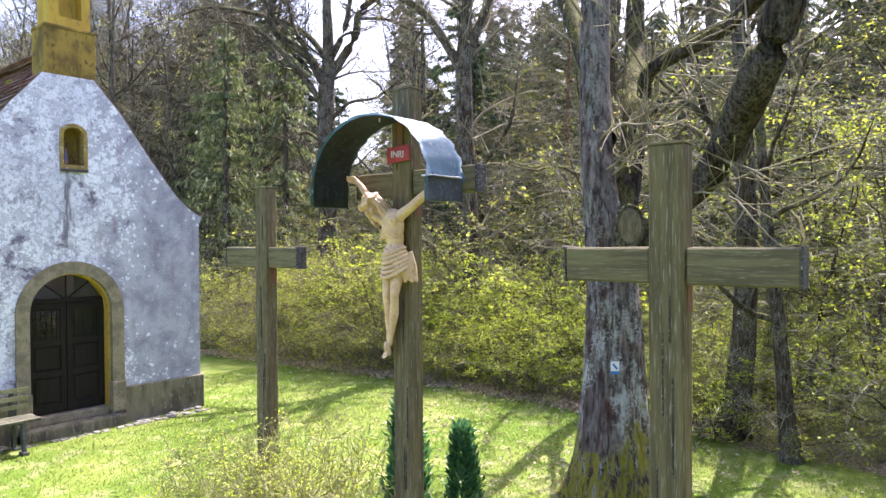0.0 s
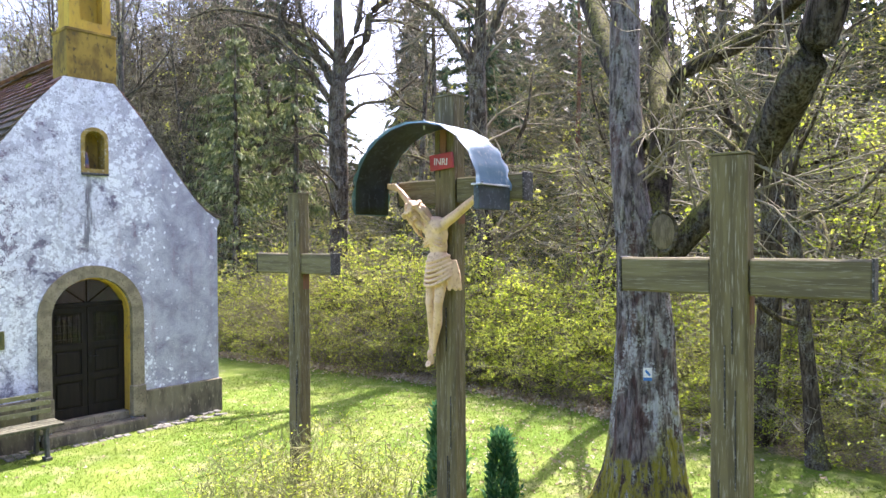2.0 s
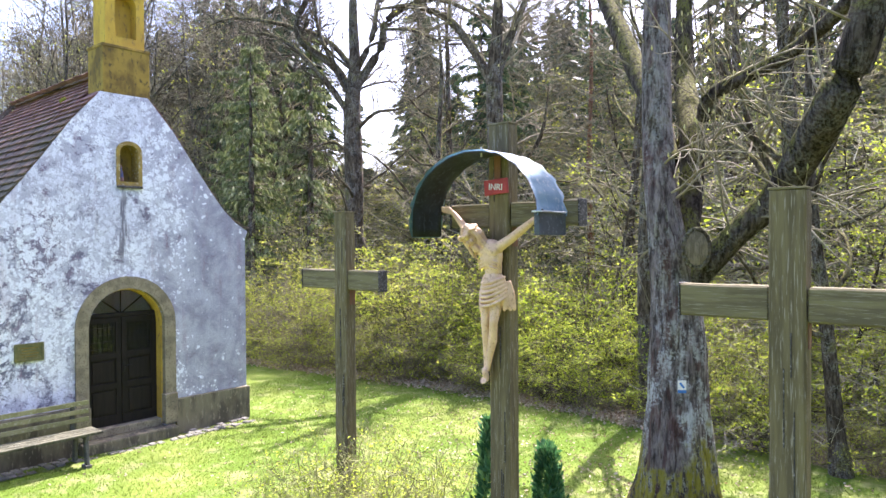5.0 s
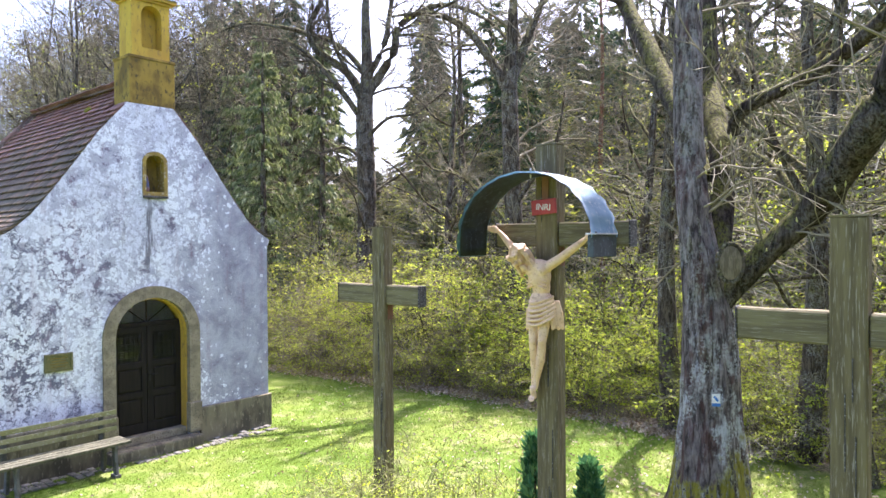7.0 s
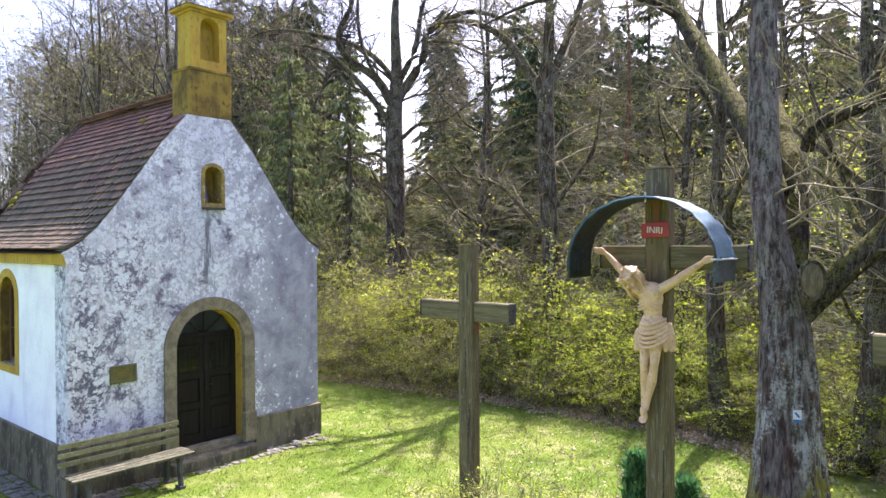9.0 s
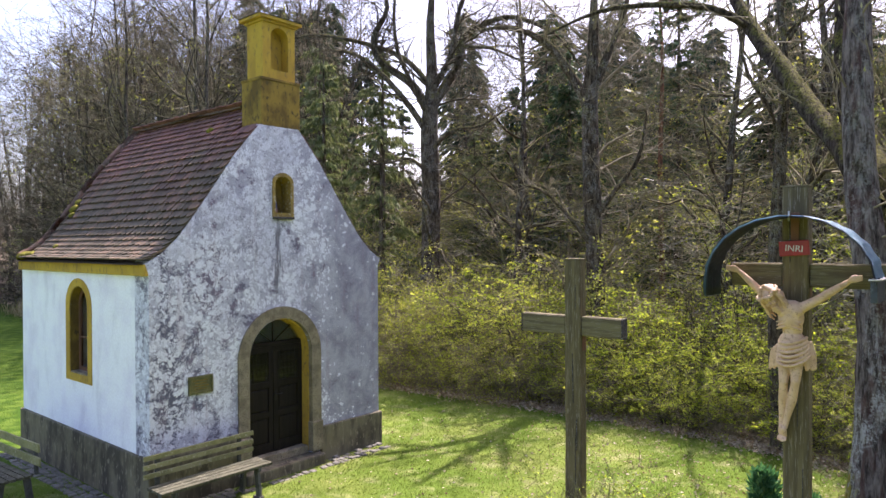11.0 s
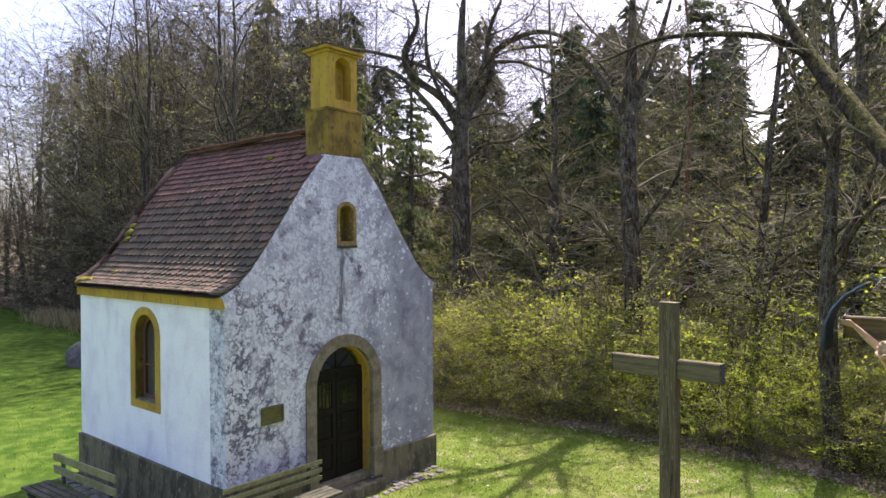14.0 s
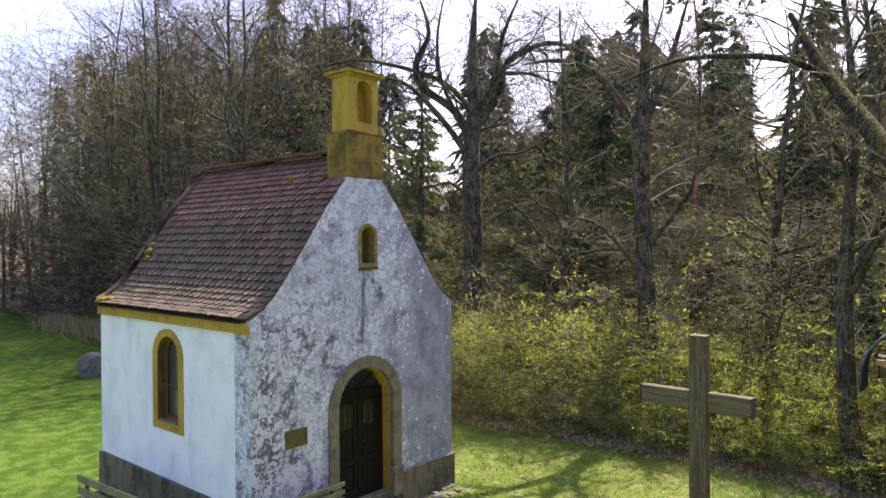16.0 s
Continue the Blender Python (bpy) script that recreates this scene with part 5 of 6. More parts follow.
def shrub(seed, height, spread, stems, leaf_m, per, size, twig_m=None, fine=8, lean_max=0.55, bend=0.22):
    """Meshes of a many-stemmed shrub: stems, twigs and small leaves."""
    rng = np.random.default_rng(seed)
    n = stems
    ang = rng.uniform(0, 2 * math.pi, n)
    rad = spread * 0.35 * np.sqrt(rng.uniform(0, 1, n))
    S = np.stack([rad * np.cos(ang), rad * np.sin(ang), np.full(n, -0.1)], 1)
    lean = rng.uniform(0.05, lean_max, n)
    D = unit(np.stack([np.cos(ang) * lean, np.sin(ang) * lean, np.ones(n)], 1))
    Ln = height * rng.uniform(0.65, 1.1, n)
    P1, R1 = shoots(rng, S, D, Ln, rng.uniform(0.007, 0.015, n) * height / 2.5, 7, bend, -0.01, 0.3)
    s2 = offspring(rng, P1, R1, Ln, fine, 0.08, 0.32, 60, 0.5, 0.003)
    P2, R2 = shoots(rng, *s2, 3, 0.2, 0.02, 0.4)
    s3 = offspring(rng, P2, R2, s2[2], 3, 0.1, 0.55, 50, 0.6, 0.0025)
    P3, R3 = shoots(rng, *s3, 2, 0.2, 0.02, 0.5)
    def leafing(P):
        c = P[:, -1] * (1.9 / max(0.6, height / 2.5))
        w = np.sin(2.3 * c[:, 0] + seed) * np.sin(2.1 * c[:, 1] + 2 * seed) + np.sin(2.9 * c[:, 2] + 1.3 * c[:, 0] + seed)
        return P[w + 0.5 * rng.normal(size=len(P)) > -0.1]

    leaves = leaflets(rng, np.concatenate([along(rng, leafing(P3), int(per * 1.6), 0.05), along(rng, leafing(P2), int(per * 1.6), 0.05)]), size)
    return [("stem_mass", arr_mesh("stem_mass", tubes(P1, R1, 5), twig_m or M_TWIG)), ("twig_mass", arr_mesh("twig_mass", joined([tubes(P2, R2, 3), blades(rng, P3[:, 0], 0.11 * height, 0, 0.11 * height / 0.008, P3[:, -1] - P3[:, 0])]), twig_m or M_TWIG)), ("foliage", arr_mesh("foliage", leaves, leaf_m, False))]


def spray_shrub(seed, height, reach, stems, leaf_m, leaf_n, size, twig_m, lean=0.5):
    """Meshes of a hedge shrub: arching stems that carry flat sprays of twigs, leafy towards the outside and the top."""
    rng = np.random.default_rng(seed)
    n = stems
    a = rng.uniform(0, 2 * math.pi, n)
    rad = reach * 0.3 * np.sqrt(rng.uniform(0, 1, n))
    S = np.stack([rad * np.cos(a), rad * np.sin(a), np.full(n, -0.15)], 1)
    tip = rng.uniform(0.1, lean, n)
    D = unit(np.stack([np.cos(a) * tip, np.sin(a) * tip, np.ones(n)], 1))
    Ln = height * rng.uniform(0.6, 1.1, n)
    P, R = shoots(rng, S, D, Ln, rng.uniform(0.010, 0.020, n), 6, 0.16, -0.03, 0.3)
    m = 9
    u = rng.uniform(0.12, 0.98, (n, m)) * 6
    i = np.minimum(u.astype(int), 5)
    f = (u - i)[..., None]
    idx = np.arange(n)[:, None]
    Q = (P[idx, i] * (1 - f) + P[idx, i + 1] * f).reshape(-1, 3)
    out = Q * np.array([1, 1, 0]) / reach + rng.normal(size=Q.shape) * np.array([0.7, 0.7, 0.2]) + np.array([0, 0, 0.12])
    L = reach * rng.uniform(0.28, 0.6, len(Q)) * (1.15 - 0.4 * Q[:, 2] / height)
    tw, (A2, B2, B1) = sprays(rng, Q, out, L, 0.016, 7, 3, 0.25)
    C = np.concatenate([A2 * (1 - q) + B2 * q for q in (0.35, 0.7, 1.0)] + [B1])
    C = C + rng.normal(size=C.shape) * 0.012
    # leaf comes in clouds, thinner towards the foot
    cloud = np.sin(2.1 * C[:, 0] + seed) * np.sin(1.9 * C[:, 1] + 2 * seed) + np.sin(3.0 * C[:, 2] + 1.1 * C[:, 0] + seed)
    tier = np.sin(9.0 * C[:, 2] + 1.6 * np.sin(2.3 * C[:, 0] + seed) + 1.6 * np.cos(2.6 * C[:, 1] - seed))
    keep = cloud * 0.35 + tier * 0.55 + rng.normal(size=len(C)) * 0.3 + 0.5 * (C[:, 2] / height) > 0.25
    C = C[keep]
    C = C[rng.permutation(len(C))[:leaf_n]]
    return [("stem_mass", arr_mesh("stem_mass", tubes(P, R, 4), twig_m)), ("twig_mass", arr_mesh("twig_mass", tw, twig_m, False)), ("foliage", arr_mesh("foliage", leaflets(rng, C, size), leaf_m, False))]


LOOSE = ("crown", "foliage", "twig_mass", "bough_mass", "stem_mass", "sprays")


def plant(name, meshes, at, turn=0.0, size=1.0, label="", category="", group=""):
    ob = thing(name, (at[0], at[1], ground_z(at[0], at[1]) if len(at) < 3 else at[2]), label, category, group, turn=turn)
    ob.scale = (size, size, size)
    for nm, me in meshes:
        o = put(nm, me, ob)
        if nm in LOOSE:
            tagged(o, kind="stuff")
    return ob


# ---- the big maple beside the crosses ----
def limb_poly(chunks, rng, pts, radii, sides=12, rough=0.03):
    """Bent limb through the given points, smoothed, appended to chunks; returns its polyline."""
    pts = np.array(pts, float)
    t = np.linspace(0, len(pts) - 1, (len(pts) - 1) * 4 + 1)
    i = np.minimum(t.astype(int), len(pts) - 2)
    f = (t - i)[:, None]
    pm = pts[np.maximum(i - 1, 0)]
    p0, p1, p2 = pts[i], pts[i + 1], pts[np.minimum(i + 2, len(pts) - 1)]
    P = 0.5 * (2 * p0 + (p1 - pm) * f + (2 * pm - 5 * p0 + 4 * p1 - p2) * f ** 2 + (3 * p0 - pm - 3 * p1 + p2) * f ** 3)
    R = np.interp(t, np.arange(len(pts)), radii)
    R = R * (1 + rng.normal(size=len(R)) * rough)
    P, R = P[None], R[None]
    chunks.append(tubes(P, R, sides))
    return P, R


def big_maple():
    rng = np.random.default_rng(77)
    ob = thing("maple_tree", (8.2, 4.8, GROUND), "old maple with lichened grey trunk, mossy root flare and several stems", "tree")
    # trunk with buttressed foot
    bm = bmesh.new()
    prof = [(-0.25, 0.74, 0.0, 0.0), (0.0, 0.64, 0.0, 0.0), (0.2, 0.52, 0.0, 0), (0.5, 0.44, 0.01, 0), (0.9, 0.39, 0.01, 0), (1.4, 0.345, 0.01, 0), (2.0, 0.315, 0.01, 0), (2.6, 0.27, -0.01, 0), (3.0, 0.235, -0.07, 0), (3.4, 0.205, -0.13, 0.01), (3.9, 0.15, -0.18, 0.03)]
    sides = 40
    rows = []
    for z, r, dx, dy in prof:
        row = []
        for k in range(sides):
            a = 2 * math.pi * k / sides
            butt = max(0.0, 1 - z / 1.1) ** 1.5
            rr = r * (1 + 0.16 * butt * math.cos(5 * a + 0.7) + 0.05 * math.sin(9 * a + z * 1.3) + 0.035 * noise.noise(Vector((math.cos(a) * 4, math.sin(a) * 4, z * 1.6))))
            row.append(bm.verts.new((dx + rr * math.cos(a), dy + rr * math.sin(a), z)))
        rows.append(row)
    for a, b in zip(rows, rows[1:]):
        for k in range(sides):
            bm.faces.new((a[k], a[(k + 1) % sides], b[(k + 1) % sides], b[k]))
    bmesh.ops.subdivide_edges(bm, edges=bm.edges[:], cuts=2, use_grid_fill=True)
    for v in bm.verts:
        a = math.atan2(v.co.y, v.co.x)
        g = noise.noise(Vector((math.cos(a) * 9, math.sin(a) * 9, v.co.z * 1.8)))
        g2 = noise.noise(Vector((math.cos(a) * 22, math.sin(a) * 22, v.co.z * 4.5)))
        rad = Vector((v.co.x, v.co.y, 0)).normalized()
        v.co += rad * (0.020 * g + 0.010 * g2)
    part("trunk", bm, M_BARK_BIG, ob, "rough grey trunk with lichen and mossy foot", smooth=True)
    stems = []
    # stems and limbs: local points from the fork upward
    for pts, rad in (
        ([(-0.10, 0.0, 3.2), (-0.19, 0.03, 3.8), (-0.29, 0.15, 4.7), (-0.34, 0.28, 6.0), (-0.32, 0.40, 7.6), (-0.2, 0.5, 10.5)], [0.21, 0.19, 0.18, 0.165, 0.13, 0.05]),
        ([(-0.15, 0.1, 4.2), (-0.6, 0.8, 5.05), (-1.05, 1.35, 5.62), (-1.6, 1.95, 6.45), (-2.25, 2.6, 7.4), (-3.0, 3.2, 8.8)], [0.15, 0.15, 0.15, 0.145, 0.12, 0.05]),
        ([(0.02, 0.2, 3.3), (-0.02, 0.5, 3.85), (-0.18, 1.0, 4.6), (-0.5, 1.7, 5.2), (-0.85, 2.5, 6.1), (-1.0, 3.0, 8.6)], [0.15, 0.15, 0.15, 0.155, 0.15, 0.06]),
        ([(0.12, 0.05, 2.75), (0.62, 0.12, 3.35), (1.02, 0.18, 3.75), (1.42, -0.15, 4.25), (1.70, -0.48, 4.6), (2.0, -0.65, 5.3), (2.3, -0.7, 7.2)], [0.13, 0.14, 0.16, 0.18, 0.18, 0.16, 0.07]),
        ([(0.05, 0.75, 4.8), (0.25, 0.55, 5.05), (0.95, 0.75, 5.38), (1.6, 0.4, 5.7), (2.2, -0.2, 6.1), (2.6, -0.6, 6.6)], [0.085, 0.085, 0.085, 0.08, 0.07, 0.04]),
        ([(-2.2, 2.55, 7.35), (-2.8, 2.3, 7.75), (-3.6, 1.95, 7.9), (-4.5, 1.6, 7.9), (-5.4, 1.3, 7.6)], [0.07, 0.06, 0.05, 0.035, 0.015]),
    ):
        ch = []
        P, R = limb_poly(ch, rng, pts, rad, 16, 0.018)
        stems.append((P, R))
        put("stem", arr_mesh("stem", joined(ch), M_LIMB if len(stems) > 1 else M_BARK_BIG), ob, "mossy bent stem" if len(stems) > 1 else "rough grey main stem")
    tw, bud = [], []
    for P, R in stems:
        Ln = np.array([4.2])
        m = 15
        s2 = offspring(rng, P, R, Ln, m, 0.05, 0.42, 68, 0.3, 0.009)
        s2 = (s2[0], s2[1], s2[2], np.minimum(s2[3], 0.016))
        P2, R2 = shoots(rng, *s2, 6, 0.16, -0.01, 0.25)
        s3 = offspring(rng, P2, R2, s2[2], 6, 0.15, 0.42, 48, 0.6, 0.004)
        P3, R3 = shoots(rng, *s3, 4, 0.14, 0.06, 0.4)
        tw += [tubes(P2, R2, 5), tubes(P3, R3, 4)]
        tip, d = P3[:, -1], unit(P3[:, -1] - P3[:, -2])
        bud.append(tubes(np.stack([tip, tip + d * 0.02 + [0, 0, 0.012], tip + d * 0.02 + [0, 0, 0.045]], 1), np.tile([[0.004, 0.011, 0.003]], (len(tip), 1)), 6))
    tagged(put("twig_mass", arr_mesh("twig_mass", joined(tw), M_TWIG), ob), kind="stuff")
    tagged(put("bud_mass", arr_mesh("bud_mass", joined(bud), M_BUD), ob, "pale bursting buds"), kind="stuff")
    # healed wound: a raised collar round bare wood
    bm = bmesh.new()
    loop = [(0.145 * math.cos(2 * math.pi * k / 20), 0, 0.215 * math.sin(2 * math.pi * k / 20)) for k in range(20)]
    for k in range(20):
        tube(bm, [loop[k], loop[(k + 1) % 20]], [0.026, 0.026], 8)
    part("wound_collar", bm, M_BARK_FAR, ob, "healed collar of bark", pose(0.30, -0.20, 3.20, 0, 0, 40), True)
    bm = bmesh.new()
    bmesh.ops.create_uvsphere(bm, u_segments=18, v_segments=10, radius=1, matrix=Matrix.Diagonal((0.145, 0.035, 0.21, 1)))
    part("wound_wood", bm, surf("bare grey heartwood", (0.20, 0.165, 0.12), (0.12, 0.10, 0.07), (0.10, 0.10, 0.05), 9, 40, 0.85, 0, 0.5, 0.01, (4, 4, 1)), ob, "bare grey wood", pose(0.30, -0.195, 3.20, 0, 0, 40), True)
    return ob


big_maple()
# trail marker nailed to the maple
marker = thing("trail_marker", (8.375, 4.49, 1.50), "small white and blue trail marker plate nailed to a trunk", "sign", turn=28)
part("plate", boxes(((-0.045, -0.006, 0), (0.045, 0.004, 0.14), 0.002)), M_WHITE, marker)
part("arrow", boxes(((-0.012, -0.009, 0.05), (0.012, -0.0065, 0.12), 0.001)), M_BLUE, marker, "dark blue slanted bar", pose(0.055, 0, 0.02, 0, -40, 0))
part("band", boxes(((-0.045, -0.009, 0.0), (0.045, -0.0065, 0.035), 0.001)), M_BLUE, marker, "blue band")

# ---- low shrub and two thujas by the crosses ----
low = [shrub(300 + k, 1.35, 1.3, 50, M_LEAF, 2, 0.026, M_TWIG_MOSS, 9, 0.40, 0.13) for k in range(2)]
for k, (x, y, s) in enumerate(((6.55, 1.55, 1.12), (6.05, 1.50, 1.0), (6.95, 1.60, 1.08), (5.55, 1.35, 0.82), (7.45, 1.25, 0.85), (6.6, 1.0, 0.95), (8.9, 1.0, 0.62))):
    plant("low_shrub", low[k % 2], (x, y), 70 * k, s, "low grey-twigged shrub with tiny fresh leaves at the crosses' feet", "shrub", "low shrubs by the crosses")


def thuja(seed, h, w):
    rng = np.random.default_rng(seed)
    n = 3400
    u = rng.uniform(0, 1, n) ** 1.1
    a = rng.uniform(0, 2 * math.pi, n)
    tip = np.clip(1.12 - u, 0.10, 1) ** 0.55
    r = w * tip * (0.55 + 0.45 * rng.uniform(0, 1, n)) * (1 + 0.2 * np.sin(3 * a + u * 9) + 0.12 * np.sin(7 * a - u * 15))
    C = np.stack([r * np.cos(a), r * np.sin(a), u * h], 1)
    D = np.stack([np.cos(a) * 0.35, np.sin(a) * 0.35, np.ones(n)], 1) + rng.normal(size=(n, 3)) * 0.4
    P0, R0 = shoots(rng, np.array([[0, 0, -0.1]]), np.array([[0, 0, 1.0]]), np.array([h * 0.9]), np.array([0.03]), 5, 0.02, 0, 0.2)
    return [("stem", arr_mesh("stem", tubes(P0, R0, 7), M_BARK)), ("sprays", arr_mesh("sprays", blades(rng, C, 0.085, 0, 3.0, D), M_THUJA, False))]


th = thuja(5, 1.45, 0.20)
plant("thuja", th, (7.9, 2.44), 0, 0.97, "small dark green columnar thuja behind the crucifix", "conifer", "pair of thujas")
plant("thuja", th, (7.6, 2.02), 130, 1.16, "small dark green columnar thuja behind the crucifix", "conifer", "pair of thujas")

# ---- hedge along the wood's edge ----
rng = np.random.default_rng(11)
hedge = [spray_shrub(20 + k, (2.7, 3.0, 2.5, 2.9, 3.2, 2.6)[k], 2.3, 24, M_LEAF if k in (1, 3, 5) else M_LEAF_DULL, (6400, 7000, 5600, 6600, 5000, 6600)[k], 0.052, M_TWIG_DK if k in (1, 5) else M_TWIG) for k in range(6)]


def hedge_y(x):
    return float(np.interp(x, [-6, -4, -1.5, 0.5, 3, 5, 6.5, 8.2, 9, 10.5, 13], [7.7, 7.95, 8.2, 8.4, 8.55, 8.6, 8.35, 7.85, 7.65, 7.4, 7.0])) + 0.75


HEDGE = "dense twiggy hedge shrub with small yellow-green spring leaves"
for row in range(3):
    for k in range(17):
        x = -6.5 + k * 1.15 + rng.uniform(-0.4, 0.4) + 0.4 * row
        if x > 12.6:
            continue
        y = hedge_y(x) + row * 1.15 + rng.uniform(-0.2, 0.25)
        # tallest in a mound beside the chapel, sparse and low past the maple
        h = float(np.interp(x, [-6, -3, 0.0, 2.0, 4.0, 7.0, 9.0, 12.0], [1.15, 1.25, 1.22, 0.98, 0.95, 0.92, 0.62, 0.55]))
        kind = (k * 2 + row * 3) % 6
        if x < -3.2 or x > 7.2:
            kind = (4, 1 if x > 7 else 2, 0)[k % 3]
        elif 2.0 < x < 6.5:
            kind = (1, 3, 5)[k % 3]
        plant("hedge_shrub", hedge[kind], (x, y), rng.uniform(0, 360), h * rng.uniform(0.85, 1.1) * (0.62, 0.86, 1.10)[row], HEDGE, "shrub", "hedge along the wood")

# ---- trees of the wood ----
oak = bare_tree(2, 13, 0.36, 0.40, 13, 0.02, 58, 0.07, 0.8, None, M_BARK, M_TWIG_DK, 0.40, 0.13, split=True)
ash = bare_tree(3, 13, 0.26, 0.30, 13, 0.03, 50, 0.09, 0.75, (M_LEAF_DULL, 2, 0.04), M_BARK, M_TWIG, 0.34, 0.11, split=True)
slim = bare_tree(4, 12, 0.15, 0.22, 18, 0.05, 62, 0.04, 0.7, (M_LEAF_DULL, 1, 0.05), M_BARK, M_TWIG, 0.26, 0.12, split=True)
slim2 = bare_tree(6, 12, 0.17, 0.25, 16, 0.06, 58, 0.05, 0.7, None, M_BARK, M_TWIG, 0.28, 0.12, split=True)
under = bare_tree(8, 6.0, 0.06, 0.06, 22, 0.14, 68, 0.02, 0.7, (M_LEAF, 2, 0.05), M_BARK, M_TWIG_PALE, 0.42, 0.14)
under2 = bare_tree(9, 5.2, 0.055, 0.05, 22, 0.16, 72, 0.0, 0.7, None, M_BARK, M_TWIG, 0.46, 0.14)
TREE = "leafless woodland tree with dark mossy trunk"
for kind, x, y, s, turn, lab in (
    (ash, 6.1, 9.1, 0.80, 200, TREE),
    (ash, 8.3, 8.65, 0.80, 30, "straight dark trunk rising beside the lawn's edge"),
    (slim2, 9.35, 7.9, 0.7, 60, "leaning slender tree at the lawn's edge"),
    (slim, 11.0, 10.0, 0.9, 150, TREE),
    (slim, -2.3, 12.5, 1.0, 10, TREE),
    (slim, 3.2, 14.5, 1.1, 250, TREE),
    (slim2, -3.6, 15.5, 1.1, 190, TREE),
    (oak, -14.5, 14.5, 1.0, 120, TREE),
    (ash, 5.5, 16.5, 1.0, 220, TREE),
    (slim, 7.5, 14.0, 1.1, 330, TREE),
    (slim2, 12.5, 14.0, 1.1, 20, TREE),
    (ash, 13.0, 11.5, 0.9, 140, TREE),
):
    plant("tree", kind, (x, y), turn, s, lab, "tree", "trees of the wood")


def limbed_tree(name, at, trunk_r, limbs, seed, label, twig_m):
    """A tree whose few great limbs are set by hand; u runs across, towards (0.77, 0.64), v into the wood."""
    rng = np.random.default_rng(seed)
    ob = thing(name, (at[0], at[1], ground_z(*at)), label, "tree", "trees of the wood")
    tw = []
    for pts, rad in limbs:
        pts = [(0.77 * u - 0.64 * v, 0.64 * u + 0.77 * v, z - ob.location.z) for u, v, z in pts]
        ch = []
        P, R = limb_poly(ch, rng, pts, [trunk_r * r for r in rad], 11, 0.025)
        first = len(tw) == 0
        put("trunk" if first else "limb", arr_mesh("trunk" if first else "limb", joined(ch), M_BARK), ob, "dark mossy trunk" if first else "crooked mossy limb")
        size = float(np.linalg.norm(P[0, -1] - P[0, 0]))
        s2 = offspring(rng, P, R, np.array([size]), 15 if pts[0][2] > 2 else 12, 0.22, 0.36, 58, 0.35, 0.012)
        P2, R2 = shoots(rng, s2[0], s2[1], np.minimum(s2[2], 2.6), np.minimum(s2[3], 0.05), 6, 0.20, 0.06, 0.25)
        s3 = offspring(rng, P2, R2, np.minimum(s2[2], 2.6), 6, 0.15, 0.45, 48, 0.55, 0.007)
        P3, R3 = shoots(rng, *s3, 3, 0.2, 0.05, 0.4)
        s4 = offspring(rng, P3, R3, s3[2], 4, 0.15, 0.55, 45, 0.6, 0.005)
        P4, R4 = shoots(rng, *s4, 2, 0.16, 0.04, 0.5)
        tw += [tubes(P2, R2, 5), tubes(P3, R3, 3), tubes(P4, R4, 3)]
    tagged(put("crown", arr_mesh("crown", joined(tw), twig_m), ob), kind="stuff")


limbed_tree("old_oak_tree", (-5.6, 12.37), 0.33, (
    ([(0, 0, -0.4), (0.05, 0, 0.3), (0.0, 0, 2.0), (0.05, 0, 5.0), (0.0, 0, 7.5), (0.1, 0, 9.0), (0.05, 0, 11.0), (0.2, 0, 13.0)], [1.5, 1.12, 1.0, 0.92, 0.88, 0.62, 0.42, 0.12]),
    ([(0, 0, 8.0), (-0.56, 0.1, 9.0), (-1.6, 0.2, 9.8), (-1.85, 0.2, 10.6), (-1.4, 0.2, 11.6), (-1.7, 0.3, 12.8)], [0.5, 0.42, 0.36, 0.32, 0.24, 0.08]),
    ([(0, 0, 7.3), (-0.85, -0.2, 8.5), (-1.9, -0.4, 9.6), (-2.7, -0.5, 9.95), (-3.6, -0.5, 10.0)], [0.36, 0.28, 0.22, 0.14, 0.05]),
    ([(0.1, 0, 8.3), (0.95, 0, 9.6), (1.1, 0, 10.4), (1.7, 0, 10.9), (2.8, 0, 11.2), (4.2, 0, 10.6), (5.0, 0, 9.6)], [0.5, 0.40, 0.36, 0.30, 0.24, 0.16, 0.06]),
    ([(0, 0, 6.0), (-0.7, 0.5, 6.6), (-1.6, 0.9, 6.5), (-2.4, 1.2, 6.9)], [0.22, 0.16, 0.11, 0.04]),
    ([(0, 0, 9.0), (-0.9, 0.4, 10.0), (-2.4, 0.6, 10.6), (-4.2, 0.8, 10.9), (-5.6, 0.9, 10.4)], [0.30, 0.26, 0.20, 0.13, 0.04]),
    ([(0, 0, 8.6), (0.7, -0.4, 9.8), (1.0, -0.6, 11.2), (1.6, -0.8, 12.6)], [0.34, 0.30, 0.20, 0.06]),
    ([(-0.5, 0.1, 8.9), (-1.0, -0.3, 10.0), (-1.1, -0.6, 11.3), (-0.8, -0.8, 12.8)], [0.22, 0.20, 0.14, 0.04]),
    ([(1.0, 0, 10.2), (2.0, -0.3, 10.1), (3.2, -0.4, 9.6), (4.0, -0.6, 9.7)], [0.18, 0.15, 0.10, 0.03]),
    ([(0.05, 0, 6.8), (0.8, -0.4, 7.4), (1.7, -0.7, 7.5), (2.6, -0.9, 8.1)], [0.22, 0.17, 0.12, 0.04]),
), 61, "spreading old oak with crooked bare limbs", M_TWIG_DK)
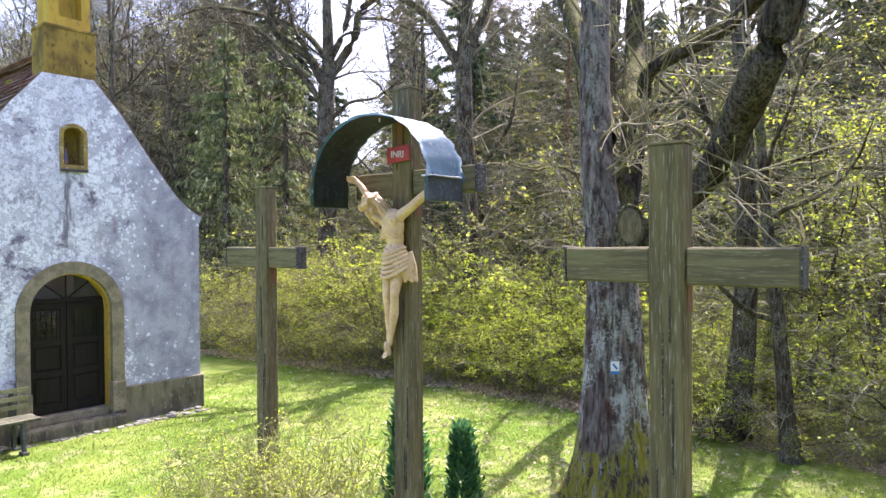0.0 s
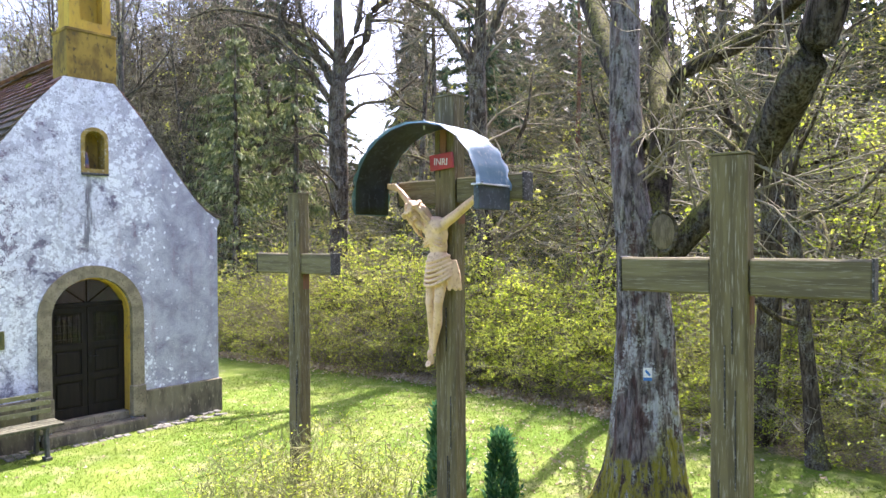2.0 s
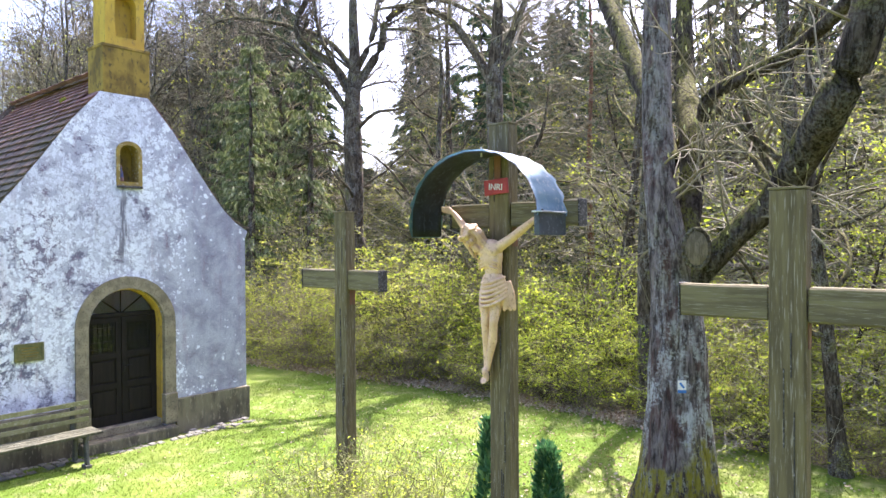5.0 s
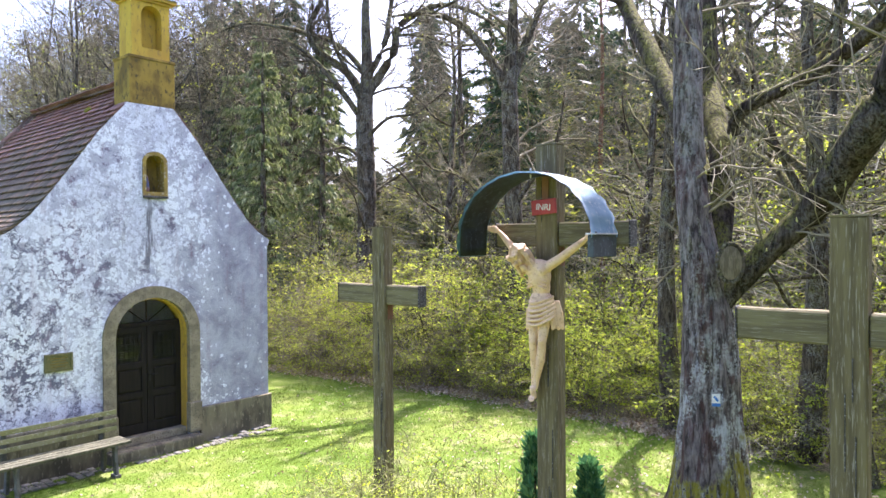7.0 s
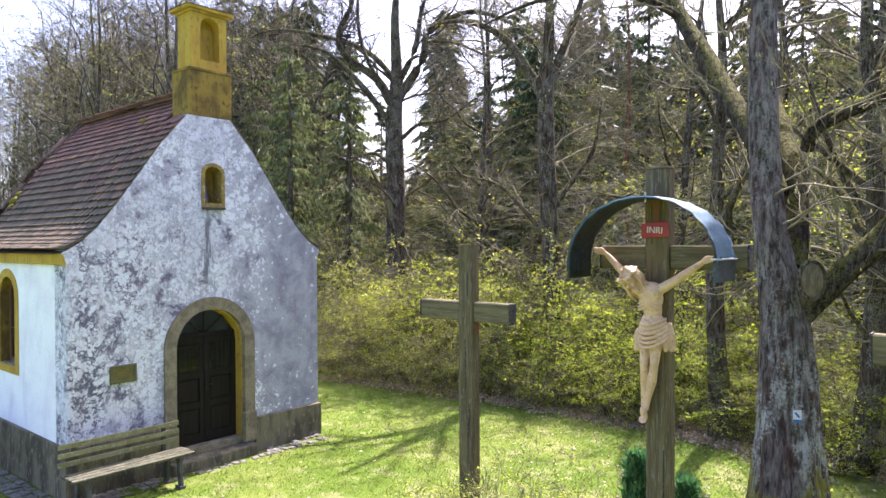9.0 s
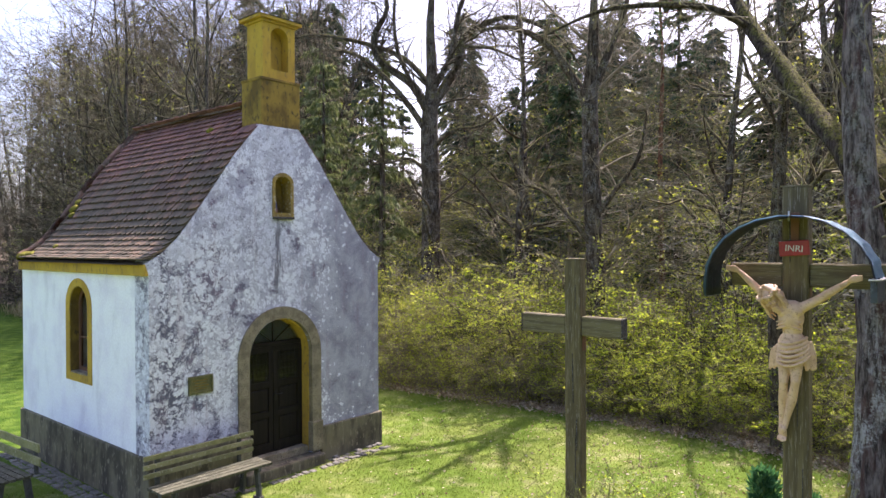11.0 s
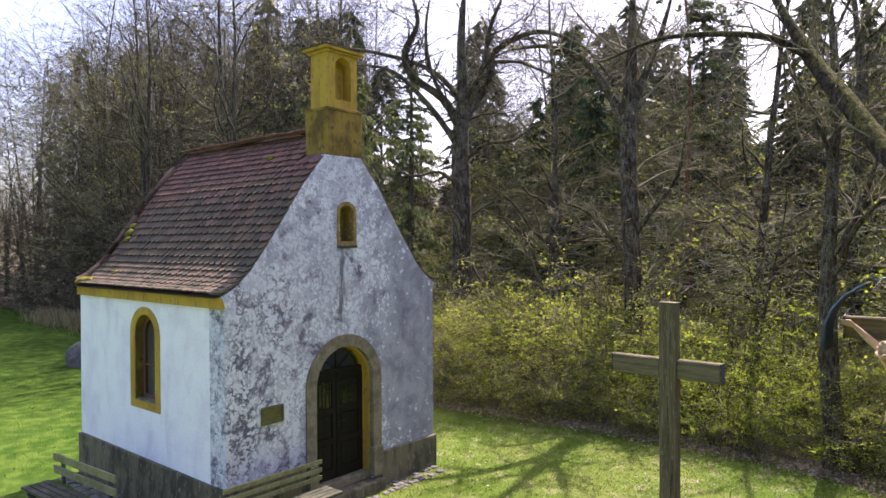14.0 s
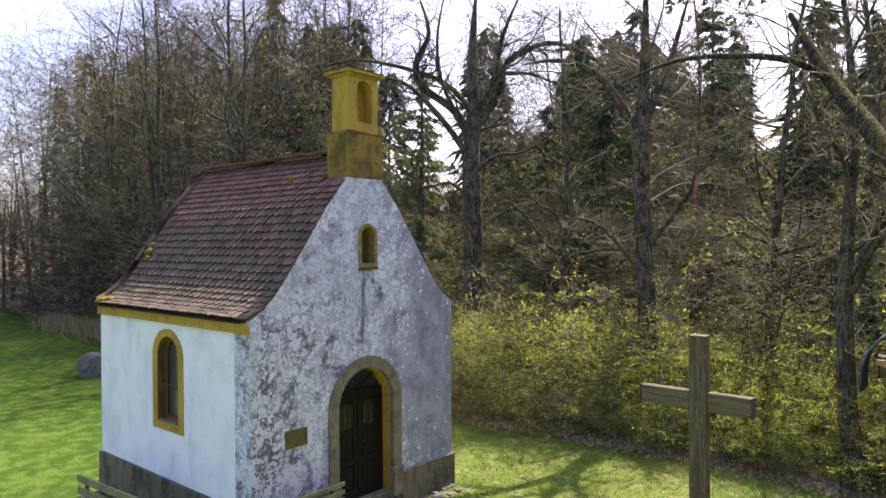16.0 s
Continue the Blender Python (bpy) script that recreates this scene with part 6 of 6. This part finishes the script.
limbed_tree("forked_tree", (0.73, 11.68), 0.25, (
    ([(0, 0, -0.4), (0.0, 0, 0.3), (0.1, 0, 2.5), (0.0, 0, 5.0), (-0.05, 0, 7.4), (0.05, 0, 9.0), (0.1, 0, 12.0)], [1.5, 1.1, 1.0, 0.92, 0.85, 0.55, 0.12]),
    ([(0, 0, 7.1), (-0.45, 0, 8.0), (-1.2, 0, 9.0), (-2.2, 0, 9.4), (-3.2, 0, 9.3)], [0.6, 0.5, 0.4, 0.25, 0.08]),
    ([(0, 0, 7.5), (0.35, 0, 8.5), (0.8, 0, 9.6), (1.2, 0, 11.0)], [0.5, 0.42, 0.3, 0.1]),
    ([(0, 0, 4.2), (0.5, -0.3, 5.0), (1.1, -0.5, 5.9), (1.3, -0.6, 7.2)], [0.32, 0.26, 0.2, 0.06]),
    ([(0, 0, 3.6), (-0.6, -0.4, 4.3), (-1.3, -0.6, 5.0), (-2.0, -0.7, 5.2)], [0.3, 0.24, 0.2, 0.06]),
), 62, "forked dark tree with moss on its limbs", M_TWIG)
leafy_sap = bare_tree(19, 5.0, 0.06, 0.05, 24, 0.12, 70, 0.0, 0.6, (M_LEAF, 6, 0.048), M_BARK, M_TWIG, 0.45, 0.14, split=True)
for x, y, sz in ((10.6, 8.9, 0.8), (11.8, 9.6, 0.95), (10.0, 10.2, 1.0), (12.8, 8.6, 0.8), (8.9, 10.4, 0.9), (3.0, 11.8, 0.62), (4.4, 11.5, 0.6)):
    plant("leafing_sapling", leafy_sap, (x, y), x * 70, sz, "sapling with fresh yellow-green leaves at the wood's edge", "tree", "leafing saplings")
pine = bare_tree(12, 15, 0.14, 0.7, 12, 0.01, 70, 0.0, 0.6, (M_NEEDLE, 6, 0.16), M_BARK_PINE, M_TWIG_DK, 0.18, 0.12)
plant("pine_tree", pine, (-0.35, 18.8), 0, 1.0, "slender pine with a bare orange trunk", "tree")

for k in range(17):
    x = -10.0 + k * 1.5 + rng.uniform(-0.5, 0.5)
    y = hedge_y(x) + 2.6 + (k % 3) * 2.0 + rng.uniform(0, 1.5)
    plant("understorey_tree", under if k % 2 else under2, (x, y), rng.uniform(0, 360), rng.uniform(0.75, 1.15), "tangled bare understorey sapling with pale twigs", "tree", "understorey of the wood")

# spruces behind
spr = [spruce(40, 14, 2.9, M_NEEDLE, 0.35, 0.95, 0.05), spruce(41, 12, 2.6, M_NEEDLE, 0.3, 1.0, 0.04), spruce(42, 13, 2.7, M_NEEDLE_GREY, 0.9, 1.0, 0.06)]
for k, (x, y, kind, s) in enumerate((
    (-9.6, 11.2, 2, 0.85), (-8.2, 12.6, 2, 0.9), (-11.3, 12.2, 2, 0.95), (-13.5, 15.5, 2, 0.95), (-14.8, 13.4, 2, 0.9), (-16.5, 16.5, 2, 1.0), (-3.5, 19.5, 1, 0.8), (-4.8, 18.5, 0, 0.95), (-3.0, 17.0, 1, 0.95), (-7.4, 20.0, 1, 0.9), (-1.0, 22.0, 0, 1.0), (2.4, 25.0, 0, 1.0),
    (4.5, 22.5, 0, 0.9), (7.0, 19.5, 0, 0.9), (9.0, 23.0, 1, 1.1), (11.5, 18.0, 0, 1.0), (13.5, 21.5, 0, 1.1), (15.5, 16.5, 1, 1.1),
    (-20.5, 19.0, 0, 1.1), (-16.5, 22.5, 0, 0.8), (-9.5, 21.0, 1, 0.8), (-7.5, 17.5, 2, 0.7), (-5.5, 24.0, 1, 0.9), (-12.0, 24.0, 0, 0.6), (-19.0, 18.5, 0, 1.2),
)):
    plant("spruce", spr[kind], (x, y), 47 * k, s, "tall drooping dark green spruce in the wood" if kind != 2 else "grey-green spruce hung with lichen", "conifer", "spruces in the wood")

# bare wood behind and beside the chapel
far1 = bare_tree(15, 17, 0.13, 0.2, 22, 0.05, 48, 0.08, 0.7, None, M_BARK_FAR, M_TWIG, 0.34, 0.13)
far2 = bare_tree(16, 15, 0.12, 0.15, 22, 0.07, 52, 0.07, 0.7, (M_LEAF_DULL, 1, 0.06), M_BARK_FAR, M_TWIG, 0.36, 0.13)
for k in range(36):
    a = k / 35
    x = -9.0 - 32 * a + rng.uniform(-1.5, 1.5)
    y = 10.5 + 9 * rng.uniform(0, 1) + 2 * a + (3.0 if x > -14 else 0.0)
    if 41 < math.degrees(math.atan2(10.0 - x, y + 4.0)) < 52:
        continue
    plant("tree", far1 if k % 2 else far2, (x, y), rng.uniform(0, 360), rng.uniform(0.85, 1.15), "leafless grey-brown tree at the wood's edge", "tree", "trees behind the chapel")
for x, y, sz in ((-14.0, 9.6, 1.0), (-17.5, 10.4, 1.15), (-21.0, 9.8, 1.05), (-25.5, 11.0, 1.1), (-31.0, 11.5, 1.1)):
    plant("tree", far1, (x, y), x * 50, sz, "tall leafless tree shading the meadow", "tree", "trees behind the chapel")
for k in range(13):
    x = -8.0 - k * 2.5 + rng.uniform(-0.5, 0.5)
    y = 10.0 + rng.uniform(0, 2.5)
    plant("understorey_tree", under2 if k % 2 else under, (x, y), rng.uniform(0, 360), rng.uniform(0.6, 0.95), "tangled bare understorey sapling with pale twigs", "tree", "understorey of the wood")


def far_woods():
    """The wood's depth: conifers and bare stems too far to tell apart."""
    rng = np.random.default_rng(501)
    spots = []
    for _ in range(560):
        x, y = rng.uniform(-62, 24), rng.uniform(16, 46)
        if y > 24 - (8 if x < -14 else 0) - (4 if x < -30 else 0):
            # two gaps in the wood where the sky reaches low
            way = math.degrees(math.atan2(10.0 - x, y + 4.0))
            low_gap = 40.5 < way < 48 or 16 < way < 19.5
            h = rng.uniform(4.5, 7.5) if low_gap else rng.uniform(7, 10) if 33 < way < 38.5 else rng.uniform(11, 17) + (3.5 if x < -22 else 0) - (3.0 if x > -9 else 0)
            spots.append((x, y, h, rng.uniform() < (0.85 if x > -16 else 0.55 if x > -24 else 0.2)))
    for _ in range(60):
        spots.append((rng.uniform(-70, -44), rng.uniform(2, 20), rng.uniform(8, 13), False))
    # trees east of the view, never seen, added to dim the +x faces
    for _ in range(90):
        spots.append((rng.uniform(17, 42), rng.uniform(-30, 16), rng.uniform(9, 15), rng.uniform() < 0.5))
    wood, twig, green = [], [], []
    for x, y, h, conifer in spots:
        z = ground_z(x, y)
        base = np.array([[x, y, z - 0.2]])
        P, R = shoots(rng, base, np.array([[rng.normal() * 0.03, rng.normal() * 0.03, 1.0]]), np.array([h]), np.array([0.12]), 4, 0.04, 0, 0.2)
        wood.append(tubes(P, R, 5))
        if conifer:
            n = 460
            u = rng.uniform(0.02, 1, n)
            a = rng.uniform(0, 2 * math.pi, n)
            r = 2.7 * (1.03 - u) ** 0.8 * np.sqrt(rng.uniform(0.05, 1, n))
            C = np.stack([x + r * np.cos(a), y + r * np.sin(a), z + u * h], 1)
            D = np.stack([np.cos(a), np.sin(a), np.full(n, -0.7)], 1) + rng.normal(size=(n, 3)) * 0.3
            green.append(tapers(rng, C - unit(D) * 0.1, C + unit(D) * rng.uniform(0.5, 1.1, (n, 1)), 0.32))
        else:
            s1 = offspring(rng, P, R, np.array([h]), 16, 0.15, 0.32, 45, 0.4, 0.02)
            P1, R1 = shoots(rng, *s1, 3, 0.15, 0.08, 0.3)
            s2 = offspring(rng, P1, R1, s1[2], 6, 0.1, 0.55, 40, 0.5, 0.014)
            P2, R2 = shoots(rng, *s2, 1, 0.12, 0.05, 0.5)
            twig += [tubes(P1, R1, 3), blades(rng, P2[:, 0], 0.9, 0, 24.0, P2[:, -1] - P2[:, 0])]
    ob = thing("far_woods", (0, 0, 0), "deep mixed wood of conifers and bare trees", "wood", kind="stuff")
    tagged(put("trunk_mass", arr_mesh("trunk_mass", joined(wood), M_BARK_FAR), ob), kind="stuff")
    tagged(put("twig_mass", arr_mesh("twig_mass", joined(twig), M_TWIG), ob), kind="stuff")
    tagged(put("foliage", arr_mesh("foliage", joined(green), M_NEEDLE_SHADE, False), ob), kind="stuff")


far_woods()


def thicket(name, n, xr, yr, zr, slope, length, width, seed, material, label, rise=0.10, leaf=None):
    """Sprays of bare twigs in the wood's depth, too many to pick apart; kept under a slope so that sun falls before it."""
    rng = np.random.default_rng(seed)
    m = n * 6
    C = np.stack([rng.uniform(*xr, m), rng.uniform(*yr, m), zr[0] + (zr[1] - zr[0]) * rng.uniform(0, 1, m)], 1)
    knots = np.stack([rng.uniform(*xr, 160), rng.uniform(*yr, 160), rng.uniform(*zr, 160)], 1)
    d = np.min([np.linalg.norm((C - k) * np.array([1, 1, 1.2]), axis=1) for k in knots], axis=0)
    way = np.degrees(np.arctan2(10.0 - C[:, 0], C[:, 1] + 4.0))
    gap = ((way > 40) & (way < 48) & (rng.uniform(0, 1, m) > 0.3) | (way > 16) & (way < 19.5)) & (C[:, 2] > 5.5)
    ok = (C[:, 1] > slope[0] + slope[1] * C[:, 2]) & (rng.uniform(0, 1, m) < np.exp(-(d / 1.9) ** 2) + 0.10) & ~gap
    C = C[ok][:n]
    C[:, 2] += np.array([ground_z(x, y) for x, y in C[:, :2]])
    D = rng.normal(size=C.shape) * np.array([1, 1, 0.35]) + np.array([0, -0.3, rise])
    L = length * rng.uniform(0.6, 1.4, len(C))
    tw, (A2, B2, B1) = sprays(rng, C, D, L, width, 8, 2, 0.15)
    tagged(new(name, arr_mesh(name, tw, material, False)), label, "thicket", kind="stuff")
    if leaf:
        nm, mat, share, size, text = leaf
        tips = np.concatenate([B2, A2 * 0.5 + B2 * 0.5])
        # whole sprays are in leaf, others bare
        q = np.tile(np.repeat(rng.uniform(0, 1, len(C)) < share, 16), 2)
        tips = tips[q]
        tips = tips + rng.normal(size=tips.shape) * 0.03
        tagged(new(nm, arr_mesh(nm, leaflets(rng, tips, size), mat, False)), text, "foliage", kind="stuff")


thicket("pale_thicket", 2200, (-13, 17), (10.6, 20), (0.0, 6.0), (10.2, 0.70), 1.5, 0.030, 1, M_TWIG_PALE, "tangle of pale bare twigs behind the hedge", 0.05, ("thicket_leaves", M_LEAF_DULL, 0.28, 0.070, "small olive spring leaves among pale twigs"))
thicket("mossy_thicket", 2600, (-13, 17), (11.0, 23), (0.5, 9.5), (10.4, 0.72), 1.7, 0.034, 2, M_TWIG_MOSS, "tangle of lichen-green twigs in the wood", 0.12, ("wood_leaves", M_LEAF_DULL, 0.25, 0.08, "sprays of small olive spring leaves in the wood"))
thicket("high_twigs", 4400, (-16, 19), (13.0, 28), (4.5, 15.5), (10.5, 0.74), 1.9, 0.034, 3, M_TWIG, "bare crowns of the wood against the sky", 0.5)
thicket("edge_thicket", 900, (6.5, 16), (8.4, 15), (0.1, 6.5), (8.3, 0.42), 1.4, 0.022, 5, M_TWIG_PALE, "bare twigs along the lawn's edge", 0.0, ("edge_leaves", M_LEAF, 0.6, 0.06, "sprays of bright young leaves at the wood's edge"))
thicket("bank_brush", 420, (7.4, 14), (7.9, 10.5), (0.0, 1.3), (7.8, 0.6), 0.9, 0.014, 6, M_TWIG_PALE, "low dry brush on the bank below the lawn", 0.35, ("bank_leaves", M_LEAF, 0.4, 0.045, "young leaves on the low brush of the bank"))
thicket("meadow_wood_twigs", 2400, (-46, -12), (9.0, 15), (1.0, 16.0), (8.8, 0.05), 2.0, 0.026, 7, M_TWIG, "twiggy crowns overhanging the meadow", 0.5, ("meadow_edge_leaves", M_LEAF_DULL, 0.06, 0.09, "sprays of olive leaves along the meadow's edge"))
thicket("meadow_brush", 1300, (-52, -16), (9.6, 15), (0.0, 6.0), (9.4, 0.2), 1.9, 0.045, 9, M_TWIG_DK, "dark brush along the far edge of the meadow", 0.35)
thicket("far_twigs", 3200, (-46, -7), (10.5, 27), (0.5, 18.5), (9.5, 0.22), 2.2, 0.028, 4, M_TWIG, "bare twiggy crowns behind the chapel", 0.6)

thicket("far_crowns", 4200, (-64, -18), (12, 30), (2.0, 19.5), (11.0, 0.1), 3.2, 0.055, 8, M_TWIG_DK, "grey bare crowns far behind the meadow", 0.8)

# boulder on the meadow and the track
bm = bmesh.new()
bmesh.ops.create_icosphere(bm, subdivisions=4, radius=1.0, matrix=Matrix.Diagonal((0.62, 0.55, 0.62, 1)))
for v in bm.verts:
    v.co *= 1 + 0.22 * noise.noise(v.co * 1.6) + 0.05 * noise.noise(v.co * 6)
rock = new("boulder", bpy.data.meshes.new("boulder"))
bm.to_mesh(rock.data)
bm.free()
rock.data.materials.append(M_ROCK)
rock.matrix_basis = pose(-16.75, 4.82, 0.1, 0, 0, 30)
me = mesh_of("gravel_track", [p for k in range(13) for p in ((-17.6 - 2.4 * k, 1.9 + 0.62 * k + 0.012 * k * k, ground_z(-17.6 - 2.4 * k, 1.9 + 0.62 * k) + 0.03), (-18.2 - 2.4 * k, -0.3 + 0.62 * k, ground_z(-18.2 - 2.4 * k, -0.3 + 0.62 * k) + 0.03))], [(2 * k, 2 * k + 2, 2 * k + 3, 2 * k + 1) for k in range(12)], M_GRAVEL)
tagged(new("track", me), "pale gravel track across the meadow", "track", kind="structure")
tagged(rock, "grey lichened boulder lying on the meadow", "boulder")


# ---- lawn blades, litter ----
def scatter_xy(rng, n, x0, x1, y0, y1):
    X, Y = rng.uniform(x0, x1, n), rng.uniform(y0, y1, n)
    hy = np.array([hedge_y(x) for x in X]) - 0.7
    ok = (Y < hy) & ~((X > -L - 0.1) & (X < 0.12) & (Y > -0.1) & (Y < W + 0.1))
    return X[ok], Y[ok]


def lawn_stuff():
    rng = np.random.default_rng(9)
    v, f = [], []
    for n, box4 in ((130000, (-2.5, 11.5, -1.5, 9.0)), (34000, (-18, -5.4, -3, 9.0))):
        X, Y = scatter_xy(rng, n, *box4)
        Z = np.array([ground_z(x, y) for x, y in zip(X, Y)])
        C = np.stack([X, Y, Z - 0.005], 1)
        D = rng.normal(size=C.shape) * 0.9 + np.array([0, 0, 0.7])
        v.append(tapers(rng, C, C + unit(D) * (0.05 * rng.uniform(0.6, 1.3, len(C)))[:, None], 0.011))
    tagged(new("lawn_grass", arr_mesh("lawn_grass", v[0], M_GRASS, False)), "short sunlit spring grass blades", "grass", kind="stuff")
    tagged(new("meadow_grass", arr_mesh("meadow_grass", v[1], M_MEADOW_SHADE, False)), "deep green meadow grass behind the chapel, darkened for tree shade", "grass", kind="stuff")
    X, Y = scatter_xy(rng, 22000, -1.5, 11.5, 0.5, 9.0)
    keep = rng.uniform(0, 1, len(X)) < 0.04 + 0.4 * (np.exp(-((X - 6.0) / 3.0) ** 2) * np.exp(-((Y - 6.0) / 2.2) ** 2))
    X, Y = X[keep], Y[keep]
    C = np.stack([X, Y, np.array([ground_z(x, y) for x, y in zip(X, Y)]) + 0.02], 1)
    a = blades(rng, C, 0.05, 0.85, 1.6)
    n = 8000
    X = rng.uniform(-6, 7.2, n)
    Y = np.array([hedge_y(x) for x in X]) - 0.45 + rng.normal(size=n) * 0.22
    C = np.stack([X, Y, np.array([ground_z(x, y) for x, y in zip(X, Y)]) + 0.02], 1)
    b = blades(rng, C, 0.07, 0.6, 1.5)
    tagged(new("leaf_litter", arr_mesh("leaf_litter", joined([a, b]), M_DRY, False)), "pale dry fallen leaves along the hedge foot", "leaf litter", kind="stuff")


lawn_stuff()


def dry_grass():
    rng = np.random.default_rng(21)
    n = 9000
    X = rng.uniform(-34, -9, n)
    Y = 8.9 - 0.03 * (X + 9) + rng.normal(size=n) * 0.55
    C = np.stack([X, Y, np.array([ground_z(x, y) for x, y in zip(X, Y)])], 1)
    D = rng.normal(size=C.shape) * 0.3 + np.array([0, 0, 1.0])
    tagged(new("dry_grass", arr_mesh("dry_grass", blades(rng, C, 0.75, 0, 22.0, D), M_REED, False)), "band of tall dry grass along the meadow's edge", "grass", kind="stuff")


dry_grass()

# ---- roof tiles and setts, last ----
tile = tile_mesh()
rest_v, rest_f = [], []
for r, c, m in tile_places():
    if c >= 17:
        put("roof_tile", tile, roof, "", m)
    else:
        b = len(rest_v)
        rest_v += [tuple(m @ v.co) for v in tile.vertices]
        rest_f += [tuple(b + i for i in p.vertices) for p in tile.polygons]
flip = Matrix.Translation((0, W, 0)) @ Matrix.Diagonal((1, -1, 1, 1))
for r, c, m in tile_places():
    b = len(rest_v)
    rest_v += [tuple(flip @ m @ v.co) for v in tile.vertices]
    rest_f += [tuple(b + i for i in p.vertices)[::-1] for p in tile.polygons]
tagged(put("roof_tiles", mesh_of("roof_tiles", rest_v, rest_f, M_TILE), roof), kind="stuff")
# half-round caps along the ridge and the rear verge
cap = bmesh.new()
n = 7
for k, (y, r) in enumerate(((0.0, 0.085), (0.30, 0.10))):
    for q in range(n + 1):
        a = math.pi * q / n
        cap.verts.new((r * math.cos(a), y, r * 0.75 * math.sin(a)))
cap.verts.ensure_lookup_table()
for q in range(n):
    cap.faces.new([cap.verts[i] for i in (q, q + 1, n + 2 + q, n + 1 + q)])
bmesh.ops.solidify(cap, geom=cap.faces[:], thickness=0.014)
cap_me = bpy.data.meshes.new("ridge_tile")
cap.to_mesh(cap_me)
cap.free()
cap_me.materials.append(M_RIDGE)
for k in range(15):
    put("ridge_tile", cap_me, roof, "", pose(-0.70 - 0.285 * k, MID, RIDGE + 0.035, random.uniform(-2, 2), 0, 90 + random.uniform(-2, 2)))
for k in range(12):
    s = 0.985 - k / 12.2
    y, z = roof_line(s)
    y2, z2 = roof_line(max(0.0, s - 0.05))
    put("ridge_tile", cap_me, roof, "", pose(-L - 0.03, y2, z2 + 0.07, math.degrees(math.atan2(z - z2, y - y2)), 0, random.uniform(-2, 2)))
# cushions of moss at the eaves and the rear verge
for k, (s, x, r) in enumerate(((0.05, -L + 0.10, 0.12), (0.07, -L + 0.30, 0.09), (0.42, -L + 0.16, 0.10), (0.46, -L + 0.10, 0.08), (0.38, -L + 0.28, 0.07), (0.84, -1.5, 0.07), (0.16, -L + 0.9, 0.05))):
    y, z = roof_line(s)
    bm = bmesh.new()
    bmesh.ops.create_icosphere(bm, subdivisions=3, radius=r, matrix=Matrix.Diagonal((1.2, 1.0, 0.55, 1)))
    for v in bm.verts:
        v.co *= 1 + 0.35 * noise.noise(v.co * 24 + Vector((k, 0, 0)))
    part("moss_cushion", bm, M_MOSS, roof, "", pose(x, y, z + 0.07, 45 if s > 0.1 else 20, 0, 0), True)

# paving of small setts round the chapel's foot
paving = thing("pavement", (0, 0, 0), "strip of worn granite setts round the chapel's foot", "paving", kind="structure")
sett = bpy.data.meshes.new("sett")
bm = box(bmesh.new(), (-0.058, -0.058, -0.05), (0.058, 0.058, 0.03), 0.012, None, 1)
bm.to_mesh(sett)
bm.free()
sett.materials.append(M_COBBLE)
prng = random.Random(4)
for i in range(3):
    for j in range(38):
        x, y = 0.10 + 0.128 * i, -0.35 + 0.128 * j
        if (x < 0.34 and 1.35 < y < 3.15) or y > 4.75 or prng.random() < 0.15:
            continue
        put("sett", sett, paving, "", pose(x + prng.uniform(-0.012, 0.012), y + prng.uniform(-0.012, 0.012), ground_z(x, y) - 0.004 + prng.uniform(-0.02, 0.006), prng.uniform(-4, 4), prng.uniform(-4, 4), prng.uniform(-8, 8)))
for i in range(34):
    for j in range(3):
        x, y = -0.12 - 0.14 * i, -0.14 - 0.13 * j
        put("sett", sett, paving, "", pose(x + prng.uniform(-0.015, 0.015), y + prng.uniform(-0.015, 0.015), ground_z(x, y) - 0.004 + prng.uniform(-0.02, 0.006), prng.uniform(-5, 5), prng.uniform(-5, 5), prng.uniform(-10, 10)))
